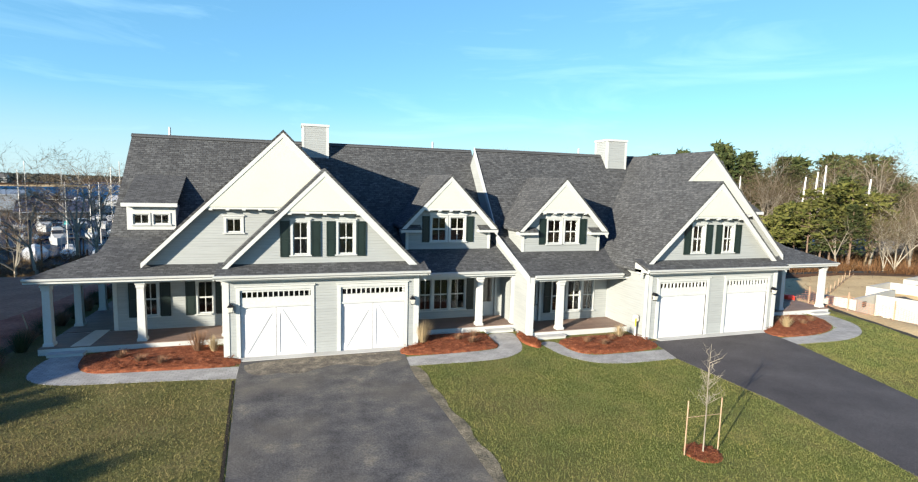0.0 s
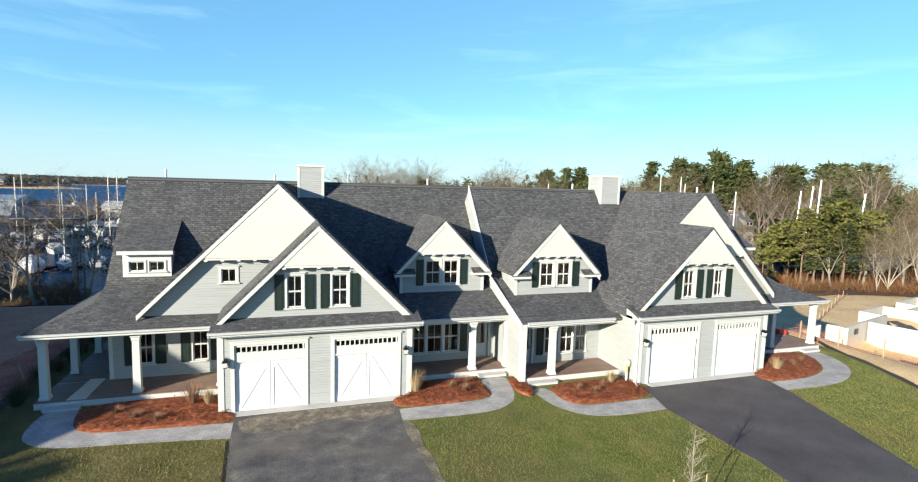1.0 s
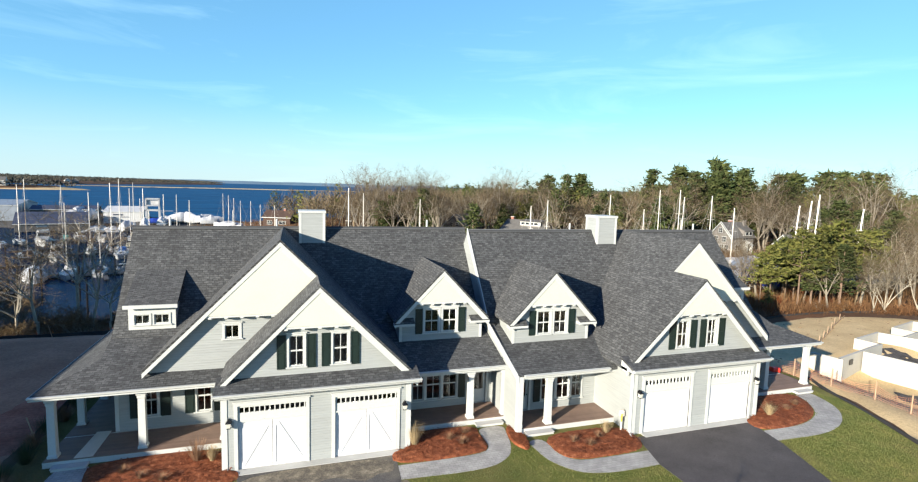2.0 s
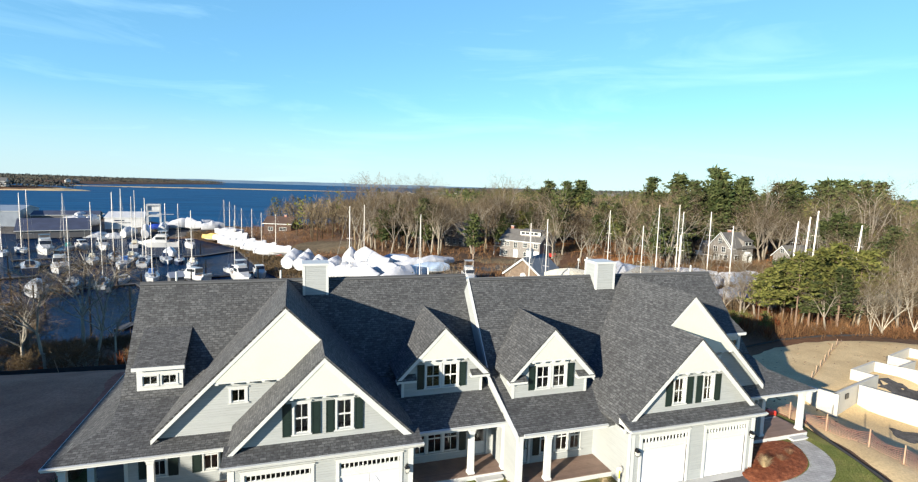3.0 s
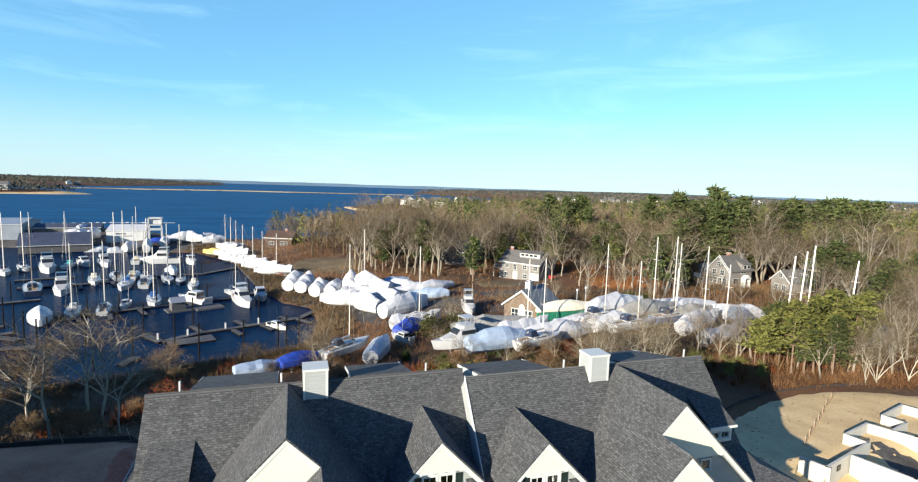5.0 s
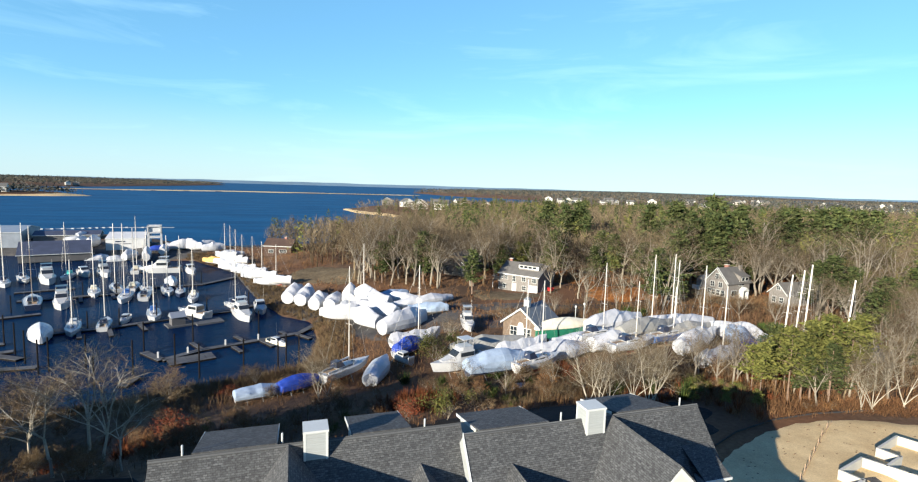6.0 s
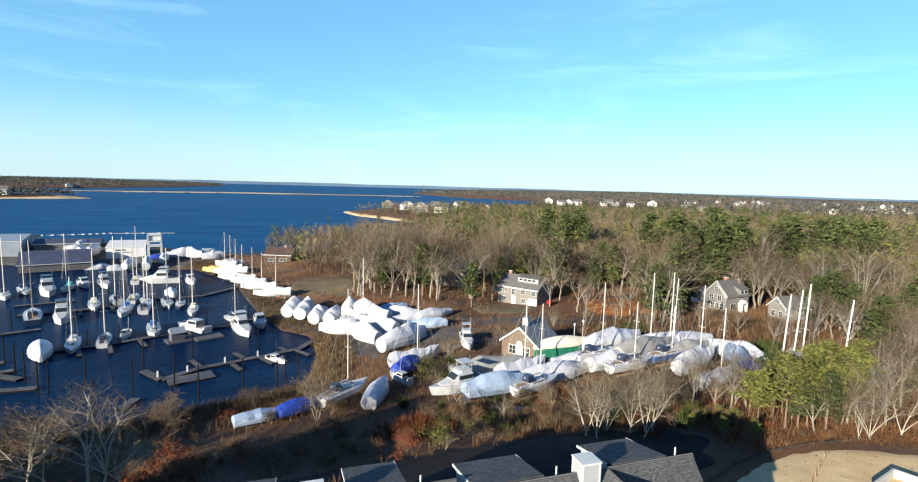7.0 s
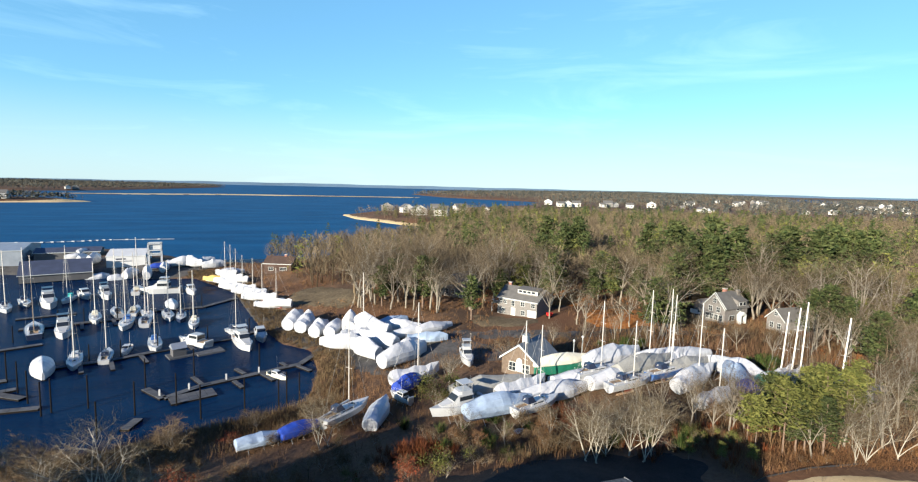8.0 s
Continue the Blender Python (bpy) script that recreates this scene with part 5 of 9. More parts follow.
for (ax, ay), (bx, by) in zip(EDGE, EDGE[1:]):
    za, zb = height(ax, ay), height(bx, by)
    part("cloth", Geo().prism([(ax, ay, za - 0.1), (bx, by, zb - 0.1), (bx, by, zb + 0.4), (ax, ay, za + 0.4)], (0.02, 0.03, 0)), SILT, barrier)
    part("stake", Geo().tube((ax, ay, za - 0.1), (ax - 0.3, ay, za + 1.1), 0.03, n=4), STAKE, barrier)

# clods and ruts left in the sand by the digger
cr = random.Random(77)
clods = Geo()
for _ in range(900):
    x, y = cr.uniform(33, 74), cr.uniform(16, 42.5)
    if poly_dist(SAND_LOT, np.array([x]), np.array([y]))[0] < 1.0 or (43 < x < 66 and 17 < y < 35.5):
        continue
    a, b, h, q = cr.uniform(0.1, 0.5), cr.uniform(0.06, 0.16), cr.uniform(0.02, 0.09), cr.uniform(-0.5, 0.7)
    z = height(x, y) + 0.08
    u, v = (math.cos(q) * a, math.sin(q) * a), (-math.sin(q) * b, math.cos(q) * b)
    clods.loft([[(x + (u[0] * i + v[0] * j) * f, y + (u[1] * i + v[1] * j) * f, z + h * (1 - f) * 1.6) for i, j in ((-1, -0.6), (0.2, -1), (1, 0.3), (-0.3, 1))] for f in (1.0, 0.45)])
tagged(part("sand_clods", clods, ground_mat("damp_brown_clods", [(0.35, (0.15, 0.095, 0.050)), (0.65, (0.26, 0.175, 0.095))], 1.5, 9.0, 0.02)), "dark damp clods and ruts in the bulldozed sand", "sand", kind="stuff")

can = part("fuel_can", Geo().loft([[(31.0 - a, 25.0 - b, z) , (31.0 + a, 25.0 - b, z), (31.0 + a, 25.0 + b, z), (31.0 - a, 25.0 + b, z)] for a, b, z in ((0.28, 0.2, 0.0), (0.3, 0.22, 0.05), (0.3, 0.22, 0.45), (0.2, 0.14, 0.55))]), RED)
tagged(can, "red plastic container on the ground by the porch", "container")

# gas meter beside the forward entry porch
meter = thing("gas_meter", "gas meter with yellow tag on a white riser", "meter")
part("riser", Geo().tube((16.0, 20.75, 0.0), (16.0, 20.75, 0.75), 0.05, n=8), TRIM, meter)
part("meter_body", Geo().loft([[(16.0 + math.cos(k * 0.785) * r, 20.75 + math.sin(k * 0.785) * r * 0.7, z) for k in range(8)] for r, z in ((0.1, 0.75), (0.17, 0.8), (0.17, 1.02), (0.1, 1.08))]), CONCRETE, meter)
part("tag", Geo().box(15.86, 15.92, 20.6, 20.62, 0.55, 0.95), plain("yellow_tag", (0.8, 0.6, 0.03), 0.5), meter)
part("pipe", Geo().tube((16.0, 20.75, 1.06), (16.28, 20.9, 1.06), 0.03, n=6), CONCRETE, meter)
hose = thing("downspout", "white downspout elbow by the garage corner", "downspout")
part("pipe", Geo().tube((16.15, 20.25, 0.1), (16.15, 20.25, 3.0), 0.045, n=6).tube((16.15, 20.25, 0.12), (16.0, 19.9, 0.05), 0.045, n=6), TRIM, hose)

# ---- young staked tree on the lawn ----
PALEBARK = plain("pale_birch_bark", (0.225, 0.20, 0.158), 0.85, 0.25, 1.5, 8.0, 0.008)


def limb(g, a, d, length, r, rng, depth, twigs, kids=(5, 5, 4), bend=0.25, up=0.12, n=(5, 4, 3, 3), fine=0.009):
    """One branch of a few bent lengths, with smaller ones growing from it; the last order goes to the twigs."""
    p, d = Vector(a), Vector(d).normalized()
    segs = 4 if depth == 0 else 3 if depth == 1 else 2
    pts = [p.copy()]
    for _ in range(segs):
        k = bend if depth == 0 else bend * 1.7
        d = (d + Vector((rng.gauss(0, k), rng.gauss(0, k), rng.gauss(0, k * 0.5) + up)) * 0.6).normalized()
        p = p + d * (length / segs)
        pts.append(p.copy())
    tgt = twigs if depth >= 2 else g
    for i, (u, v) in enumerate(zip(pts, pts[1:])):
        r0, r1 = r * (1 - 0.75 * i / segs), r * (1 - 0.75 * (i + 1) / segs)
        if depth < 3:
            k = n[min(depth, 3)]
            dd = (v - u).normalized()
            o = dd.orthogonal().normalized()
            w = dd.cross(o)
            ring = lambda c, q: [tuple(c + (o * math.cos(6.2832 * j / k) + w * math.sin(6.2832 * j / k)) * q) for j in range(k)]
            tgt.loft([ring(u, r0), ring(v, r1)], False)
        else:
            o = (v - u).orthogonal().normalized() * r0
            tgt.add([tuple(u - o), tuple(u + o), tuple(v)], [(0, 1, 2)])
    if depth < len(kids):
        for i in range(kids[depth]):
            f = rng.uniform(0.3, 1.0) if depth else rng.uniform(0.35, 1.0)
            j = min(segs - 1, int(f * segs))
            at = pts[j].lerp(pts[j + 1], f * segs - j)
            base = (pts[j + 1] - pts[j]).normalized()
            side = Vector((rng.gauss(0, 1), rng.gauss(0, 1), rng.gauss(0, 0.4))).normalized()
            limb(g, at, base * 0.75 + side * 0.8, length * rng.uniform(0.38, 0.6), max(fine, r * rng.uniform(0.28, 0.42) * (1.1 - 0.5 * f)), rng, depth + 1, twigs, kids, bend, up, n, fine)


def crown_tree_meshes(seed, h, bark, twig, limbs=5, fork=0.28, kids=(6, 6, 6), r=0.17, wide=0.75, up=0.05, bend=0.2, fine=0.009):
    """A trunk that forks low into spreading limbs under a rounded crown of fine twigs."""
    rng = random.Random(seed)
    g, t = Geo(), Geo()
    k = Vector((rng.uniform(-0.06, 0.06) * h, rng.uniform(-0.06, 0.06) * h, h * fork))
    g.tube((0, 0, -0.4), tuple(k * 0.5 + Vector((rng.gauss(0, 0.1), rng.gauss(0, 0.1), 0))), r * 1.15, r, 7).tube(tuple(k * 0.5), tuple(k), r, r * 0.85, 7)
    for i in range(limbs):
        a = 6.2832 * (i + rng.uniform(-0.3, 0.3)) / limbs
        s = wide * rng.uniform(0.35, 1.0) if i else 0.12
        limb(g, tuple(k), (math.cos(a) * s, math.sin(a) * s, 1.0), h * rng.uniform(0.48, 0.62), r * rng.uniform(0.45, 0.65), rng, 0, t, kids, bend, up, fine=fine)
    return mesh_of("trunk", g, bark, False), mesh_of("crown", t, twig, False)


def plant(name, meshes, x, y, z, scale, turn, label, category, group=""):
    e = thing(name, label, category, (x, y, z), group)
    e.rotation_euler = (0, 0, turn)
    e.scale = (scale, scale, scale)
    for me in meshes:
        o = new(me.name.split(".")[0], me)
        o.parent = e
    return e


yr = random.Random(6)
yt, yc = Geo(), Geo()
yt.tube((0, 0, -0.1), (0.01, 0, 1.2), 0.021, 0.017, 7).tube((0.01, 0, 1.2), (-0.01, 0.01, 2.2), 0.017, 0.010, 6).tube((-0.01, 0.01, 2.2), (0, 0, 3.05), 0.012, 0.003, 5)
for _i in range(46):
    _z = yr.uniform(1.25, 2.75)
    _a, _r = yr.uniform(0, 6.28), yr.uniform(0.18, 0.45) * (1.15 - 0.3 * (_z - 1.25))
    _e = (math.cos(_a) * _r, math.sin(_a) * _r, _z + _r * yr.uniform(0.6, 1.2))
    yc.tube((0, 0, _z), _e, 0.005, 0.002, 3)
    for _k in range(2):
        _f = yr.uniform(0.4, 0.9)
        _b2 = Vector((0, 0, _z)).lerp(Vector(_e), _f)
        yc.tube(_b2, _b2 + Vector((yr.gauss(0, 0.08), yr.gauss(0, 0.08), yr.uniform(0.08, 0.18))), 0.005, 0.002, 3)
young = (mesh_of("trunk", yt, PALEBARK), mesh_of("crown", yc, PALEBARK, False))
tr = plant("young_tree", young, 10.85, 10.95, 0.0, 1.0, 0.4, "slender leafless young tree tied between two stakes", "tree")
for dx, dy in ((-0.48, 0.28), (0.5, -0.18)):
    st = part("stake", Geo().tube((dx, dy, -0.1), (dx + 0.02, dy, 1.5), 0.017, n=6), STAKE, tr, "pale wooden stake")
part("tie", Geo().tube((-0.48, 0.28, 1.05), (0.5, -0.18, 1.05), 0.008, n=4), STAKE, tr)
ring = mulch_bed([(10.85 + math.cos(k * 0.785) * 0.5, 10.95 + math.sin(k * 0.785) * 0.5) for k in range(8)], "small round bark mulch ring under the young tree", 0.35, 250)

# ---- grasses and small shrubs in the beds ----
STRAW = plain("dry_straw_grass", (0.36, 0.275, 0.155), 0.85, 0.2, 2.0)
SHRUB = plain("dry_brown_shrub", (0.20, 0.11, 0.06), 0.9, 0.25, 2.0)
GREENSHRUB = plain("dull_green_shrub", (0.035, 0.055, 0.020), 0.9, 0.25, 2.0)


def grass_clump(x, y, z, h, r, count, seed, mat_, name, label):
    rng = random.Random(seed)
    g = Geo()
    for _ in range(count):
        a, s = rng.uniform(0, 6.28), rng.random() ** 0.7
        b = (x + math.cos(a) * r * 0.25 * s, y + math.sin(a) * r * 0.25 * s, z)
        k = h * rng.uniform(0.6, 1.0)
        m = (b[0] + math.cos(a) * r * 0.45 * s, b[1] + math.sin(a) * r * 0.45 * s, z + k * 0.65)
        e = (x + math.cos(a) * r * s, y + math.sin(a) * r * s, z + k * (1.05 - 0.5 * s * rng.random()))
        w = 0.0038
        o = (-math.sin(a) * w, math.cos(a) * w, 0)
        g.add([(b[0] - o[0], b[1] - o[1], b[2]), (b[0] + o[0], b[1] + o[1], b[2]), (m[0] + o[0], m[1] + o[1], m[2]), (m[0] - o[0], m[1] - o[1], m[2]), e], [(0, 1, 2, 3), (3, 2, 4)])
    return tagged(part(name, g, mat_, recalc=False), label, "plant", group="bed plants")


grass_clump(5.75, 21.9, 0.1, 1.15, 0.62, 420, 1, STRAW, "ornamental_grass", "dry straw-coloured ornamental grass clump in mulch")
grass_clump(15.0, 20.6, 0.1, 0.7, 0.45, 280, 2, STRAW, "ornamental_grass", "low dry ornamental grass clump in mulch")
grass_clump(24.9, 20.1, 0.1, 0.75, 0.55, 300, 3, STRAW, "ornamental_grass", "low dry ornamental grass clump beside garage")
grass_clump(-3.35, 22.9, 0.1, 1.0, 0.7, 300, 4, SHRUB, "ornamental_grass", "brown dry perennial clump by the porch")
grass_clump(-2.75, 22.7, 0.1, 0.8, 0.4, 240, 5, STRAW, "ornamental_grass", "brown dry perennial clump by the porch")
for i, (x, y, c) in enumerate(((-6.0, 22.6, SHRUB), (-5.2, 22.0, SHRUB), (-4.4, 21.6, SHRUB), (7.4, 21.9, SHRUB), (7.9, 21.4, SHRUB), (8.3, 22.3, SHRUB), (13.6, 19.7, SHRUB), (14.4, 20.3, SHRUB), (26.5, 20.4, SHRUB), (27.6, 20.8, SHRUB), (13.0, 20.2, SHRUB))):
    grass_clump(x, y, 0.1, 0.35, 0.45, 160, 20 + i, c, "small_shrub", "small dormant brown shrub in the mulch")
for i, (x, y, s) in enumerate(((-10.2, 23.2, 1.1), (-9.9, 22.3, 0.9), (-10.0, 24.6, 1.2), (-9.3, 20.0, 0.8), (-9.0, 19.0, 1.0), (-10.3, 25.9, 1.0), (-10.3, 27.3, 1.1), (-10.1, 28.6, 1.1), (-10.0, 30, 1.2), (-10.0, 31.5, 1.1), (-10.1, 33, 1.2), (-10.0, 34.5, 1.1))):
    grass_clump(x, y, 0.0, 0.8 * s, 0.75, 420, 40 + i, SHRUB if i % 2 else GREENSHRUB, "small_shrub", "ragged dormant shrub beside the porch")


# ---- boats ----
HULLWHITE = plain("white_gelcoat", (0.39, 0.40, 0.41), 0.3, 0.05, 1.0, 10.0, 0.001)
HULLNAVY = plain("navy_gelcoat", (0.02, 0.03, 0.06), 0.3, 0.1)
HULLGREEN = plain("green_gelcoat", (0.02, 0.16, 0.10), 0.35, 0.1)
HULLRED = plain("red_bottom_paint", (0.25, 0.05, 0.04), 0.7, 0.15)
HULLBLUE = plain("blue_gelcoat", (0.03, 0.09, 0.25), 0.35, 0.1)
WRAP, _n, _l, _b = node_mat("white_shrink_wrap", 0.38)
_p = position(_n)
_l.new(ramp(_n, _l, noise_node(_n, _l, _p, 0.35, 3.0), [(0.38, (0.33, 0.345, 0.37)), (0.62, (0.46, 0.465, 0.48))]), _b.inputs["Base Color"])
bump(_n, _l, _b, noise_node(_n, _l, _p, 0.9, 4.0, 0.6, (1, 1, 0.5)), 0.13)
GREYTARP = plain("grey_canvas_cover", (0.22, 0.22, 0.205), 0.8, 0.15, 0.5, 4.0, 0.05)
BLUETARP = plain("blue_tarp", (0.008, 0.042, 0.30), 0.7, 0.2, 0.6, 4.0, 0.06)
PALEBLUE = plain("pale_blue_tarp", (0.25, 0.32, 0.42), 0.5, 0.2, 0.6, 4.0, 0.06)
TEAL = plain("teal_canvas", (0.03, 0.38, 0.36), 0.7, 0.1)
CREAMTARP = plain("cream_canvas", (0.60, 0.56, 0.44), 0.8, 0.1, 0.6, 4.0, 0.04)
YELLOWTARP = plain("yellow_cover", (0.55, 0.36, 0.10), 0.6, 0.15, 0.6, 4.0, 0.04)
ALLOY = plain("pale_spar_metal", (0.60, 0.57, 0.52), 0.45, 0.08, 2.0, 20.0, 0.001, 0.2)
TEAK = plain("teak_deck", (0.30, 0.21, 0.13), 0.75, 0.15, 2.0)
TINT = plain("dark_boat_window", (0.02, 0.025, 0.03), 0.15, 0.1)
STEEL = plain("galvanised_stand", (0.28, 0.28, 0.27), 0.6, 0.2, 3.0, 20.0, 0.001, 0.5)


def hull_rings(L, B, free, draft, bluff=0.55):
    """Rings from stern to bow; the bow is at +x, the waterline at z = 0."""
    rings = []
    for i in range(9):
        t = i / 8
        w = B / 2 * (0.78 + 0.22 * math.sin(math.pi * min(1, t / bluff) / 2)) if t < bluff else B / 2 * max(0.02, 1 - ((t - bluff) / (1 - bluff)) ** 2.2)
        s = free * (1 + 0.35 * max(0, t - 0.35) ** 1.5)
        x = (t - 0.5) * L
        k = draft * (1 - max(0, (t - 0.6) / 0.4) ** 1.5)
        rings.append([(x + 0.06 * L * (t > 0.9), -w, s), (x, -w * 0.86, 0.02), (x, -w * 0.3, -k), (x, w * 0.3, -k), (x, w * 0.86, 0.02), (x + 0.06 * L * (t > 0.9), w, s)])
    return rings


def put_boat(e, x, y, z, turn):
    e.location = (x, y, z)
    e.rotation_euler = (0, 0, radians(turn))
    return e


def boat_hull(e, L, B, free, draft, mat_, deck_mat):
    rings = hull_rings(L, B, free, draft)
    h = part("hull", Geo().loft(rings), mat_, e, smooth=False)
    g = Geo()
    top = [(r[0][0], r[0][1] * 0.9, r[0][2] - 0.02) for r in rings], [(r[5][0], r[5][1] * 0.9, r[5][2] - 0.02) for r in rings]
    g.loft([[a, b, (b[0], b[1], b[2] + 0.05), (a[0], a[1], a[2] + 0.05)] for a, b in zip(*top)])
    part("deck", g, deck_mat, e)
    return h


def stands(e, L, B, low):
    for fx in (-0.3, 0.0, 0.28):
        for s in (-1, 1):
            part("stand", Geo().tube((fx * L, s * B * 0.62, low), (fx * L, s * B * 0.36, 0.05), 0.05, n=4), STEEL, e)
    part("keel_block", Geo().box(-0.3 * L, 0.1 * L, -0.15, 0.15, low, low + 0.35), STAKE, e)


def sailboat(x, y, turn, L=10.0, mast=13.0, hull=HULLWHITE, label="", afloat=True, cover=None, mizzen=False, lean=0.0, girth=0.10):
    B, free, draft = L * 0.3, L * 0.1, 0.5
    ground = WATER_Z if afloat else height(x, y)
    z = WATER_Z if afloat else ground + 1.5
    e = thing("sailboat", label, "sailboat", group="boats afloat" if afloat else "boats laid up")
    boat_hull(e, L, B, free, draft, hull, HULLWHITE)
    part("keel", Geo().prism([(-0.15 * L, -0.08, -0.4), (0.14 * L, -0.08, -0.4), (0.06 * L, -0.08, -1.15), (-0.1 * L, -0.08, -1.15)], (0, 0.16, 0)), HULLRED, e)
    cab = [[(cx, -cw, free), (cx, cw, free), (cx, cw * 0.8, free + ch), (cx, -cw * 0.8, free + ch)] for cx, cw, ch in ((-0.2 * L, B * 0.32, 0.5), (0.1 * L, B * 0.3, 0.5), (0.24 * L, B * 0.16, 0.15))]
    c = part("cabin", Geo().loft(cab), HULLWHITE, e)
    part("window", Geo().box(-0.15 * L, 0.08 * L, -B * 0.3, -B * 0.28, free + 0.18, free + 0.34), TINT, c)
    mx = 0.08 * L
    spar = part("mast", Geo().tube((mx, 0, free), (mx + lean, 0, mast), girth, girth * 0.7, 6), ALLOY, e)
    for f in (0.45, 0.7):
        part("spreader", Geo().tube((mx + lean * f, -0.7, mast * f), (mx + lean * f, 0.7, mast * f), 0.03, n=4), ALLOY, spar)
    for p in ((0.5 * L, 0), (-0.5 * L, 0), (mx - 0.2, B * 0.42), (mx - 0.2, -B * 0.42)):
        part("stay", Geo().tube((p[0], p[1], free + 0.05), (mx + lean, 0, mast - 0.2), 0.016, n=3), STEEL, spar)
    if afloat or cover is None:
        b = part("boom", Geo().tube((mx, 0, free + 1.2), (mx - 0.38 * L, 0, free + 1.1), 0.06, n=5), ALLOY, e)
        part("sail_cover", Geo().tube((mx - 0.1, 0, free + 1.35), (mx - 0.36 * L, 0, free + 1.2), 0.17, 0.1, 6), cover or HULLWHITE, b)
    else:
        rings = hull_rings(L * 1.0, B * 1.02, free * 0.8, 0.2)
        tent = [[(r[0][0], r[0][1], r[0][2] - 0.5), (r[0][0], r[0][1], r[0][2] + 0.1), (r[0][0], 0, free + 1.3 + 0.25 * math.sin(i * 1.9)), (r[5][0], r[5][1], r[5][2] + 0.1), (r[5][0], r[5][1], r[5][2] - 0.5)] for i, r in enumerate(rings)]
        part("winter_cover", Geo().loft(tent), cover, e, "fitted winter cover")
    well = part("cockpit", Geo().box(-0.42 * L, -0.2 * L, -B * 0.2, B * 0.2, free + 0.01, free + 0.06), TEAK, e)
    part("coaming", Geo().box(-0.43 * L, -0.19 * L, -B * 0.26, -B * 0.2, free, free + 0.3).box(-0.43 * L, -0.19 * L, B * 0.2, B * 0.26, free, free + 0.3), HULLWHITE, well)
    if cover is None or afloat:
        part("dodger", Geo().loft([[(cx, -B * 0.26, free + 0.45), (cx, B * 0.26, free + 0.45), (cx, B * 0.2, free + ch), (cx, -B * 0.2, free + ch)] for cx, ch in ((-0.26 * L, 1.45), (-0.15 * L, 1.5), (-0.08 * L, 0.6))]), cover or HULLNAVY, e, "canvas spray hood")
        part("hatch", Geo().box(0.14 * L, 0.19 * L, -0.3, 0.3, free + 0.3, free + 0.48), TINT, c)
    if mizzen:
        part("mizzen_mast", Geo().tube((-0.36 * L, 0, free), (-0.36 * L, 0, mast * 0.75), 0.08, 0.05, 6), TEAK, e)
        part("bowsprit", Geo().tube((0.48 * L, 0, free * 1.3), (0.66 * L, 0, free * 1.5), 0.07, n=5), TEAK, e)
    for s in (-1, 1):
        g = Geo()
        for i in range(6):
            px = (-0.42 + 0.16 * i) * L
            g.tube((px, s * B * 0.4 * (1 - max(0, i - 3) * 0.16), free), (px, s * B * 0.4 * (1 - max(0, i - 3) * 0.16), free + 0.6), 0.015, n=3)
        part("rail", g, ALLOY, e)
    if not afloat:
        stands(e, L, B, ground - z)
    return put_boat(e, x, y, z, turn)


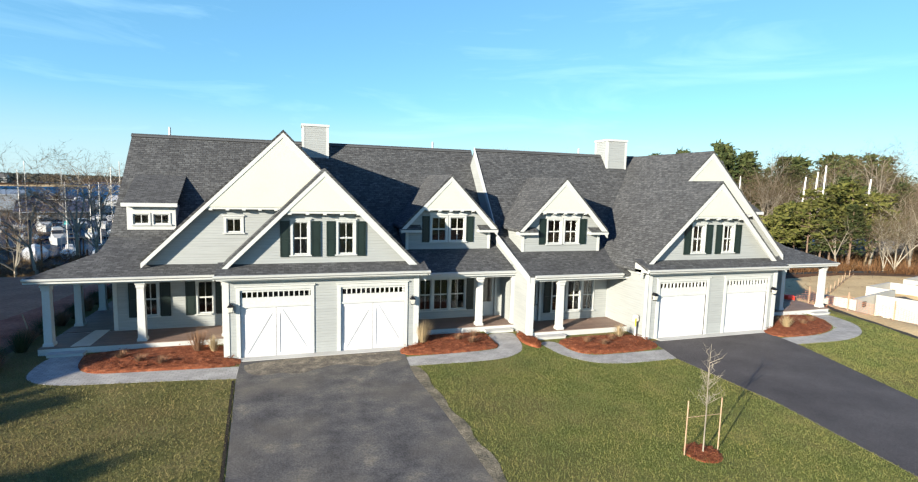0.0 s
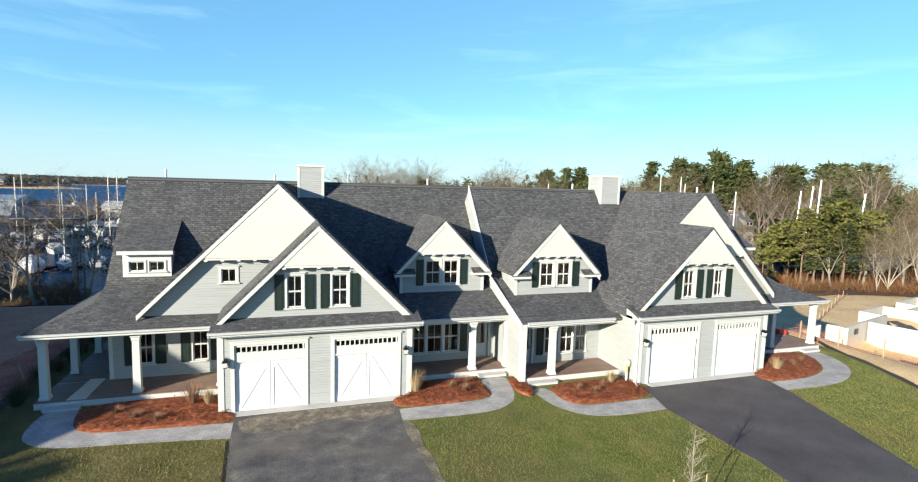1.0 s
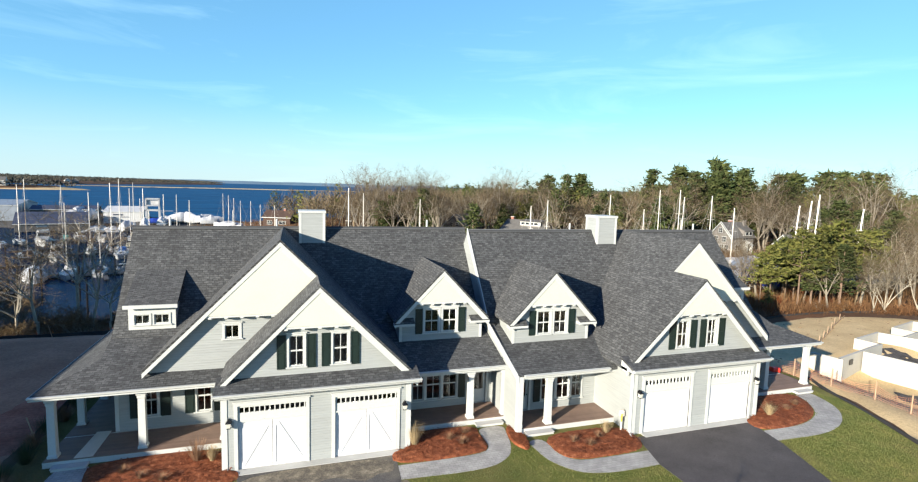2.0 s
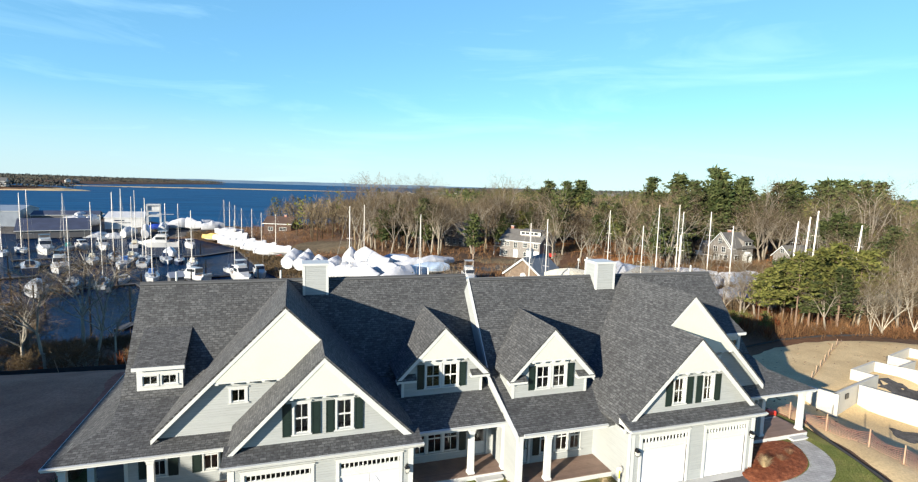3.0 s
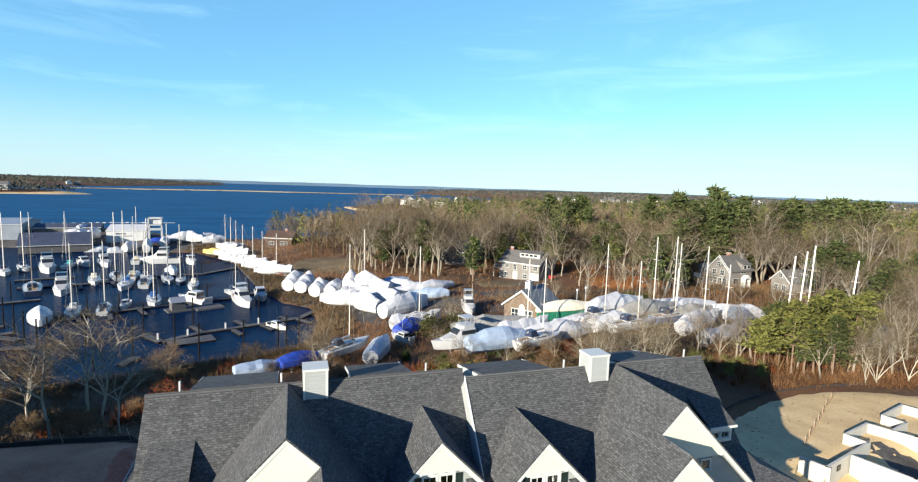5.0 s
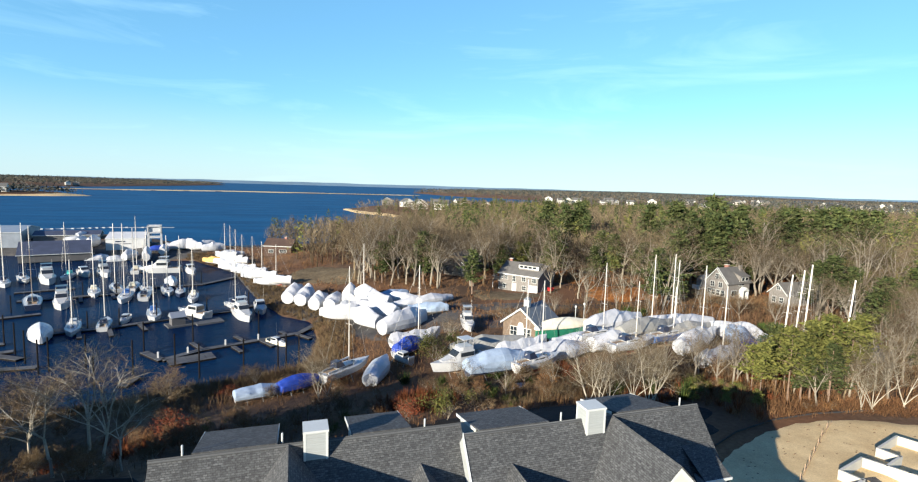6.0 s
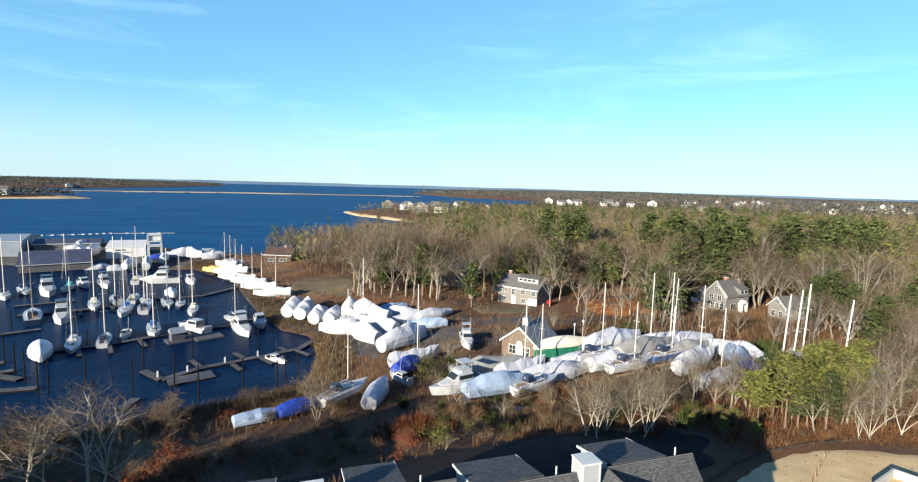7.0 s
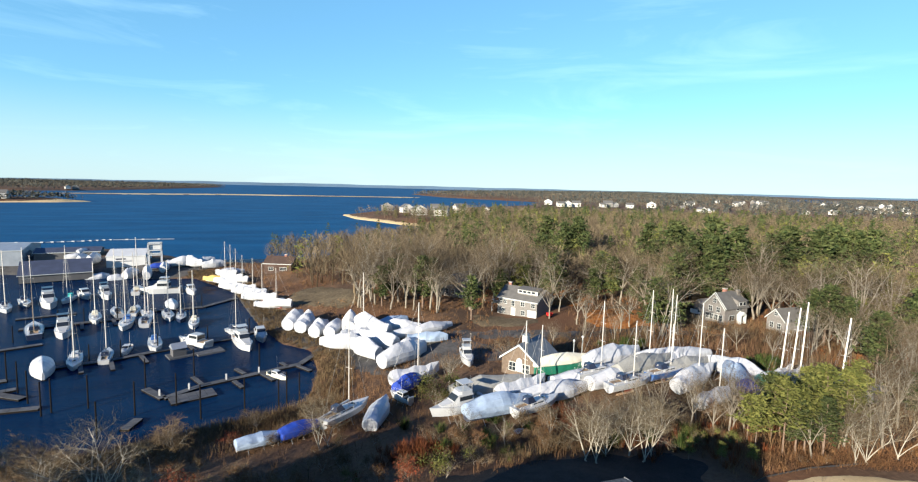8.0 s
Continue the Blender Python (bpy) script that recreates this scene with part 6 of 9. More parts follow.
def motorboat(x, y, turn, L=9.0, label="", afloat=True, hull=HULLWHITE, fly=True, top=None):
    B, free = L * 0.33, L * 0.13
    ground = WATER_Z if afloat else height(x, y)
    z = WATER_Z if afloat else ground + 0.9
    e = thing("motorboat", label, "motorboat", group="boats afloat" if afloat else "boats laid up")
    boat_hull(e, L, B, free, 0.45, hull, HULLWHITE)
    h = L * 0.17
    cab = [[(cx, -cw, free), (cx, cw, free), (cx, cw * 0.85, free + ch), (cx, -cw * 0.85, free + ch)] for cx, cw, ch in ((-0.22 * L, B * 0.4, h), (0.06 * L, B * 0.4, h), (0.16 * L, B * 0.36, 0.45 * h), (0.36 * L, B * 0.2, 0.2 * h))]
    c = part("cabin", Geo().loft(cab), HULLWHITE, e)
    part("window", Geo().box(-0.2 * L, 0.05 * L, -B * 0.385, -B * 0.365, free + 0.45 * h, free + 0.85 * h), TINT, c)
    part("window", Geo().box(-0.2 * L, 0.05 * L, B * 0.365, B * 0.385, free + 0.45 * h, free + 0.85 * h), TINT, c)
    part("windscreen", Geo().prism([(0.07 * L, -B * 0.32, free + h * 0.95), (0.07 * L, B * 0.32, free + h * 0.95), (0.15 * L, B * 0.32, free + h * 0.52), (0.15 * L, -B * 0.32, free + h * 0.52)], (0.03, 0, 0.03)), TINT, c)
    if fly:
        f = part("flybridge", Geo().loft([[(a, -b, q), (a, b, q), (a, b, q + 0.6), (a, -b, q + 0.6)] for a, b, q in ((-0.2 * L, B * 0.33, free + h), (0.0, B * 0.33, free + h), (0.05 * L, B * 0.25, free + h - 0.1))]), HULLWHITE, e)
        part("hardtop", Geo().box(-0.22 * L, 0.0, -B * 0.33, B * 0.33, free + h + 1.75, free + h + 1.83), top or HULLWHITE, f)
        for a in (-0.2, -0.02):
            for s in (-1, 1):
                part("post", Geo().tube((a * L, s * B * 0.3, free + h + 0.5), (a * L, s * B * 0.3, free + h + 1.75), 0.025, n=4), ALLOY, f)
    part("cockpit", Geo().box(-0.46 * L, -0.23 * L, -B * 0.36, B * 0.36, free * 0.98, free + 0.06), TINT if int(abs(x)) % 2 else TEAK, e)
    part("transom", Geo().box(-0.5 * L, -0.46 * L, -B * 0.39, B * 0.39, free * 0.5, free + 0.45), hull, e)
    part("rear_window", Geo().box(-0.227 * L, -0.221 * L, -B * 0.33, B * 0.33, free + 0.3 * h, free + 0.85 * h), TINT, c)
    part("antenna", Geo().tube((-0.1 * L, B * 0.3, free + h), (-0.16 * L, B * 0.34, free + h + 3.2), 0.015, n=3), ALLOY, e)
    g = Geo()
    for s in (-1, 1):
        for i in range(4):
            px, w = (0.12 + 0.1 * i) * L, B * 0.42 * (1 - i * 0.2)
            g.tube((px, s * w, free * (1 + 0.04 * i)), (px, s * w, free + 0.65), 0.018, n=3)
        g.tube((0.12 * L, s * B * 0.42, free + 0.65), (0.45 * L, s * B * 0.15, free + 0.7), 0.018, n=3)
    part("bow_rail", g, ALLOY, e)
    if not afloat:
        stands(e, L, B, ground - z)
    return put_boat(e, x, y, z, turn)


def wrapped_boat(x, y, turn, L=9.0, B=3.4, H=4.6, cover=None, hull=HULLWHITE, peak=0.55, label="", seed=0, skirt=0.35, afloat=False, side=None):
    """A boat under a tight plastic cover: tented ridge, slack sides."""
    rng = random.Random(seed * 7 + int(x * 3) + int(y))
    ground = WATER_Z if afloat else height(x, y)
    z = WATER_Z if afloat else ground + 0.75
    e = thing("wrapped_boat", label, "boat", group="boats afloat" if afloat else "boats laid up")
    H *= 0.86
    free = side or min(1.5, H * 0.3)
    boat_hull(e, L, B, free, 0.5, hull, HULLWHITE)
    rings = []
    base = hull_rings(L, B * 1.04, free, 0.4)
    for i, r in enumerate(base):
        t = i / 8
        ridge = free + (H - free) * max(0.5, 1 - abs(t - peak) ** 1.5 * 1.3) * rng.uniform(0.84, 1.1)
        w = max(abs(r[0][1]), 0.45)
        up = ridge - free
        k = rng.uniform(-0.05, 0.05)
        x0 = r[0][0]
        half = [(w * 1.0, free * skirt), (w * 1.06, free * 1.05), (w * (1.0 + k), free + up * 0.36), (w * (0.66 + k), free + up * 0.70), (w * 0.30, free + up * 0.90), (w * 0.04, ridge)]
        rings.append([(x0, -a, b) for a, b in half] + [(x0, a, b) for a, b in half[::-1]])
    for end, sgn in ((0, -1), (-1, 1)):
        tip = [(p[0] + sgn * (0.4 if end else 0.15), p[1] * (0.55 if end else 0.94), free * skirt + (p[2] - free * skirt) * (0.8 if end else 0.9)) for p in rings[end]]
        rings.insert(0 if end == 0 else len(rings), tip)
    part("winter_cover", Geo().loft(rings), cover or WRAP, e, "tight winter cover")
    if not afloat:
        stands(e, L, B, ground - z)
    return put_boat(e, x, y, z, turn)


# afloat in the basin
for x, y, turn, L, mast in ((-48.8, 138.2, -100, 8.5, 12), (-43.3, 141.1, -100, 8, 12), (-57.8, 180.3, -110, 9, 13), (-47.2, 171.6, -80, 10, 16), (-42.7, 173.6, -60, 9.5, 12), (-37.7, 179.1, -95, 9, 13), (-34.4, 148.1, -50, 9, 10.5),
                            (-89.1, 200.3, -100, 9, 14), (-57.0, 222, -90, 10, 15), (-86.9, 207.6, -80, 9, 14), (-54, 187, -95, 9, 15), (-49.2, 187.8, -85, 9, 14), (-28.5, 168, -80, 8, 12), (-44, 182, -95, 9, 14)):
    turn = math.degrees(math.atan2(-y, -x)) + 9 * math.sin(x * 3.1) + (180 if int(x * 5) % 3 == 0 else 0)
    sailboat(x, y, turn, L * 1.25, mast * 1.42, girth=0.13, label="white sailboat with bare mast moored in the basin", cover=(HULLBLUE, HULLWHITE, TEAL, HULLNAVY, CREAMTARP)[int(abs(x * 7)) % 5])
sailboat(-68.7, 168.5, 112, 15, 22, HULLNAVY, "dark-hulled ketch with two masts moored at a dock", mizzen=True)
sailboat(-33.5, 176.5, -82, 10, 18.5, HULLNAVY, "dark-hulled sailboat with bare mast moored in the basin")
sailboat(-75.4, 210.7, -90, 10, 20, label="white sailboat with teal sail cover moored in the basin", cover=TEAL)
sailboat(-15.8, 155.5, -60, 9, 15, label="white sailboat with bare mast moored at a dock")
for x, y, turn, L in ((-79, 204.7, -66, 11), (-61, 166.1, -72, 9.5), (-48.5, 219.3, 178, 11), (-24.9, 147.6, 140, 8), (-12.6, 143.6, -70, 9), (-72.3, 216.3, -60, 8), (-65.6, 215, -64, 9), (-37.5, 217, -70, 8), (-8.6, 150, -80, 7.5)):
    motorboat(x, y, turn, L * 1.3, "white motor cruiser moored in the basin", fly=L > 8.7, top=HULLNAVY if int(abs(x)) % 2 else None)
wrapped_boat(-53.5, 134, -68, 11.5, 4.2, 4.0, label="motorboat in white shrink wrap afloat", afloat=True)
wrapped_boat(-39.5, 193.3, -70, 9, 3.4, 3.6, label="motorboat in white shrink wrap afloat", afloat=True)
motorboat(-40.1, 145.0, -90, 6, "small open white motorboat moored at a dock", fly=False)
motorboat(-3.3, 117.8, -45, 5.4, "small tan skiff tied to the dock finger", hull=CREAMTARP, fly=False)

# laid up along the spit and in the yard
n_ = 0
for x, y, turn, L, B, H in ((0.6, 152.6, 62, 8.5, 4.4, 5.6), (3.6, 149.0, 66, 8, 4.4, 5.4), (7.4, 143.6, 60, 7.5, 4.2, 4.9), (11.0, 141.0, 64, 7.5, 4.0, 4.8), (15.2, 140.6, 80, 7, 4.4, 6.6), (11.9, 129.5, 160, 9.5, 3.6, 4.6), (16.9, 121.5, 125, 9, 3.6, 5.2),
                            (20.5, 134, 140, 10, 3.8, 6.6), (20.7, 125, 130, 11, 4, 5.4), (24.0, 111.5, 30, 12.5, 4.2, 5.2), (25.6, 139, 10, 10, 3.6, 3.6), (28.5, 134.5, -20, 9, 3.4, 3.4), (29.6, 127, 10, 10, 3.4, 3.2), (31.6, 120, -15, 9, 3.4, 2.8),
                            (35.6, 127, 20, 10, 3.4, 3.0), (26.5, 117.5, 40, 8, 3.2, 3.4)):
    n_ += 1
    wrapped_boat(x, y, turn, L, B, H, PALEBLUE if n_ in (11, 14) else None, label="boat in pale blue wrap laid up on stands" if n_ in (11, 14) else "boat in white shrink wrap laid up on stands", seed=n_, peak=0.4 + 0.3 * (n_ % 3) / 2)
for x, y, turn, L, H, c in ((-22.4, 217, 150, 11, 3.2, WRAP), (-15.8, 203.5, 160, 11, 3.2, WRAP), (-11.0, 191, 165, 11, 3.2, WRAP), (-5.8, 177.5, 170, 11, 3.4, WRAP), (-26, 241, 20, 10, 3.8, WRAP), (-30.4, 233, 160, 10, 3.0, YELLOWTARP), (-25.6, 226, 155, 10, 3.0, WRAP),
                            (-93.8, 281.6, 80, 8, 5.5, WRAP), (-89.4, 281, 80, 9, 6.5, WRAP), (-100, 288, 10, 7, 3.5, WRAP), (-81, 256, 15, 8, 4.5, WRAP), (-71.5, 252, 20, 8, 4, WRAP), (-67.5, 254.5, 70, 8, 5, WRAP), (-60.5, 251.5, 100, 10, 6, WRAP),
                            (-50.4, 265.5, 10, 10, 5, WRAP), (-45, 265, -30, 9, 6, WRAP), (-55.3, 259, 90, 9, 4.4, WRAP), (-35.5, 259.8, 10, 9, 4.6, WRAP), (-40.8, 268, 15, 9, 4, WRAP), (-98, 296, 60, 8, 4, WRAP), (-58, 262, 20, 7, 3, BLUETARP)):
    n_ += 1
    wrapped_boat(x, y, turn, L, 3.4, H, c, label="boat in yellow cover laid up ashore" if c is YELLOWTARP else "boat under blue tarp laid up ashore" if c is BLUETARP else "boat in white shrink wrap laid up ashore", seed=n_, peak=0.35 + 0.1 * (n_ % 4))
for x, y, m in ((-17.5, 207, 12), (-9.5, 188, 11), (-4.5, 176, 11), (-13.2, 197, 12), (-27, 237, 13), (-24, 229, 13), (-21.5, 224, 12)):
    sailboat(x, y, 160, 9, m + 1.5, label="sailboat under white cover laid up on stands", afloat=False, cover=WRAP)
for x, y, turn, L, B, H, c, lab in ((34.2, 83.2, 5, 13, 4, 4.2, GREYTARP, "large boat under grey canvas cover on stands"), (32.6, 75.6, 8, 10, 3.6, 4.0, PALEBLUE, "boat in pale bluish wrap on stands"),
                                    (63.9, 88.8, 12, 12, 4, 5.2, WRAP, "boat in white peaked shrink wrap on stands"), (66.2, 81.8, 15, 13, 4, 5.2, GREYTARP, "sailing yacht under grey cover on stands"), (78.2, 87.2, -5, 14, 4, 4.0, WRAP, "long boat in white shrink wrap on stands"),
                                    (72.9, 75.6, 25, 11, 3.6, 4.2, WRAP, "boat in white shrink wrap on stands"), (79.6, 72.2, 60, 11, 3.8, 4.8, PALEBLUE, "boat in pale bluish wrap on stands"), 
                                    (83.6, 75.6, 100, 10, 3.6, 4.6, WRAP, "boat in white shrink wrap on stands"), (77.0, 67.5, 70, 9, 3.4, 4.0, BLUETARP, "boat under blue tarp among the brush"), (52.5, 83.0, 5, 10, 3.6, 3.0, WRAP, "boat in white shrink wrap on stands"),
                                    (75.4, 80.6, 10, 11, 3.6, 4.4, GREYTARP, "boat under grey cover on stands"), (14.0, 84.2, 65, 9.5, 3.0, 3.6, WRAP, "narrow boat in white shrink wrap on stands"), (-4.5, 80.6, 15, 7.5, 2.6, 2.2, PALEBLUE, "small boat under pale blue tarp on the bank"),
                                    (1.1, 81.6, 25, 6.5, 2.6, 2.6, BLUETARP, "small boat under bright blue tarp on the bank"), (21.6, 95, 40, 7, 2.8, 3.4, BLUETARP, "boat under blue tarp in the yard"), (96, 59.8, 5, 10, 3.4, 3.4, GREYTARP, "boat under grey cover behind the trees"),
                                    (86, 70.6, 10, 9, 3.2, 3.4, HULLGREEN, "boat with green cover behind the trees"), (58.5, 79.5, 8, 11, 3.4, 3.6, WRAP, "boat in white shrink wrap on stands"), (44.5, 78.5, 6, 11, 3.6, 3.8, WRAP, "boat in white shrink wrap on stands")):
    n_ += 1
    wrapped_boat(x, y, turn, L * (1.18 if y > 70 and x > 25 else 1.0), B * 1.08, H, c, HULLNAVY if n_ % 3 == 0 else HULLWHITE, label=lab, seed=n_, peak=0.45)
wrapped_boat(52.0, 89.5, 3, 13, 3.6, 4.3, CREAMTARP, HULLGREEN, label="green-hulled boat under cream cover on stands", skirt=0.98, side=1.9)
motorboat(26.5, 78.0, -165, 10, "white sport fishing boat with flybridge on stands", afloat=False)
motorboat(36.2, 102, -100, 8.5, "white motor cruiser with flybridge in the yard", afloat=False)
motorboat(19.2, 90, 120, 5.5, "small white motorboat on stands", afloat=False, fly=False)
sailboat(38.7, 73.6, 20, 10, 14.0, label="uncovered white sailboat on stands", afloat=False)
sailboat(56.6, 83.0, 10, 11, 14.5, label="white sailboat with tall white mast on stands", afloat=False)
sailboat(59.2, 76.4, 12, 11, 12, HULLWHITE, "white sailboat without cover on stands", afloat=False)
sailboat(69.8, 79.0, 12, 11, 10, HULLBLUE, "blue-hulled sailboat on stands", afloat=False)
for x, y, m, lean in ((69.3, 84.7, 15.5, 0), (73.8, 84.2, 15.8, 0), (75.2, 84.8, 14.4, 0.3), (73.4, 75.5, 14.6, 0), (39.2, 80.8, 13.0, 0), (23.4, 97.5, 15.5, 0), (68.9, 66.0, 12.6, 0), (16.9, 132, 17, 0), (88.2, 70.5, 13.2, 1.2), (89.7, 69.5, 14.2, 1.4), (91.1, 68.9, 15.4, 0.9), (96.2, 64.7, 12.8, 1.6)):
    sailboat(x, y, 15, 10.5, m, label="sailboat under white cover with bare mast on stands", afloat=False, cover=WRAP, lean=lean, girth=0.17 if lean > 0.5 else 0.11)
sailboat(8.6, 85.4, 40, 10.5, 18.0, label="white sailboat laid up at the top of the bank", afloat=False)
dinghy = thing("dinghy", "small upturned white dinghy in the brush", "dinghy")
part("hull", Geo().loft([[(a, -b, 0), (a, -b * 0.6, 0.35), (a, b * 0.6, 0.35), (a, b, 0)] for a, b in ((-1.4, 0.5), (-0.5, 0.65), (0.6, 0.55), (1.5, 0.05))]), HULLWHITE, dinghy)
put_boat(dinghy, 33.4, 69.8, height(33.4, 69.8), 10)


# ---- docks, piles and marina buildings ----
DOCKWOOD = plain("weathered_dock_board", (0.10, 0.104, 0.112), 0.9, 0.2, 1.0, 12.0, 0.01, by_object=0.25)
PILE = plain("dark_pile", (0.010, 0.009, 0.009), 0.9, 0.25, 2.0)
for _m in (DOCKWOOD, PILE):
    _m.node_tree.nodes["Principled BSDF"].inputs["Specular IOR Level"].default_value = 0.08
ROOFGREY = plain("grey_metal_roof", (0.26, 0.29, 0.33), 0.45, 0.12, 0.4, 6.0, 0.01, 0.3)
ROOFBLUE = plain("blue_grey_roof", (0.035, 0.045, 0.080), 0.75, 0.2, 0.3, 4.0, 0.01)
SHEDGREY = plain("grey_shed_wall", (0.075, 0.075, 0.08), 0.8, 0.12, 0.5)
WHITEWALL = plain("white_hall_wall", (0.46, 0.47, 0.48), 0.7, 0.08, 0.5)


def dock(pts, w, label):
    """A floating dock: framed boxes with cross boards on top."""
    e = thing("floating_dock", label, "dock", group="floating docks")
    for (ax, ay), (bx, by) in zip(pts, pts[1:]):
        d = Vector((bx - ax, by - ay, 0))
        ln = d.length
        d.normalize()
        nv = Vector((-d.y, d.x, 0)) * w / 2
        a, b = Vector((ax, ay, WATER_Z - 0.2)), Vector((bx, by, WATER_Z - 0.2))
        part("float", Geo().prism([tuple(a - nv), tuple(b - nv), tuple(b + nv), tuple(a + nv)], (0, 0, 0.55)), PILE, e)
        k = max(3, int(ln / 1.6))
        for i in range(k):
            p, q = a + d * (ln * i / k + 0.03) + Vector((0, 0, 0.56)), a + d * (ln * (i + 1) / k - 0.03) + Vector((0, 0, 0.56))
            part("plank_panel", Geo().prism([tuple(p - nv * 1.04), tuple(q - nv * 1.04), tuple(q + nv * 1.04), tuple(p + nv * 1.04)], (0, 0, 0.07)), DOCKWOOD, e)
    return e


dock([(-53.5, 135.2), (-41.3, 138.6), (-31.8, 143.6), (-16.4, 150.2), (-8.5, 158)], 1.6, "long grey timber floating dock")
dock([(-74, 172.6), (-68.6, 174.1), (-50.8, 179.4)], 2.0, "long grey timber floating dock")
dock([(-44, 187.8), (-29.2, 190.5), (-20, 203)], 1.8, "grey timber floating dock")
dock([(-29.3, 117.3), (-24.6, 111.2), (-18.4, 116.4), (-7.8, 120.8), (1.6, 124.8), (7.5, 135)], 1.5, "grey timber floating dock with gangway")
dock([(-23.2, 109.4), (-15.4, 112.3)], 4.0, "broad low float beside the dock")
for a, b in (((-12.7, 125.1), (-10.4, 121.2)), ((-6.8, 120.6), (-4.0, 115.6)), ((-12.3, 117.4), (-10.1, 113.0)), ((-21.2, 122.0), (-18.5, 117)), ((-2.8, 127), (-1.2, 123.8)), ((1.0, 123.8), (4, 119.5)),
             ((-36, 141), (-33, 134.5)), ((-41.5, 138), (-39, 131)), ((-47, 136), (-45, 130.5)), ((-52.5, 135), (-51, 128)), ((-60, 176), (-57.5, 169)), ((-52.5, 178.5), (-50, 172)), ((-25.8, 145.6), (-23.5, 140.5))):
    dock([a, b], 0.9, "short grey dock finger")
for a, b in (((-64, 126), (-50.5, 117.8)), ((-66, 119), (-54, 123.6)), ((-60, 112), (-45.5, 112.2)), ((-70, 126), (-58, 129.5)), ((-28, 98.3), (-26.8, 102.5)), ((-75, 150), (-62, 156)), ((-80, 185), (-66, 190))):
    dock([a, b], 1.6, "dark timber floating dock in shade")


def pile(x, y, h=3.2):
    p = part("mooring_post", Geo().tube((x, y, WATER_Z - 3), (x + 0.05, y, WATER_Z + h), 0.16, 0.13, 7), PILE)
    tagged(p, "dark timber mooring pile standing in the water", "pile", group="mooring piles")


for i, (x, y) in enumerate(((-58.1, 129.4), (-53.2, 122.3), (-48.9, 115.8), (-44, 108.7), (-42.9, 110), (-37.2, 110.5), (-31.5, 96.6), (-28, 104.9), (-29.4, 118), (-16.2, 100.2), (-8.8, 101.4), (-2.6, 99.2), (-1.2, 103.2), (1.2, 102.2), (-21.6, 107.5), (-21, 122.7),
                            (-7.4, 123), (-40, 140.2), (-46, 138.4), (-33, 144.5), (-22, 149), (-60, 178), (-52, 180.5), (-66, 176.5), (-36, 190), (-30, 192), (-12, 155), (-70, 160), (-62, 120), (-66, 135))):
    pile(x, y, 6.6 if i < 17 else 4.6)
shanty = thing("dock_hut", "small grey shingled hut on a float", "hut")
part("float", Geo().box(-3, 3, -2.2, 2.2, 0, 0.55), DOCKWOOD, shanty)
part("wall", Geo().box(-2, 1, -1.3, 1.3, 0.55, 2.6), SHEDGREY, shanty)
part("roof", Geo().prism([(-2.2, -1.6, 2.5), (-2.2, 0, 3.7), (-2.2, 1.6, 2.5)], (3.4, 0, 0)), ROOFGREY, shanty)
put_boat(shanty, -26.7, 139, WATER_Z - 0.2, 25)
fl = thing("dock_float", "square grey timber float", "dock")
part("float", Geo().box(-3.2, 3.2, -2.4, 2.4, 0, 0.6), DOCKWOOD, fl)
put_boat(fl, -20.5, 140.5, WATER_Z - 0.2, 25)
for i, (x, y) in enumerate(((-25.6, 112.6), (-20.6, 114.6), (-13.9, 118.4), (-7.4, 121.2))):
    p = part("dock_pedestal", Geo().box(x - 0.16, x + 0.16, y - 0.16, y + 0.16, WATER_Z + 0.4, WATER_Z + 1.5).loft([[(x - 0.2, y - 0.2, WATER_Z + 1.5), (x + 0.2, y - 0.2, WATER_Z + 1.5), (x + 0.2, y + 0.2, WATER_Z + 1.5), (x - 0.2, y + 0.2, WATER_Z + 1.5)], [(x - 0.05, y - 0.05, WATER_Z + 1.75), (x + 0.05, y - 0.05, WATER_Z + 1.75), (x + 0.05, y + 0.05, WATER_Z + 1.75), (x - 0.05, y + 0.05, WATER_Z + 1.75)]]), HULLWHITE)
    tagged(p, "white power pedestal on the dock", "pedestal", group="dock pedestals")


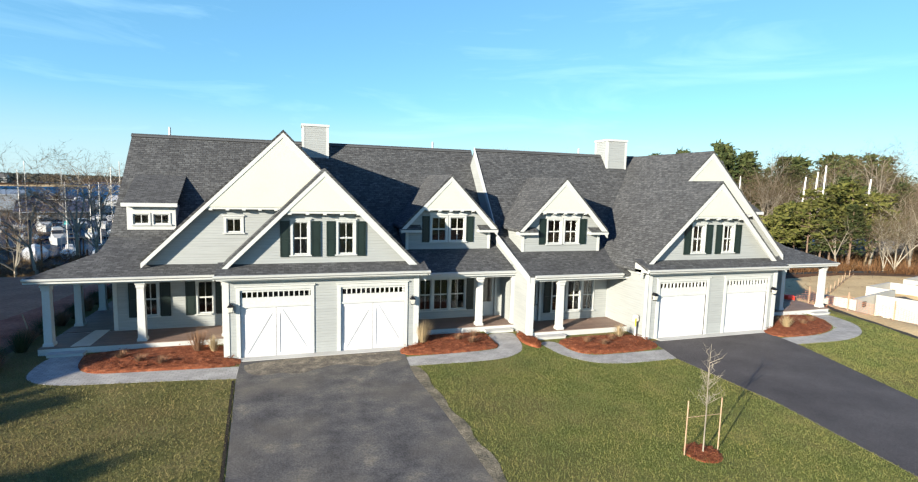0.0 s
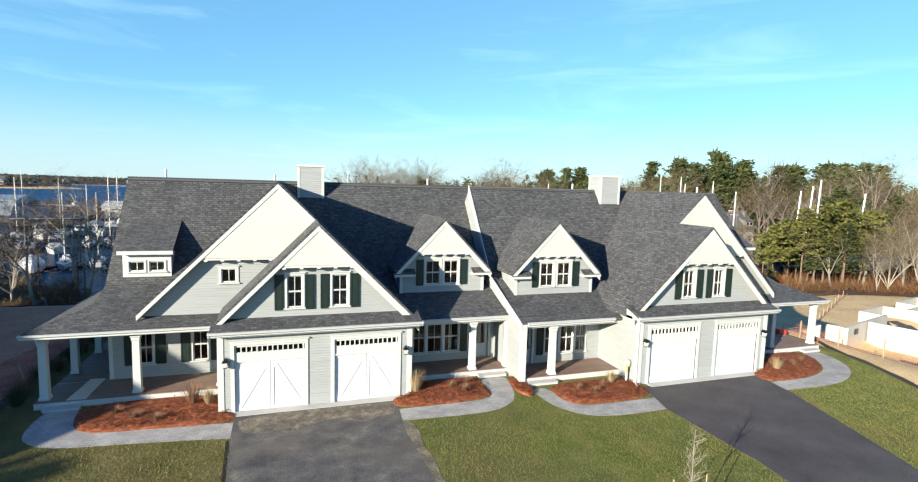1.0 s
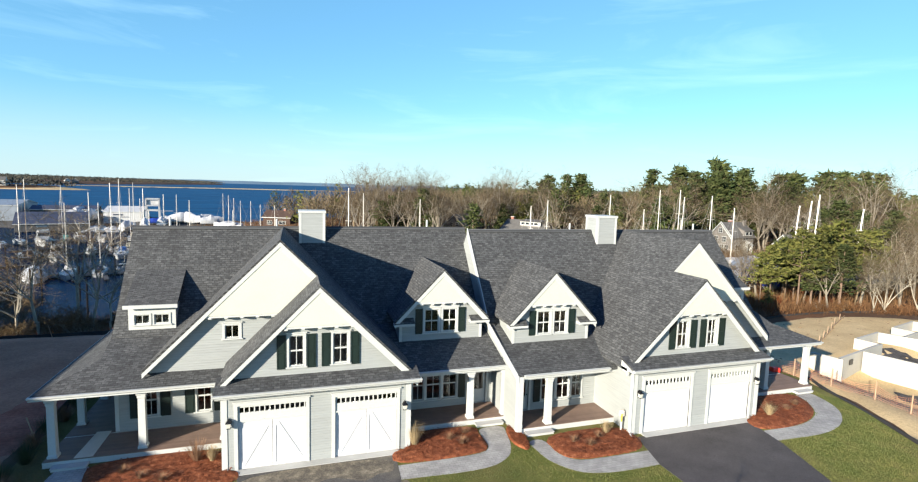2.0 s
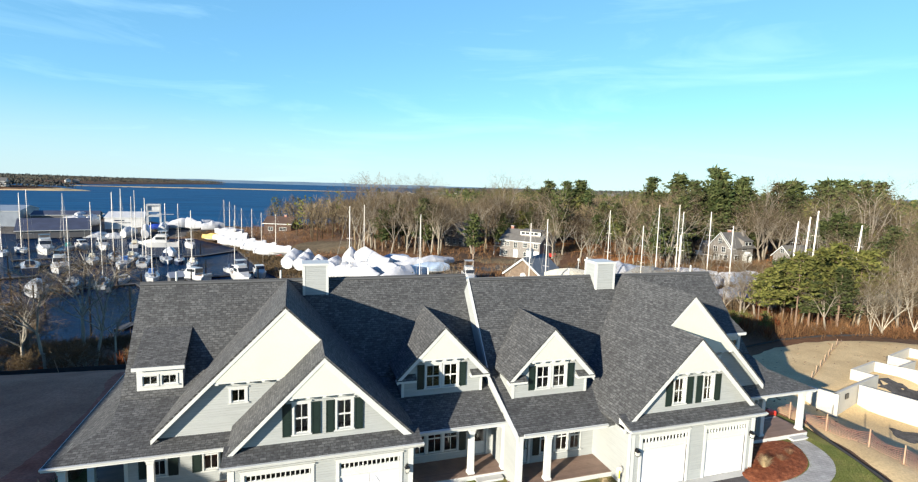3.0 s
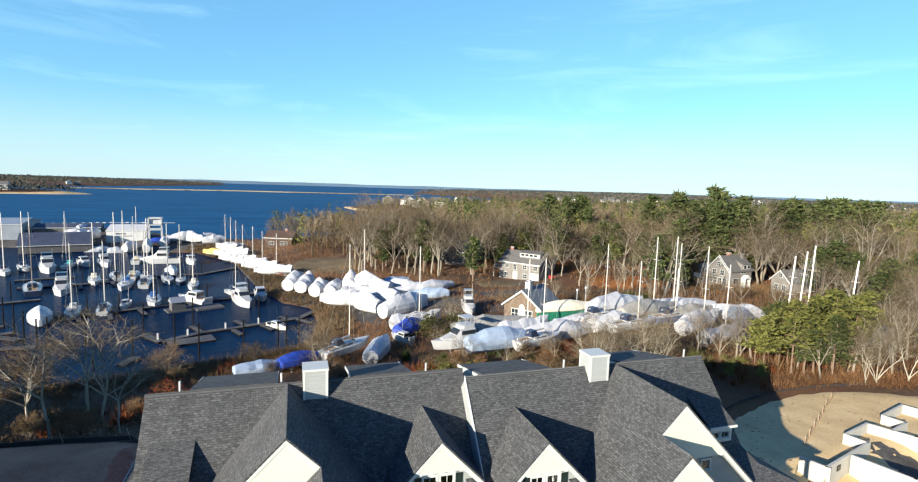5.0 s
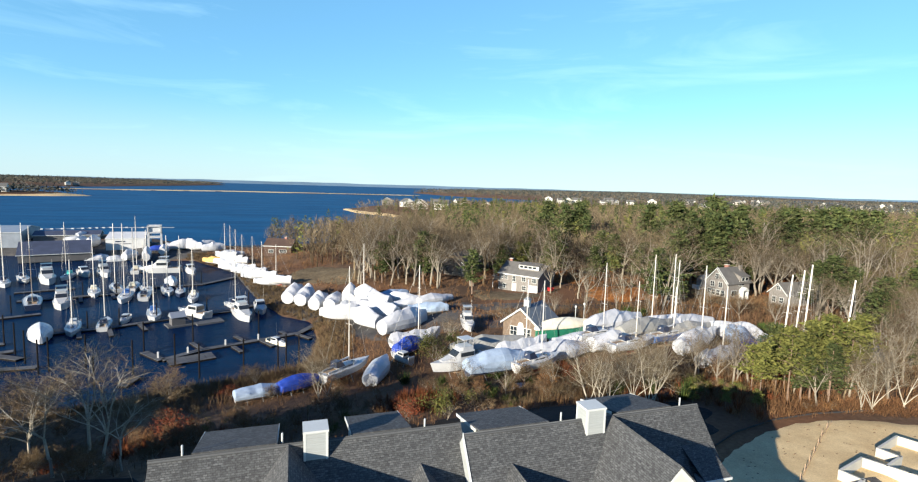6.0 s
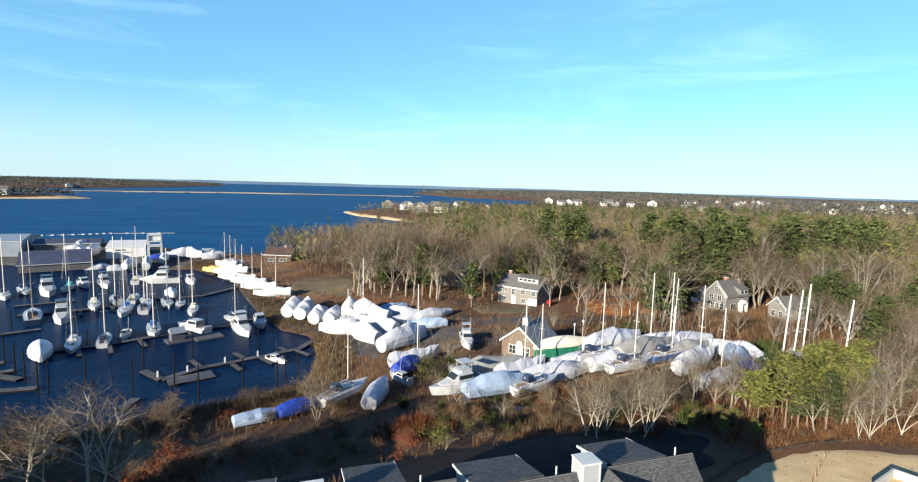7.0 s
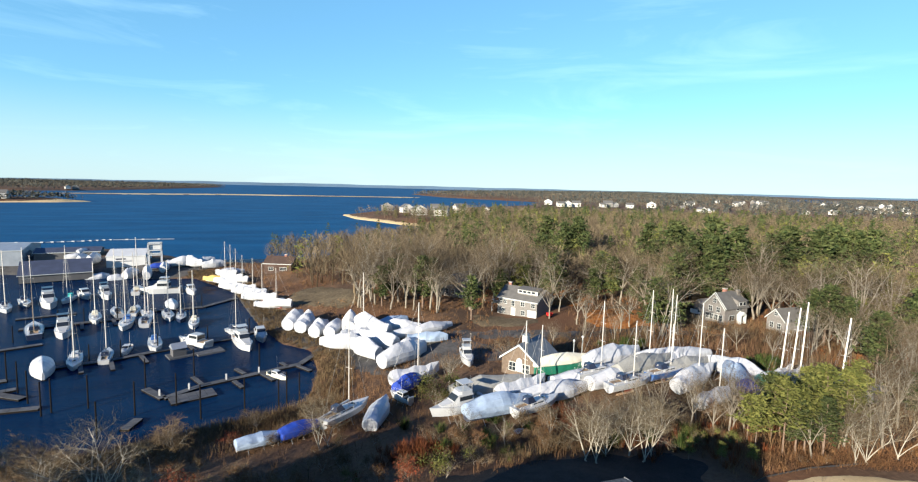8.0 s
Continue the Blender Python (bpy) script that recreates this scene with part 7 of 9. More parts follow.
def gabled(name, x, y, turn, w, d, eave, ridge, wall, roof, label, category="building", over=0.4, windows=(), doors=(), chim=None, z=None, along="y"):
    """A gabled building: front width w along local x, depth d along local y; the front is at y = 0. The ridge runs along y or x."""
    e = thing(name, label, category)
    t = 0.25
    if along == "y":
        gf = [(-w / 2, 0, -0.6), (w / 2, 0, -0.6), (w / 2, 0, eave), (0, 0, ridge - 0.15), (-w / 2, 0, eave)]
        part("wall", Geo().prism(gf, (0, t, 0)), wall, e)
        part("wall", Geo().prism([(p[0], d, p[2]) for p in gf], (0, -t, 0)), wall, e)
        part("wall", Geo().box(-w / 2, -w / 2 + t, t, d - t, -0.6, eave), wall, e)
        part("wall", Geo().box(w / 2 - t, w / 2, t, d - t, -0.6, eave), wall, e)
        k = (ridge - eave) / (w / 2)
        for s in (-1, 1):
            part("roof", Geo().prism([(0, -over, ridge), (0, d + over, ridge), (s * (w / 2 + over), d + over, eave - k * over), (s * (w / 2 + over), -over, eave - k * over)], (0, 0, 0.18)), roof, e)
            part("rake_board", Geo().prism([(0, -over - 0.04, ridge + 0.1), (s * (w / 2 + over), -over - 0.04, eave - k * over + 0.1), (s * (w / 2 + over), -over - 0.04, eave - k * over - 0.2), (0, -over - 0.04, ridge - 0.2)], (0, 0.04, 0)), TRIM, e)
    else:
        part("wall", Geo().box(-w / 2, w / 2, 0, t, -0.6, eave), wall, e)
        part("wall", Geo().box(-w / 2, w / 2, d - t, d, -0.6, eave), wall, e)
        for s in (-1, 1):
            a = s * w / 2
            part("wall", Geo().prism([(a, t, -0.6), (a, d - t, -0.6), (a, d - t, eave), (a, d / 2, ridge - 0.15), (a, t, eave)], (-s * t, 0, 0)), wall, e)
            part("rake_board", Geo().prism([(a + s * over, -over, eave - 0.2), (a + s * over, d / 2, ridge + 0.1), (a + s * over, d + over, eave - 0.2), (a + s * over, d + over, eave - 0.45), (a + s * over, d / 2, ridge - 0.2), (a + s * over, -over, eave - 0.45)], (s * 0.04, 0, 0)), TRIM, e)
        k = (ridge - eave) / (d / 2)
        part("roof", Geo().prism([(-w / 2 - over, -over, eave - k * over), (w / 2 + over, -over, eave - k * over), (w / 2 + over, d / 2, ridge), (-w / 2 - over, d / 2, ridge)], (0, 0, 0.18)), roof, e)
        part("roof", Geo().prism([(-w / 2 - over, d + over, eave - k * over), (w / 2 + over, d + over, eave - k * over), (w / 2 + over, d / 2, ridge), (-w / 2 - over, d / 2, ridge)], (0, 0, 0.18)), roof, e)
        part("fascia", Geo().box(-w / 2 - over, w / 2 + over, -over - 0.05, -over, eave - k * over - 0.1, eave - k * over + 0.15), TRIM, e)
    for q in windows:
        a, b, u, v = q[:4]
        side = q[4] if len(q) > 4 else "f"
        if side == "f":
            fr, pn, br = Geo().box(a - 0.1, b + 0.1, -0.05, -0.003, u - 0.1, v + 0.1), Geo().box(a, b, -0.07, -0.052, u, v), Geo().box((a + b) / 2 - 0.03, (a + b) / 2 + 0.03, -0.09, -0.072, u, v).box(a, b, -0.088, -0.072, (u + v) / 2 - 0.03, (u + v) / 2 + 0.03)
        else:
            s = 1 if side == "r" else -1
            f = s * w / 2
            bx = lambda y0, y1, x0, x1, z0, z1: Geo().box(min(f + s * x0, f + s * x1), max(f + s * x0, f + s * x1), y0, y1, z0, z1)
            fr, pn, br = bx(a - 0.1, b + 0.1, 0.003, 0.05, u - 0.1, v + 0.1), bx(a, b, 0.052, 0.07, u, v), bx((a + b) / 2 - 0.03, (a + b) / 2 + 0.03, 0.072, 0.09, u, v)
        wdw = part("window", fr, TRIM, e)
        part("pane", pn, TINT, wdw)
        part("glazing_bar", br, TRIM, wdw)
    for a, b, v in doors:
        dr = part("door", Geo().box(a - 0.12, b + 0.12, -0.05, -0.003, 0, v + 0.12), TRIM, e)
        part("leaf", Geo().box(a, b, -0.08, -0.052, 0, v), DOORWHITE, dr)
    if chim:
        cx, cy, ch = chim
        c = part("chimney", Geo().box(cx - 0.5, cx + 0.5, cy - 0.4, cy + 0.4, eave, ch), plain("red_brick_chimney", (0.26, 0.12, 0.09), 0.9, 0.2, 3.0), e)
        part("cap", Geo().box(cx - 0.56, cx + 0.56, cy - 0.46, cy + 0.46, ch, ch + 0.12), CONCRETE, c)
    return put_boat(e, x, y, height(x, y) if z is None else z, turn)


CEDAR = plain("weathered_cedar_shingle", (0.16, 0.15, 0.14), 0.9, 0.2, 2.0, 9.0, 0.01)
BROWNSHINGLE = plain("brown_cedar_shingle", (0.13, 0.095, 0.068), 0.9, 0.2, 2.0, 9.0, 0.01)
OLDROOF = plain("grey_asphalt_roof", (0.10, 0.097, 0.092), 0.9, 0.15, 1.0, 10.0, 0.01)
DARKROOF = plain("slate_blue_roof", (0.115, 0.135, 0.155), 0.8, 0.15, 1.0, 10.0, 0.01)
BROWNHOUSE = plain("dark_brown_wall", (0.06, 0.035, 0.025), 0.9, 0.2, 1.0)

# yard office with arched window and cupola
office = gabled("yard_shed", 43.6, 91.0, -54, 6.8, 7.2, 3.0, 5.6, BROWNSHINGLE, DARKROOF, "brown shingled boatyard shed with white arched window", "shed", 0.35,
                windows=((-1.9, -0.7, 0.9, 2.3), (0.7, 1.9, 0.9, 2.3)))
part("arched_window", Geo().prism([(-0.55, -0.06, 0.9), (0.55, -0.06, 0.9), (0.55, -0.06, 2.7), (0.39, -0.06, 3.09), (0, -0.06, 3.25), (-0.39, -0.06, 3.09), (-0.55, -0.06, 2.7)], (0, 0.057, 0)), TRIM, office, "white arched louvre")
office.scale = (1.2, 1.2, 1.2)
cup = part("cupola", Geo().box(-0.45, 0.45, 1.6, 2.5, 5.5, 6.8), TRIM, office)
part("roof", Geo().loft([[(-0.6, 1.45, 6.8), (0.6, 1.45, 6.8), (0.6, 2.65, 6.8), (-0.6, 2.65, 6.8)], [(-0.05, 2.0, 7.3), (0.05, 2.0, 7.3), (0.05, 2.1, 7.3), (-0.05, 2.1, 7.3)]]), DARKROOF, cup)

# houses in the wood
hm = gabled("house", 62.8, 134.4, -54, 12.9, 9.5, 5.0, 7.8, CEDAR, OLDROOF, "grey shingled two-storey house with shed dormer and white garage door", "house", 0.4,
            windows=((-5.9, -5.2, 3.2, 4.4), (-4.4, -3.6, 3.2, 4.4), (-1.9, -0.9, 2.8, 4.4), (1.2, 2.4, 3.2, 4.4), (4.6, 5.8, 3.2, 4.4), (1.4, 2.6, 0.6, 1.8), (-5.2, -4.2, 0.5, 1.8)), doors=((-1.9, -0.7, 2.2), (3.6, 6.2, 2.2)), along="x", chim=(-5.6, 5.6, 8.6))
sd = part("shed_dormer", Geo().box(-0.8, 5.6, 1.8, 4.6, 5.3, 7.6), CEDAR, hm)
part("fascia", Geo().box(-0.9, 5.7, 1.7, 1.8, 6.6, 7.7), TRIM, sd)
part("roof", Geo().prism([(-1.0, 1.5, 7.65), (5.8, 1.5, 7.65), (5.8, 5.0, 8.1), (-1.0, 5.0, 8.1)], (0, 0, 0.15)), OLDROOF, sd)
for a in (-0.5, 0.9, 2.3, 3.7):
    part("window", Geo().box(a, a + 1.1, 1.66, 1.7, 6.85, 7.45), TINT, sd)
dk = part("balcony", Geo().box(-9.2, -6.8, 0.5, 3.5, 2.5, 2.7), PALEWOOD, hm)
part("rail", Geo().box(-9.2, -9.1, 0.5, 3.5, 3.4, 3.5).box(-9.2, -6.8, 0.5, 0.6, 3.4, 3.5), TRIM, dk)
for a in (-9.1, -6.9):
    part("post", Geo().box(a - 0.08, a + 0.08, 0.6, 0.76, -0.8, 2.5), TRIM, dk)
hr = gabled("house", 113.5, 112.0, -82, 6.6, 9.5, 4.7, 8.4, CEDAR, OLDROOF, "grey shingled gabled house with white windows among trees", "house", 0.4,
            windows=((-2.6, -1.6, 0.9, 2.4), (-1.3, -0.3, 0.9, 2.4), (0.2, 1.2, 0.9, 2.4), (1.6, 2.6, 0.9, 2.4), (-1.8, -0.7, 3.2, 4.6), (0.7, 1.8, 3.2, 4.6), (-0.5, 0.5, 5.7, 6.9), (2, 4, 1.0, 2.4, "r"), (6, 8, 1.0, 2.4, "r"), (5, 7, 3.8, 5, "r")), chim=(-1.6, 6.0, 8.9))
wing = part("front_wing", Geo().prism([(-5.6, -1.2, 0), (-3.6, -1.2, 0), (-3.6, -1.2, 4.6), (-4.6, -1.2, 5.8), (-5.6, -1.2, 4.6)], (0, 5, 0)), CEDAR, hr)
part("window", Geo().box(-5.1, -4.1, -1.26, -1.2, 1.0, 2.6), TINT, wing)
part("chimney", Geo().box(0.3, 1.1, 8.2, 9.0, 7.0, 9.0), CEDAR, hr)
part("rake_board", Geo().prism([(-3.75, -0.14, 4.35), (-3.75, -0.14, 4.65), (0, -0.14, 8.75), (3.75, -0.14, 4.65), (3.75, -0.14, 4.35), (0, -0.14, 8.4)], (0, 0.1, 0)), TRIM, hr, "white rake board")
sdr = part("shed_dormer", Geo().prism([(1.5, 5.2, 4.8), (3.5, 5.2, 4.8), (3.5, 5.2, 6.3), (1.5, 5.2, 7.1)], (0, 3.6, 0)), CEDAR, hr)
part("roof", Geo().prism([(1.2, 5.0, 7.22), (3.8, 5.0, 6.2), (3.8, 5.0, 6.36), (1.2, 5.0, 7.38)], (0, 4.0, 0)), OLDROOF, sdr)
for a in (5.6, 7.1):
    wn_ = part("window", Geo().box(3.5, 3.56, a, a + 1.2, 5.0, 6.1), TRIM, sdr)
    part("pane", Geo().box(3.56, 3.58, a + 0.12, a + 1.08, 5.12, 5.98), TINT, wn_)
pt = part("portico", Geo().box(3.3, 4.7, 5.2, 5.36, 0, 2.4).box(3.3, 4.7, 7.24, 7.4, 0, 2.4), TRIM, hr, "small white portico")
part("roof", Geo().prism([(3.2, 5.0, 2.4), (3.2, 6.3, 3.4), (3.2, 7.6, 2.4)], (1.6, 0, 0)), TRIM, pt)
part("porch", Geo().box(-5.8, -3.4, -2.6, -1.3, 1.8, 2.1).box(-5.8, -3.4, -2.6, -2.5, 2.1, 3.0), TRIM, hr, "white porch rail")
gabled("house", 123.5, 101.0, -90, 5.4, 9, 3.6, 6.2, CEDAR, OLDROOF, "grey shingled cottage among trees", "house", 0.4, windows=((-1.6, -0.6, 1.0, 2.4), (0.6, 1.6, 1.0, 2.4), (-0.5, 0.5, 4.4, 5.4)), along="y")
gabled("house", 51.8, 162.5, -52, 8.5, 10, 4.2, 7.8, CEDAR, OLDROOF, "grey gabled house half hidden by bare trees", "house", 0.4, windows=((-3, -2, 1, 2.6), (-0.5, 0.5, 1, 2.6), (2, 3, 1, 2.6), (-1.6, -0.7, 4, 5.2), (0.7, 1.6, 4, 5.2)))
gabled("house", -6.3, 234.5, -22, 12, 9, 4.2, 6.8, BROWNHOUSE, BROWNHOUSE, "dark brown house by the water", "house", 0.5, windows=((-4, -2, 1, 2.4), (1, 4, 1.2, 2.4)), along="x", chim=(2, 4.5, 7.6))

# marina halls
hall = gabled("boat_hall", -74.2, 272.5, 5, 15.5, 20, 5.2, 7.4, WHITEWALL, WHITEWALL, "white boat hall with rounded low roof", "building", 0.2, windows=(), along="x")
part("sign_bars", Geo().box(-4, 0, -0.06, -0.01, 3.6, 4.2).box(-4, 2.5, -0.06, -0.01, 2.7, 3.0), HULLNAVY, hall)
gabled("boat_shed", -129, 283, 8, 20, 30, 7.0, 9.0, ROOFGREY, ROOFGREY, "large pale grey metal boat shed", "building", 0.3, along="x")
gabled("boat_shed", -93.5, 250.5, 18, 24, 26, 2.6, 6.6, SHEDGREY, ROOFBLUE, "low boat shed with blue-grey roof", "building", 0.5, along="x", z=-10.4)
gabled("boat_shed", -104, 292, 10, 26, 14, 3.0, 4.6, SHEDGREY, ROOFBLUE, "long dark boat shed by the water", "building", 0.4, along="x")
lift = thing("travel_lift", "white steel boat lift tower by the slip", "boat lift")
for a in (-2.6, 2.6):
    for b in (-3, 3):
        part("leg", Geo().box(a - 0.3, a + 0.3, b - 0.3, b + 0.3, 0, 11), HULLWHITE, lift)
for q in (5.4, 7.6, 10.6):
    part("beam", Geo().box(-2.9, 2.9, -3.3, -2.7, q, q + 0.5), HULLWHITE, lift)
    part("beam", Geo().box(-2.9, 2.9, 2.7, 3.3, q, q + 0.5), HULLWHITE, lift)
part("cab", Geo().box(-2.4, 2.4, -2.6, 2.6, 8.2, 10.5), WHITEWALL, lift)
put_boat(lift, -61, 268, height(-61, 268), 10)
brk = thing("breakwater", "long line of floating breakwater pontoons", "breakwater")
BL = [(-210, 398), (-156, 399), (-135, 405), (-121, 412), (-81.7, 414)]
for (ax, ay), (bx, by) in zip(BL, BL[1:]):
    part("boom", Geo().tube((ax, ay, WATER_Z + 0.15), (bx, by, WATER_Z + 0.15), 0.4, n=6), ROOFGREY, brk)
    for k in range(4):
        f = k / 4
        part("pontoon", Geo().box(ax + (bx - ax) * f - 0.9, ax + (bx - ax) * f + 0.9, ay + (by - ay) * f - 0.6, ay + (by - ay) * f + 0.6, WATER_Z, WATER_Z + 0.7), HULLWHITE, brk)
for x, y in ((60.5, 95.0), (57.2, 93.0)):
    lp = thing("yard_lamp", "thin white yard lamp post", "lamp post", (x, y, height(x, y)), "yard lamps")
    part("post", Geo().tube((0, 0, 0), (0, 0, 5.2), 0.07, n=6), TRIM, lp)
    part("globe", Geo().loft([[(math.cos(k * 1.05) * r, math.sin(k * 1.05) * r, q) for k in range(6)] for r, q in ((0.1, 5.1), (0.25, 5.3), (0.25, 5.5), (0.08, 5.7))]), TRIM, lp)

bin_ = thing("red_cart", "small bright red cart by the garage door", "cart", (70.6, 129.0, height(70.6, 129.0)))
part("tub", Geo().loft([[(-0.8 * k, -0.5 * k, q), (0.8 * k, -0.5 * k, q), (0.8 * k, 0.5 * k, q), (-0.8 * k, 0.5 * k, q)] for k, q in ((0.8, 0.4), (1.0, 1.4))]), plain("red_plastic", (0.55, 0.02, 0.02), 0.5, 0.1), bin_)
for a in (-0.5, 0.5):
    part("wheel", Geo().tube((a, -0.55, 0.25), (a, 0.55, 0.25), 0.25, n=8), PILE, bin_)

# houses out of view, placed so that their shade falls on the dirt lot
gabled("shade_house", -57, 44, 0, 15, 20, 4.0, 6.4, SIDING, SHINGLE_Y, "unseen grey clapboard house placed to shade the lot and bank", "house", 0.5, z=-0.1)
gabled("shade_house", -37.5, 6.0, 0, 15, 37, 6.8, 12.5, SIDING, SHINGLE_Y, "unseen grey clapboard house placed to shade the dirt lot and porch", "house", 0.5, windows=((-3, -2, 1, 2.6), (2, 3, 1, 2.6), (10, 11, 1, 2.6, "r"), (16, 17, 1, 2.6, "r")), z=-0.1)

# far houses across the wood and on the point
FARWHITE = plain("white_far_house", (0.50, 0.48, 0.44), 0.7, 0.06, 0.2)
rngf = random.Random(11)
FAR = [(126, 713), (143, 652), (148, 604), (191, 695), (168, 587), (214, 640), (232, 600), (470, 836), (486, 840), (506, 843), (502, 948), (552, 824), (568, 832), (584, 830), (587, 792), (640, 800), (688, 771), (636, 656), (646, 660), (622, 652), (770, 595),
       (816, 581), (894, 802), (1073, 677), (1139, 706), (1133, 671), (1464, 977), (1415, 914), (1191, 1199), (1142, 1070), (1245, 1095), (1453, 1077),
       (1243, 1154), (1302, 1167), (1364, 1182), (1495, 1099), (1561, 1112), (1311, 864), (1654, 1027), (1300, 771), (1420, 880), (1560, 980), (820, 900), (900, 980), (1000, 940), (-445, 1000), (-482, 1050), (-640, 1800), (-618, 1815)]
for x, y in FAR:
    w = rngf.uniform(10, 16) * (1.25 if x < 250 else 0.8 if y < 800 else 1.1)
    gabled("house", x, y, rngf.uniform(-60, 20), w, w * 0.8, w * 0.42, w * 0.7, FARWHITE if rngf.random() < 0.75 else CEDAR, OLDROOF, "distant white house among trees near the shore", "house", 0.5,
           windows=((-w * 0.35, -w * 0.2, 1.2, 3.2), (w * 0.1, w * 0.3, 1.2, 3.2)), along=rngf.choice(("x", "y")), z=max(height(x, y), -10) + (2.0 if y > 720 else 0))


# ---- trees and brush ----
def bark_mat(name, lo, hi):
    m, n, l, b = node_mat(name, 0.9)
    b.inputs["Specular IOR Level"].default_value = 0.15
    g = n.new("ShaderNodeNewGeometry")
    c = ramp(n, l, g.outputs["Random Per Island"], [(0.0, lo), (1.0, hi)])
    c = mix(n, l, c, ramp(n, l, noise_node(n, l, g.outputs["Position"], 0.06, 3.0), [(0.35, (0.55, 0.54, 0.50)), (0.65, (1.15, 1.1, 1.0))]), 0.9, "MULTIPLY")
    l.new(c, b.inputs["Base Color"])
    return m


WOODBARK = bark_mat("bare_wood_grey_brown", (0.058, 0.044, 0.030), (0.185, 0.146, 0.098))
GREYBARK = plain("pale_grey_bark", (0.19, 0.165, 0.13), 0.85, 0.25, 1.2, 8.0, 0.008)
WHITEBARK = plain("white_birch_bark", (0.30, 0.27, 0.215), 0.85, 0.25, 1.5, 8.0, 0.008)
NEEDLE = bark_mat("pine_needles", (0.026, 0.045, 0.016), (0.088, 0.104, 0.040))
NEEDLE_LIGHT = bark_mat("olive_pine_needles", (0.062, 0.078, 0.020), (0.165, 0.168, 0.050))
BIRCHTWIG = bark_mat("pale_birch_twigs", (0.105, 0.085, 0.058), (0.25, 0.21, 0.15))
TWIGBROWN = bark_mat("brown_bank_twigs", (0.080, 0.056, 0.034), (0.20, 0.145, 0.090))
BRUSHTAN = bark_mat("tan_dry_brush", (0.074, 0.052, 0.030), (0.165, 0.120, 0.070))
# distance haze is mixed into the colours of HAZYWOOD and FARWOOD
HAZYWOOD = bark_mat("hazed_far_wood", (0.046, 0.055, 0.056), (0.088, 0.096, 0.094))
# lighter copy of WOODBARK, for sunlit crowns farther off
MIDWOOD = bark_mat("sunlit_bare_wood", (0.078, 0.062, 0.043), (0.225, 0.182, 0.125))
FARWOOD = bark_mat("hazed_far_twigs", (0.090, 0.078, 0.060), (0.20, 0.175, 0.135))
BRUSH = bark_mat("dead_brush", (0.075, 0.043, 0.024), (0.215, 0.122, 0.062))
REDLEAF = bark_mat("rusty_dead_leaves", (0.080, 0.024, 0.012), (0.17, 0.060, 0.024))
PINEBARK = plain("pine_bark", (0.16, 0.11, 0.08), 0.9, 0.25, 2.0)


def pine_meshes(seed, h, light=False, tufts=46):
    """Trunk with whorled boughs, each carrying ragged tufts of needles."""
    rng = random.Random(seed)
    t, c = Geo(), Geo()
    lean = rng.uniform(-0.4, 0.4)
    k = 0.62 if light else 1.0
    t.tube((0, 0, -0.4), (lean * 0.5, 0, h * 0.55), 0.02 * h * k, 0.013 * h * k, 6).tube((lean * 0.5, 0, h * 0.55), (lean, 0, h * 0.97), 0.013 * h * k, 0.003 * h, 5)
    levels = 12
    start = 0.42 if light else 0.3
    for i in range(levels):
        f = start + (0.98 - start) * i / (levels - 1)
        reach = h * ((0.29 * (1 - f) ** 0.6 + 0.05) if light else (0.30 * (1 - f) ** 0.6 + 0.045)) * rng.uniform(0.65, 1.3)
        for k in range(5 if i < 9 else 4):
            if rng.random() < (0.4 if light else 0.15):
                continue
            a = 6.2832 * (k / 5 + rng.uniform(-0.1, 0.1)) + i
            zb = h * (f + rng.uniform(-0.03, 0.03))
            r = reach * rng.uniform(0.6, 1.15)
            b = Vector((lean * f, 0, zb))
            e = b + Vector((math.cos(a) * r, math.sin(a) * r, r * rng.uniform(0.05, 0.4)))
            t.tube(b, e, 0.035, 0.012, 3)
            for _ in range(tufts):
                q = rng.uniform(0.25, 1.05)
                p = b.lerp(e, q) + Vector((rng.gauss(0, 0.26) * (0.5 + q), rng.gauss(0, 0.26) * (0.5 + q), rng.gauss(0.06, 0.14))) * h * 0.12
                s = h * rng.uniform(0.024, 0.05)
                d = Vector((rng.gauss(0, 1), rng.gauss(0, 1), rng.gauss(0.25, 0.4))).normalized()
                o = d.orthogonal().normalized()
                o.rotate(Euler((rng.uniform(0, 3), rng.uniform(0, 3), 0)))
                c.add([tuple(p - o * s * 0.45), tuple(p + o * s * 0.45), tuple(p + d * s * 1.6)], [(0, 1, 2)])
    return mesh_of("trunk", t, PINEBARK, False), mesh_of("crown", c, NEEDLE_LIGHT if light else NEEDLE, False)


BIRCHES = [crown_tree_meshes(60 + i, 10.4, WHITEBARK, BIRCHTWIG, 3 + i % 3, 0.06, (9, 7, 6), 0.125, 0.55, 0.07, 0.24, 0.011) for i in range(3)]
BANKTREES = [crown_tree_meshes(160 + i, 11.5, WHITEBARK, (TWIGBROWN, BIRCHTWIG)[i % 2], 4 + i, (0.40, 0.46, 0.36)[i], (8, 8, 7), 0.15, 1.05, 0.03, 0.34, 0.012) for i in range(3)]
GREYTREES = [crown_tree_meshes(70 + i, 13.0, WOODBARK if i == 1 else GREYBARK, WOODBARK, 5 + i % 3, (0.26, 0.34, 0.2, 0.3, 0.4)[i], (7, 7, 7), 0.22, 0.62 + 0.14 * (i % 3), 0.05) for i in range(5)]
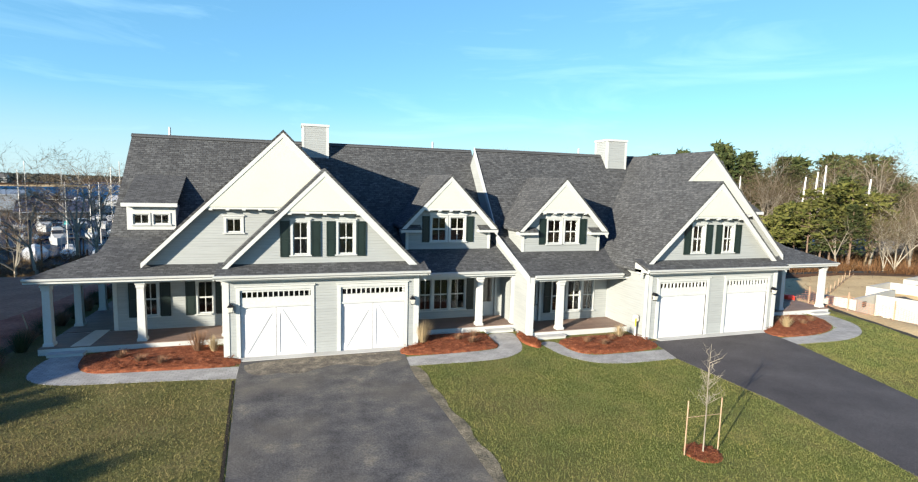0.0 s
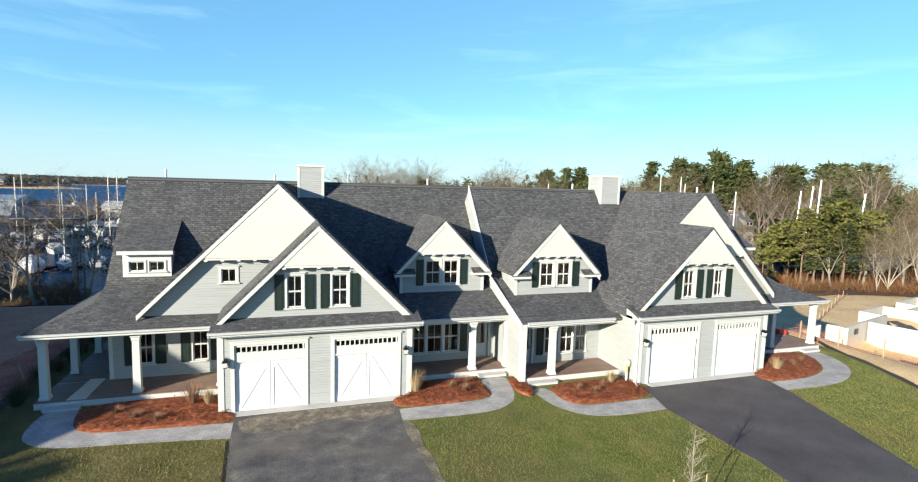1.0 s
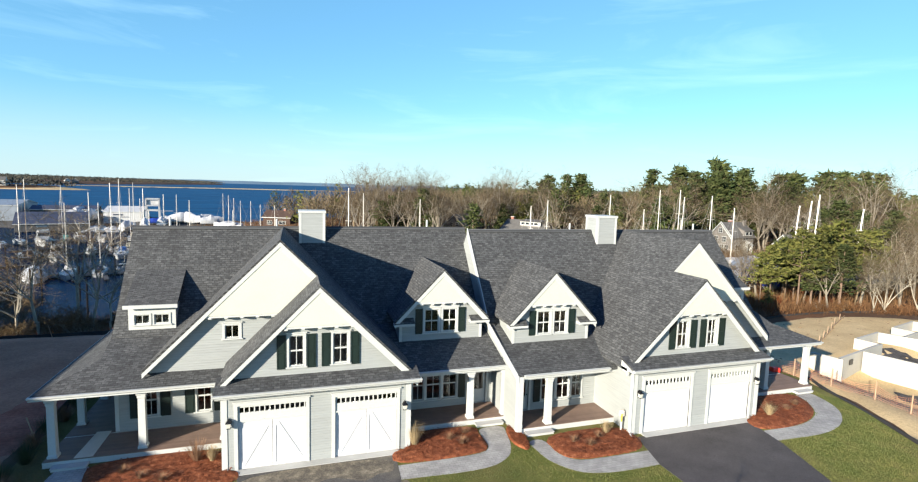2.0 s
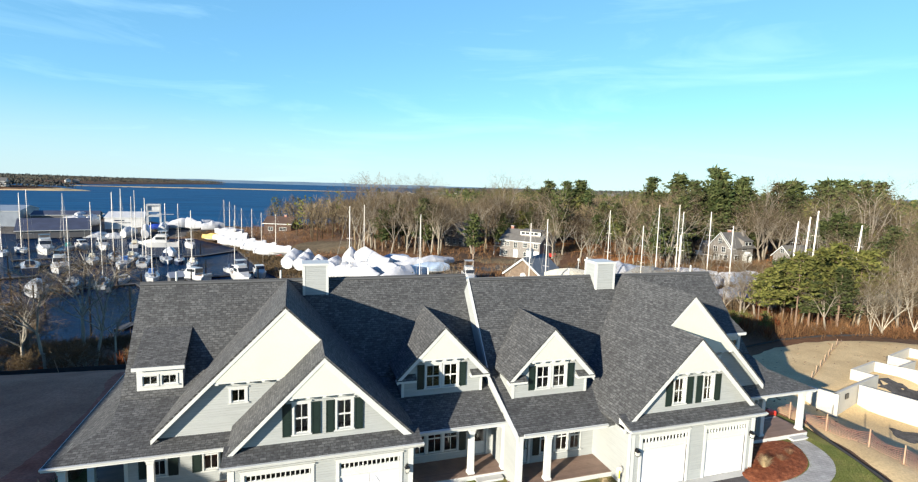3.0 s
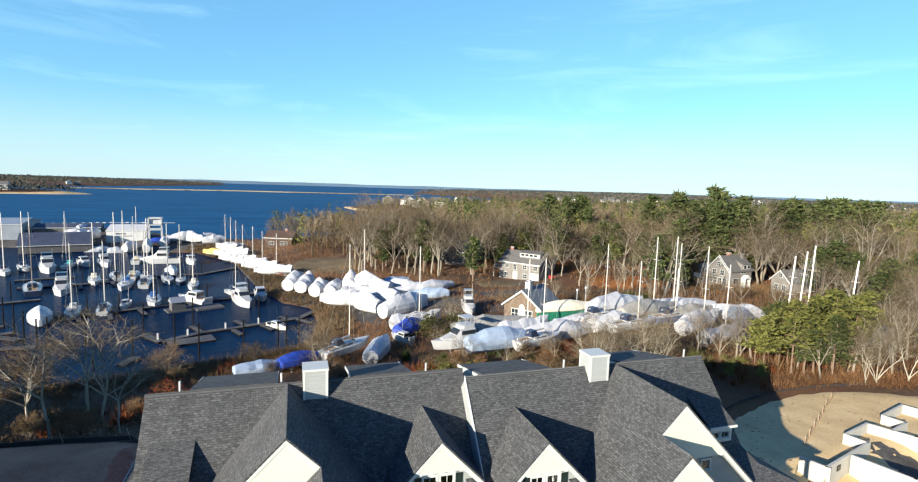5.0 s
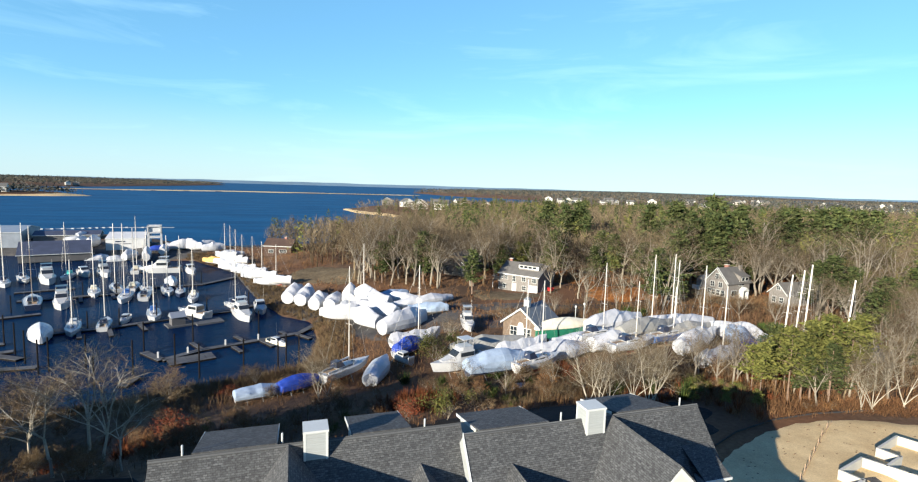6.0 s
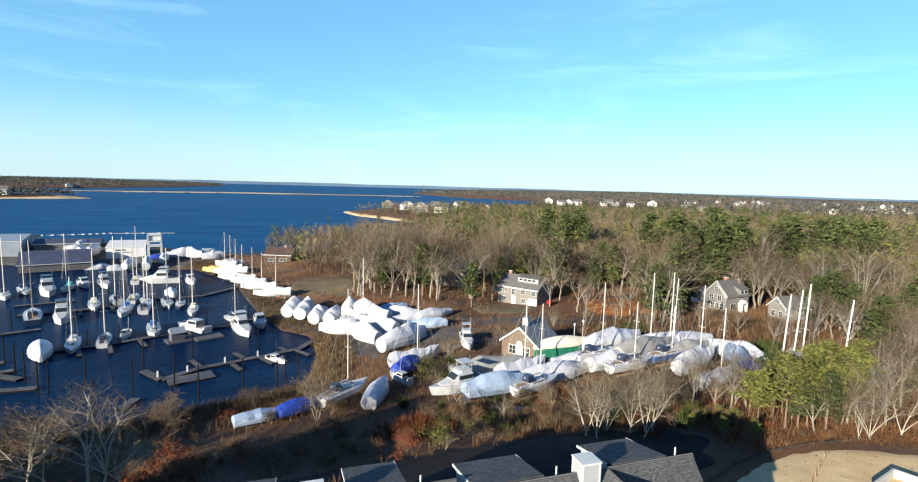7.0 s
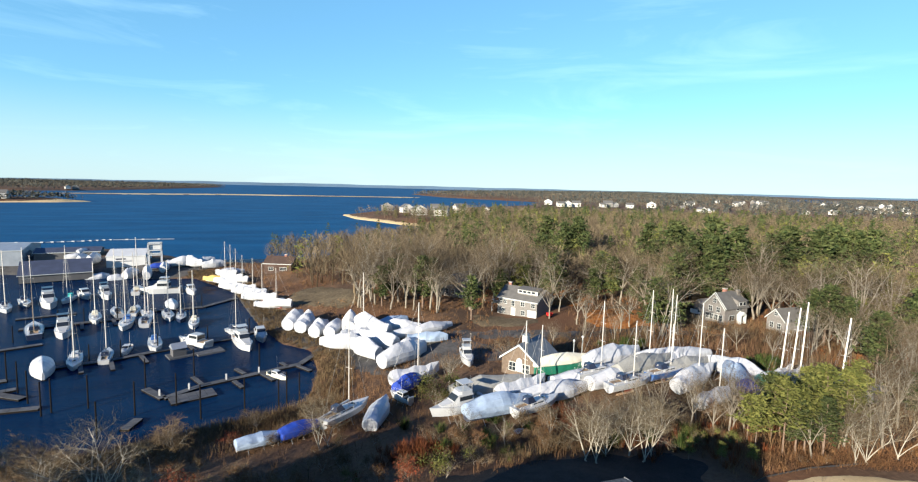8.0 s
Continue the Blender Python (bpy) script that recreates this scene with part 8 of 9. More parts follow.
PALETREES = [crown_tree_meshes(80 + i, 12.0, PALEBARK, WOODBARK, 5 + i, 0.3, (7, 7, 7), 0.20, 0.85) for i in range(2)]
ROUNDTREES = [crown_tree_meshes(86 + i, 7.0, GREYBARK, TWIGBROWN, 9, 0.2, (9, 8, 7), 0.12, 0.9, 0.04, 0.24, 0.012) for i in range(2)]
PINES = [pine_meshes(90 + i, 14.0, False, 40) for i in range(3)]
LIGHTPINES = [pine_meshes(95 + i, 10.0, True, 30) for i in range(3)]
wr = random.Random(5)
SHRUBS = [crown_tree_meshes(190 + i, 3.0, GREYBARK, (BRUSH, TWIGBROWN, BRUSHTAN)[i], 7, 0.1, (8, 8, 6), 0.035, 1.0, 0.05, 0.24, 0.011) for i in range(3)]


def tree_at(meshes, x, y, s, label, name="bare_tree", group="bare trees"):
    return plant(name, meshes, x, y, height(x, y) - 0.1, s, wr.uniform(0, 6.28), label, "tree", group)


for x, y, k, s in ((74.7, 120.7, 0, 0.95), (73.9, 115.1, 1, 0.9), (86.5, 113.4, 0, 0.95), (80.7, 109.3, 1, 0.8), (95.2, 113.7, 1, 0.95), (100.5, 116, 0, 0.9), (127.6, 91.7, 0, 0.9), (126.8, 86.7, 1, 0.95), (128, 82, 0, 0.9), (127.5, 78, 1, 0.95), (140.8, 83.8, 0, 1.0), (135, 76.4, 1, 1.0), (146, 78, 0, 1.0), (70, 128, 1, 0.9), (76, 133, 0, 0.95)):
    tree_at(PALETREES[k], x, y, s, "leafless pale-trunked tree at the edge of the wood", "bare_tree", "edge trees")
# pale clumps behind the houses
for x, y, k, s in ((36.6, 55.4, 0, 1.0), (37.8, 54.4, 1, 0.95), (43.9, 55.8, 2, 1.0), (44.6, 53.6, 0, 1.05), (46.6, 54.6, 1, 0.95), (41.0, 57.0, 2, 0.85), (3.8, 75.2, 1, 0.98), (5.0, 75.8, 0, 0.85), (70.2, 44.0, 1, 0.72), (72.0, 43.6, 2, 0.98), (77.0, 43.2, 0, 1.02), (86, 44.5, 2, 1.1)):
    tree_at(BIRCHES[k], x, y, s, "pale-barked leafless tree with several leaning stems", "birch_tree", "pale birch trees")
for x, y, s in ((-31.9, 77.5, 1.0), (-17.2, 82.6, 1.0), (-36.5, 78, 1.05), (-5.6, 88.6, 0.62), (-41, 82, 1.0), (-29.5, 70.5, 0.9)):
    tree_at(ROUNDTREES[int(abs(x)) % 2], x, y, s, "low round-crowned leafless tree with dense brown twigs", "bare_tree", "round bank trees")
for x, y, k, s in ((-21.4, 54.9, 0, 0.88), (-18.3, 54.8, 1, 1.0), (-17.4, 54.2, 2, 0.9), (-15.4, 53.6, 1, 0.62), (-25.5, 60.5, 2, 0.85)):
    tree_at(BANKTREES[k], x, y, s, "leafless tree with crooked pale limbs on the bank", "bare_tree", "bare bank trees")
for x, y, k, s in ((60.4, 50.6, 0, 0.8), (63.5, 49.0, 1, 1.0), (67.0, 48.6, 2, 1.05), (70.5, 48.6, 0, 1.1), (73.5, 51.5, 1, 1.1), (77.0, 50.5, 2, 1.0), (65.5, 52.5, 1, 0.85), (69.0, 54.0, 2, 0.9), (80.5, 52.0, 0, 0.95), (84.0, 53.5, 1, 1.0), (62.2, 53.5, 2, 0.7), (75.5, 55.5, 0, 0.95)):
    tree_at(LIGHTPINES[k], x, y, s, "yellow-green young pitch pine at the edge of the lot", "pine_tree", "pitch pines")
for x, y in ((53.5, 49.5), (56.5, 47.5), (50.5, 52.0)):
    tree_at(LIGHTPINES[0], x, y, 0.3, "small yellow-green pine sapling in the brush", "pine_tree", "pitch pines")

for x, y, s in ((140, 96, 1.2), (162, 104, 1.3), (172, 98, 1.3), (156, 96, 1.2), (178, 110, 1.35), (136, 88, 1.05), (142, 80, 1.35), (150, 92, 1.4), (128, 92, 1.2), (158, 84, 1.4), (146, 102, 1.4), (84, 148, 1.3), (76, 156, 1.3), (70, 150, 1.2), (102, 152, 1.3), (108, 160, 1.4), (98, 138, 1.1), (74, 170, 1.4)):
    tree_at(LIGHTPINES[int(x + y) % 3], x, y, s, "broad olive-green pine in the wood", "pine_tree", "olive pines")
for x, y, s in ((121, 121.5, 1.35), (118.5, 127, 1.4), (125.5, 124, 1.5), (131, 122, 1.4), (123, 134, 1.55), (137, 129, 1.55), (111, 124, 1.2), (109, 190, 1.5), (86, 164, 1.3), (193, 137, 1.6), (182, 125, 1.5), (167, 122, 1.45), (132, 132, 1.7), (139, 141, 1.8), (127, 146, 1.6), (146, 136, 1.65), (125, 156, 1.6), (152, 128, 1.5), (134, 152, 1.7), (173, 128, 1.6), (181, 121, 1.6), (166, 136, 1.55), (186, 131, 1.65), (177, 142, 1.6), (194, 124, 1.6),
                (116, 190, 1.5), (124, 204, 1.5), (132, 216, 1.5), (118, 222, 1.5), (150, 150, 1.5)):
    tree_at(PINES[int(x + y) % 3], x, y, s * 1.04, "tall dark green white pine with layered boughs", "pine_tree", "tall pines")
for x, y, s in ((30, 66, 0.42), (36, 64, 0.5), (44, 63, 0.55), (49, 65, 0.5), (54, 63, 0.6), (58, 66, 0.55), (63, 64, 0.55), (68, 62, 0.6), (47, 71, 0.45), (56, 70, 0.5), (24, 70, 0.45), (66, 103, 0.55), (73, 101, 0.5), (80, 98, 0.55), (86, 96, 0.5), (92, 93, 0.55), (99, 90, 0.6), (104, 85, 0.6), (110, 80, 0.6), (96, 99, 0.5), (58, 104, 0.45), (28, 88, 0.5), (30, 94, 0.5), (25, 90, 0.45), (74, 62, 0.6), (80, 62, 0.65), (60, 57, 0.6), (64, 58, 0.65), (69, 57, 0.6), (74, 56, 0.7), (79, 57, 0.65), (84, 58, 0.7), (88, 50, 0.7), (92, 54, 0.75), (96, 49, 0.7), (58, 60, 0.6), (86, 63, 0.6), (72, 47.5, 0.5), (80, 47, 0.55), (-6, 68, 0.3), (2, 66, 0.35), (44, 98, 0.5)):
    tree_at(GREYTREES[int(x * 3) % 5], x, y, s, "small leafless grey tree among brush", "bare_tree", "yard saplings")

# dormant shrubs over the shaded bank behind the houses
def leafy_shrub_meshes(seed, h, twig, leaf, leaves=900):
    """Thin stems under a ragged dome of small clinging leaves."""
    rng = random.Random(seed)
    stems, crown = crown_tree_meshes(seed, h, GREYBARK, twig, 6, 0.1, (6, 5, 4), 0.03, 1.0, 0.05)
    g = Geo()
    lobes = [(rng.gauss(0, 0.26) * h, rng.gauss(0, 0.26) * h, h * rng.uniform(0.3, 0.8), h * rng.uniform(0.14, 0.26)) for _ in range(9)]
    for _ in range(leaves):
        cx, cy, cz, r = rng.choice(lobes)
        p = Vector((rng.gauss(cx, r * 0.55), rng.gauss(cy, r * 0.55), max(0.1, rng.gauss(cz, r * 0.5))))
        d = Vector((rng.gauss(0, 1), rng.gauss(0, 1), rng.gauss(0.2, 0.7))).normalized() * rng.uniform(0.07, 0.16)
        o = d.orthogonal() * 0.5
        g.add([tuple(p - o), tuple(p + o), tuple(p + d)], [(0, 1, 2)])
    return stems, crown, mesh_of("leaves", g, leaf, False)


REDSHRUB = bark_mat("dark_red_shrub_leaves", (0.11, 0.026, 0.016), (0.24, 0.070, 0.034))
OLIVESHRUB = bark_mat("olive_shrub_leaves", (0.045, 0.058, 0.016), (0.13, 0.135, 0.040))
RUSSETSHRUB = bark_mat("russet_shrub_leaves", (0.10, 0.048, 0.020), (0.23, 0.125, 0.055))
LEAFY = {"red": (leafy_shrub_meshes(230, 3.2, BRUSH, REDSHRUB), "dark red leafy shrub on the bank"), "olive": (leafy_shrub_meshes(231, 3.4, TWIGBROWN, OLIVESHRUB, 1300), "olive green leafy shrub on the bank"),
         "russet": (leafy_shrub_meshes(232, 3.0, BRUSH, RUSSETSHRUB, 700), "russet brown shrub holding dead leaves")}
for kind, x, y, sc in (("red", 13.7, 58.6, 1.0), ("red", -14.2, 66.2, 1.15), ("russet", -16.6, 65.4, 0.9), ("red", -12.6, 65.0, 0.8), ("olive", -9.3, 65.5, 0.8), ("olive", 18.1, 57.4, 1.35), ("olive", 4.6, 57.4, 0.7), ("olive", 27.9, 60.2, 0.6), ("russet", 37.7, 68.3, 1.1),
                       ("russet", -5.2, 66.0, 0.9), ("russet", -2.6, 65.2, 1.0), ("russet", 0.4, 64.4, 0.8), ("red", -9.1, 83.4, 0.8), ("olive", 54.3, 54.8, 0.9), ("olive", 58.6, 53.7, 0.7), ("russet", 10.2, 60.6, 0.9), ("olive", 23.9, 83.0, 2.0), ("olive", 25.2, 84.4, 1.7),
                       ("russet", 63.0, 45.8, 0.6), ("russet", 66.5, 45.2, 0.6), ("russet", 80.5, 43.6, 0.7), ("olive", 7.2, 61.5, 0.7), ("red", 41.0, 66.4, 0.8), ("russet", 31.0, 66.0, 0.8)):
    tree_at(LEAFY[kind][0], x, y, sc, LEAFY[kind][1], "shrub", "leafy bank shrubs")
sr = random.Random(31)
for i in range(150):
    x, y = sr.uniform(-30, 60), sr.uniform(50, 82)
    if shore_dist(np.array([x]), np.array([y]))[0] < 3 or (-7 < x < 52 and y < 58.5) or (x > 26 and y > 69) or (8 < x < 30 and y > 76):
        continue
    tree_at(SHRUBS[i % 3], x, y, sr.uniform(0.45, 1.3), ("rusty brown leafless shrub on the bank", "grey-brown leafless shrub on the bank", "tan leafless shrub on the bank")[i % 3], "shrub", "bank shrubs")
for i in range(34):
    x, y = sr.uniform(33, 86), sr.uniform(60, 71)
    tree_at(SHRUBS[(1, 2, 1, 0)[i % 4]], x, y, sr.uniform(0.8, 1.5), ("tall grey-brown shrub before the laid-up boats", "tall tan shrub before the laid-up boats", "tall grey-brown shrub before the laid-up boats", "tall rusty shrub before the laid-up boats")[i % 4], "shrub", "yard shrubs")
YARD = [(5, 70), (30, 63), (62, 60), (108, 55), (108, 78), (98, 96), (60, 103), (44, 118), (40, 142), (12, 165), (2, 205), (-8, 232), (-40, 262), (-60, 250), (-42, 248), (-22, 214), (-10, 161), (4, 135)]
KEEP_OUT = [(62.8, 134.4, 13), (114, 112, 12), (124, 101, 9), (53, 163, 10), (13, 185, 12), (-6, 234, 11), (54, 122, 10), (66, 120, 8), (-80, 265, 60), (-125, 290, 40), (90, 123, 14), (136, 140, 10), (89, 150, 9), (80, 114, 8), (102, 112, 7), (10, 180, 14)] + [(a, b, 16 + b * 0.02) for a, b in FAR]


def wood_points(n, box, near, far, gap, seed):
    """Random places on wooded land, at that distance band from the houses, none nearer than gap to another."""
    rng = np.random.default_rng(seed)
    x, y = rng.uniform(box[0], box[1], n), rng.uniform(box[2], box[3], n)
    r = np.hypot(x, y)
    ok = (r > near) & (r < far) & (shore_dist(x, y) > 9) & (poly_dist(YARD, x, y) < -2) & (y > 46) & (x > -0.55 * y) & (x < 2.0 * y + 20)
    ok &= (poly_dist(SAND_LOT, x, y) < -3) & ~((y < 66) & (x < 62)) & ~((x < 30) & (y < 110))
    ok &= poly_dist(SPIT, x, y) < -15
    for a, b, q in KEEP_OUT:
        ok &= np.hypot(x - a, y - b) > q
    # the houses stand clear on the side of the harbour yard
    for a, b, q in ((62.8, 134.4, 9), (114, 112, 9), (124, 101, 7), (53, 163, 4.5), (-6, 234, 7), (90, 123, 8), (89, 150, 5), (136, 140, 6)):
        f = np.clip((x * a + y * b) / (a * a + b * b), 0.66, 1.0)
        ok &= np.hypot(x - a * f, y - b * f) > q
    # thin on the point and the far marsh
    q = rng.random(len(x))
    ok &= ~((x > 55) & (x < 260) & (y > 505) & (y < 800) & (q > 0.3))
    ok &= ~((x > 240) & (x < 560) & (y > 700) & (y < 1130) & (q > 0.2))
    ok &= ~((x > 850) & (x < 3500) & (y < 0.62 * x + 450) & (y > 0.6 * x - 100) & (q > 0.25))
    # open view down to the houses from the yard side
    ok &= ~((np.abs((x - 60) * 0.8 + (y - 125) * 0.25) < 7) & (y < 135) & (y > 98))
    x, y = x[ok], y[ok]
    if gap:
        cell, px, py = {}, [], []
        for a, b in zip(x, y):
            k = (int(a // gap), int(b // gap))
            if k in cell:
                continue
            cell[k] = 1
            px.append(a)
            py.append(b)
        x, y = np.array(px), np.array(py)
    return x, y


def is_pine(x, y):
    v = np.sin(x * 0.045 + 0.6) * np.sin(y * 0.038 + 1.1) + 0.5 * np.sin(x * 0.11 + y * 0.07)
    groups = (np.hypot(x - 138, y - 138) < 20) | (np.hypot(x - 160, y - 118) < 18) | (np.hypot(x - 114, y - 200) < 14)
    chance = np.abs(np.sin(x * 12.9898 + y * 78.233) * 43758.5453) % 1.0
    return (groups & (chance < 0.85)) | ((v > 0.3) & (x > 60) & (chance < 0.4)) | (chance < np.where(x > 70, 0.18, 0.09))


px, py = wood_points(9000, (-10, 190, 46, 210), 60, 215, 5.2, 3)
order = np.argsort(np.hypot(px, py))
px, py = px[order], py[order]
pine_mask = is_pine(px, py)
for i in range(min(200, len(px))):
    x, y = float(px[i]), float(py[i])
    if pine_mask[i]:
        tree_at(PINES[i % 3], x, y, wr.uniform(0.8, 1.15) * min(1.0, math.hypot(x, y) / 140), "tall dark green pine in the wood", "pine_tree", "wood pines")
    else:
        k = wr.random()
        tree_at(PALETREES[i % 2] if k < 0.2 else GREYTREES[i % 5], x, y, wr.uniform(1.1, 1.55) * min(1.0, math.hypot(x, y) / 110) * (0.62 if y < 85 else 1.0), "leafless grey-brown tree in the wood", "bare_tree", "wood trees")


def soup(name, verts, material, label):
    """Many loose triangles as one mesh."""
    me = bpy.data.meshes.new(name)
    n = len(verts)
    me.vertices.add(n)
    me.vertices.foreach_set("co", np.ascontiguousarray(verts, dtype=np.float32).ravel())
    me.loops.add(n)
    me.loops.foreach_set("vertex_index", np.arange(n, dtype=np.int32))
    me.polygons.add(n // 3)
    me.polygons.foreach_set("loop_start", np.arange(0, n, 3, dtype=np.int32))
    me.update()
    me.validate()
    me.materials.append(material)
    return tagged(new(name, me), label, "woods", kind="stuff")


def far_bare(x, y, h, twigs, seed, width):
    """Loose twigs in an upright oval crown over a thin trunk, for every place."""
    rng = np.random.default_rng(seed)
    n = len(x)
    z = ground_z(x, y)
    cx, cy, cz, ch = (np.repeat(v, twigs) for v in (x, y, z, h))
    m = n * twigs
    a = rng.uniform(0, 6.2832, m)
    f = rng.random(m) ** 0.8
    r = ch * 0.40 * rng.random(m) ** 0.4 * np.sin(np.pi * (0.12 + 0.8 * f))
    start = np.column_stack((cx + np.cos(a) * r * 0.6, cy + np.sin(a) * r * 0.6, cz + ch * (0.22 + 0.55 * f)))
    ln = ch * rng.uniform(0.08, 0.2, m)
    d = np.column_stack((np.cos(a) * 0.7 + rng.normal(0, 0.35, m), np.sin(a) * 0.7 + rng.normal(0, 0.35, m), rng.uniform(0.5, 1.5, m)))
    d /= np.linalg.norm(d, axis=1)[:, None]
    o = np.column_stack((-np.sin(a + 0.6), np.cos(a + 0.6), rng.normal(0, 0.3, m))) * (ch * width)[:, None]
    tri = np.stack((start - o, start + o, start + d * ln[:, None]), 1)
    base = np.column_stack((x, y, z - 0.3))
    top = base + np.column_stack((rng.normal(0, 0.4, n), rng.normal(0, 0.4, n), h * 0.85))
    w = np.column_stack((np.full(n, 1.0), np.full(n, -0.2), np.zeros(n))) * (h * 0.013)[:, None]
    w2 = np.column_stack((np.full(n, 0.2), np.full(n, 1.0), np.zeros(n))) * (h * 0.013)[:, None]
    trunk = np.concatenate((np.stack((base - w, base + w, top), 1), np.stack((base - w2, base + w2, top), 1)))
    # five or six rising limbs on every tree
    k = 6
    la, lf = rng.uniform(0, 6.2832, n * k), rng.uniform(0.28, 0.55, n * k)
    hk, bk = np.repeat(h, k), np.repeat(base, k, 0)
    s0 = bk + np.column_stack((np.zeros(n * k), np.zeros(n * k), hk * lf))
    e0 = s0 + np.column_stack((np.cos(la) * hk * 0.27, np.sin(la) * hk * 0.27, hk * rng.uniform(0.2, 0.42, n * k)))
    lw = np.column_stack((np.cos(la + 1.3), np.sin(la + 1.3), np.zeros(n * k))) * (hk * 0.008)[:, None]
    return np.concatenate((tri, trunk, np.stack((s0 - lw, s0 + lw, e0), 1))).reshape(-1, 3)


def far_pine(x, y, h, tufts, seed, size):
    rng = np.random.default_rng(seed)
    n = len(x)
    z = ground_z(x, y)
    cx, cy, cz, ch = (np.repeat(v, tufts) for v in (x, y, z, h))
    m = n * tufts
    a = rng.uniform(0, 6.2832, m)
    f = rng.random(m)
    lump = 0.75 + 0.45 * np.sin(a * 3 + cx * 5 + np.floor(f * 6) * 2.1)
    r = ch * (0.26 * (1 - f) ** 0.75 + 0.02) * lump * np.sqrt(rng.random(m))
    p = np.column_stack((cx + np.cos(a) * r, cy + np.sin(a) * r, cz + ch * (0.28 + 0.72 * f)))
    d = rng.normal(0, 1, (m, 3))
    d[:, 2] = np.abs(d[:, 2]) * 0.6
    o = rng.normal(0, 1, (m, 3))
    s = (ch * size * rng.uniform(0.7, 1.3, m))[:, None]
    return np.stack((p - o * s * 0.4, p + o * s * 0.4, p + d * s), 1).reshape(-1, 3)


if len(px) > 200:
    rx, ry, rp = px[200:], py[200:], pine_mask[200:]
else:
    rx, ry, rp = px[:0], py[:0], pine_mask[:0]
mx, my = wood_points(60000, (-10, 620, 46, 620), 215, 620, 6.4, 8)
mx, my = np.concatenate((rx, mx)), np.concatenate((ry, my))
mp = is_pine(mx, my)
rg = np.random.default_rng(4)
hh = rg.uniform(12, 18, len(mx))
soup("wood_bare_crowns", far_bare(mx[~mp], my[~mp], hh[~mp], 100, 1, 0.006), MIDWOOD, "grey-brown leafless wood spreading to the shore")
half = rg.random(len(mx)) < 0.5
soup("wood_pine_crowns", far_pine(mx[mp & half], my[mp & half], hh[mp & half] * 1.1, 130, 2, 0.035), NEEDLE, "dark green pines scattered through the wood")
soup("wood_olive_crowns", far_pine(mx[mp & ~half], my[mp & ~half], hh[mp & ~half], 110, 12, 0.035), NEEDLE_LIGHT, "olive green pines scattered through the wood")
fx, fy = wood_points(160000, (-1500, 3000, 400, 3300), 620, 4200, 14, 9)
fp = is_pine(fx * 0.4, fy * 0.4)
fh = rg.uniform(9, 14, len(fx)) * np.where((fx > 200) & (fx < 600) & (fy < 1150), 0.65, 1.0)
soup("far_bare_wood", far_bare(fx[~fp], fy[~fp], fh[~fp] * 1.0, 8, 5, 0.05), FARWOOD, "far grey-brown woods along the horizon with haze in their colour")
soup("far_pine_wood", far_pine(fx[fp], fy[fp], fh[fp] * 1.1, 18, 6, 0.16), HAZYWOOD, "far pine woods along the horizon, greyed by painted haze")
# woods on the island and the headland over the bay
ix, iy = rg.uniform(-1600, -330, 4000), rg.uniform(950, 1260, 4000)
k = poly_dist(ISLAND, ix, iy) > 12
hx, hy = rg.uniform(-3600, -340, 16000), rg.uniform(1650, 3700, 16000)
q = poly_dist(HEADLAND, hx, hy) > 20
ix, iy = np.concatenate((ix[k], hx[q])), np.concatenate((iy[k], hy[q]))
soup("headland_wood", far_pine(ix, iy, rg.uniform(7, 11, len(ix)), 9, 7, 0.27), HAZYWOOD, "wooded headlands across the bay, dulled by painted haze")

# ---- brush on the banks ----
def brush(name, x, y, h, sticks, seed, material, label, width=0.03, spread=0.6):
    rng = np.random.default_rng(seed)
    z = ground_z(x, y)
    cx, cy, cz, ch = (np.repeat(v, sticks) for v in (x, y, z, h))
    m = len(cx)
    a, s = rng.uniform(0, 6.2832, m), rng.random(m)
    b = np.column_stack((cx + np.cos(a) * s * 0.5, cy + np.sin(a) * s * 0.5, cz - 0.1))
    e = b + np.column_stack((np.cos(a) * ch * spread * s + rng.normal(0, 0.15, m), np.sin(a) * ch * spread * s + rng.normal(0, 0.15, m), ch * rng.uniform(0.5, 1.1, m)))
    lift = rng.random(m)[:, None] * 0.6
    b2 = b + (e - b) * lift
    o = np.column_stack((-np.sin(a), np.cos(a), np.zeros(m))) * width
    return soup(name, np.stack((b2 - o, b2 + o, e), 1).reshape(-1, 3), material, label)


bx, by = rg.uniform(-60, 125, 30000), rg.uniform(42, 110, 30000)
ok = (shore_dist(bx, by) > 0.8) & (poly_dist(SAND_LOT, bx, by) < -1.0) & ((by > 51) | (bx > 33) | ((bx > -9) & (by > 42)))
ok &= ~((bx > 24) & (bx < 104) & (by > 70) & (by < 100) & (rg.random(len(bx)) < 0.8))
ok &= ~((by < 47) & (bx < 33)) & ~((bx > 8) & (bx < 52) & (by < 56))
bx, by = bx[ok], by[ok]
ok = ~((bx < 26) & (by < 80) & (rg.random(len(bx)) < 0.6))
bx, by = bx[ok][:8500], by[ok][:8500]
brush("brush", bx, by, rg.uniform(0.7, 2.2, len(bx)) * np.where((bx < 32) & (by < 78), 0.7, 1.0), 9, 3, BRUSH, "tangled brown brush on the bank", 0.022)
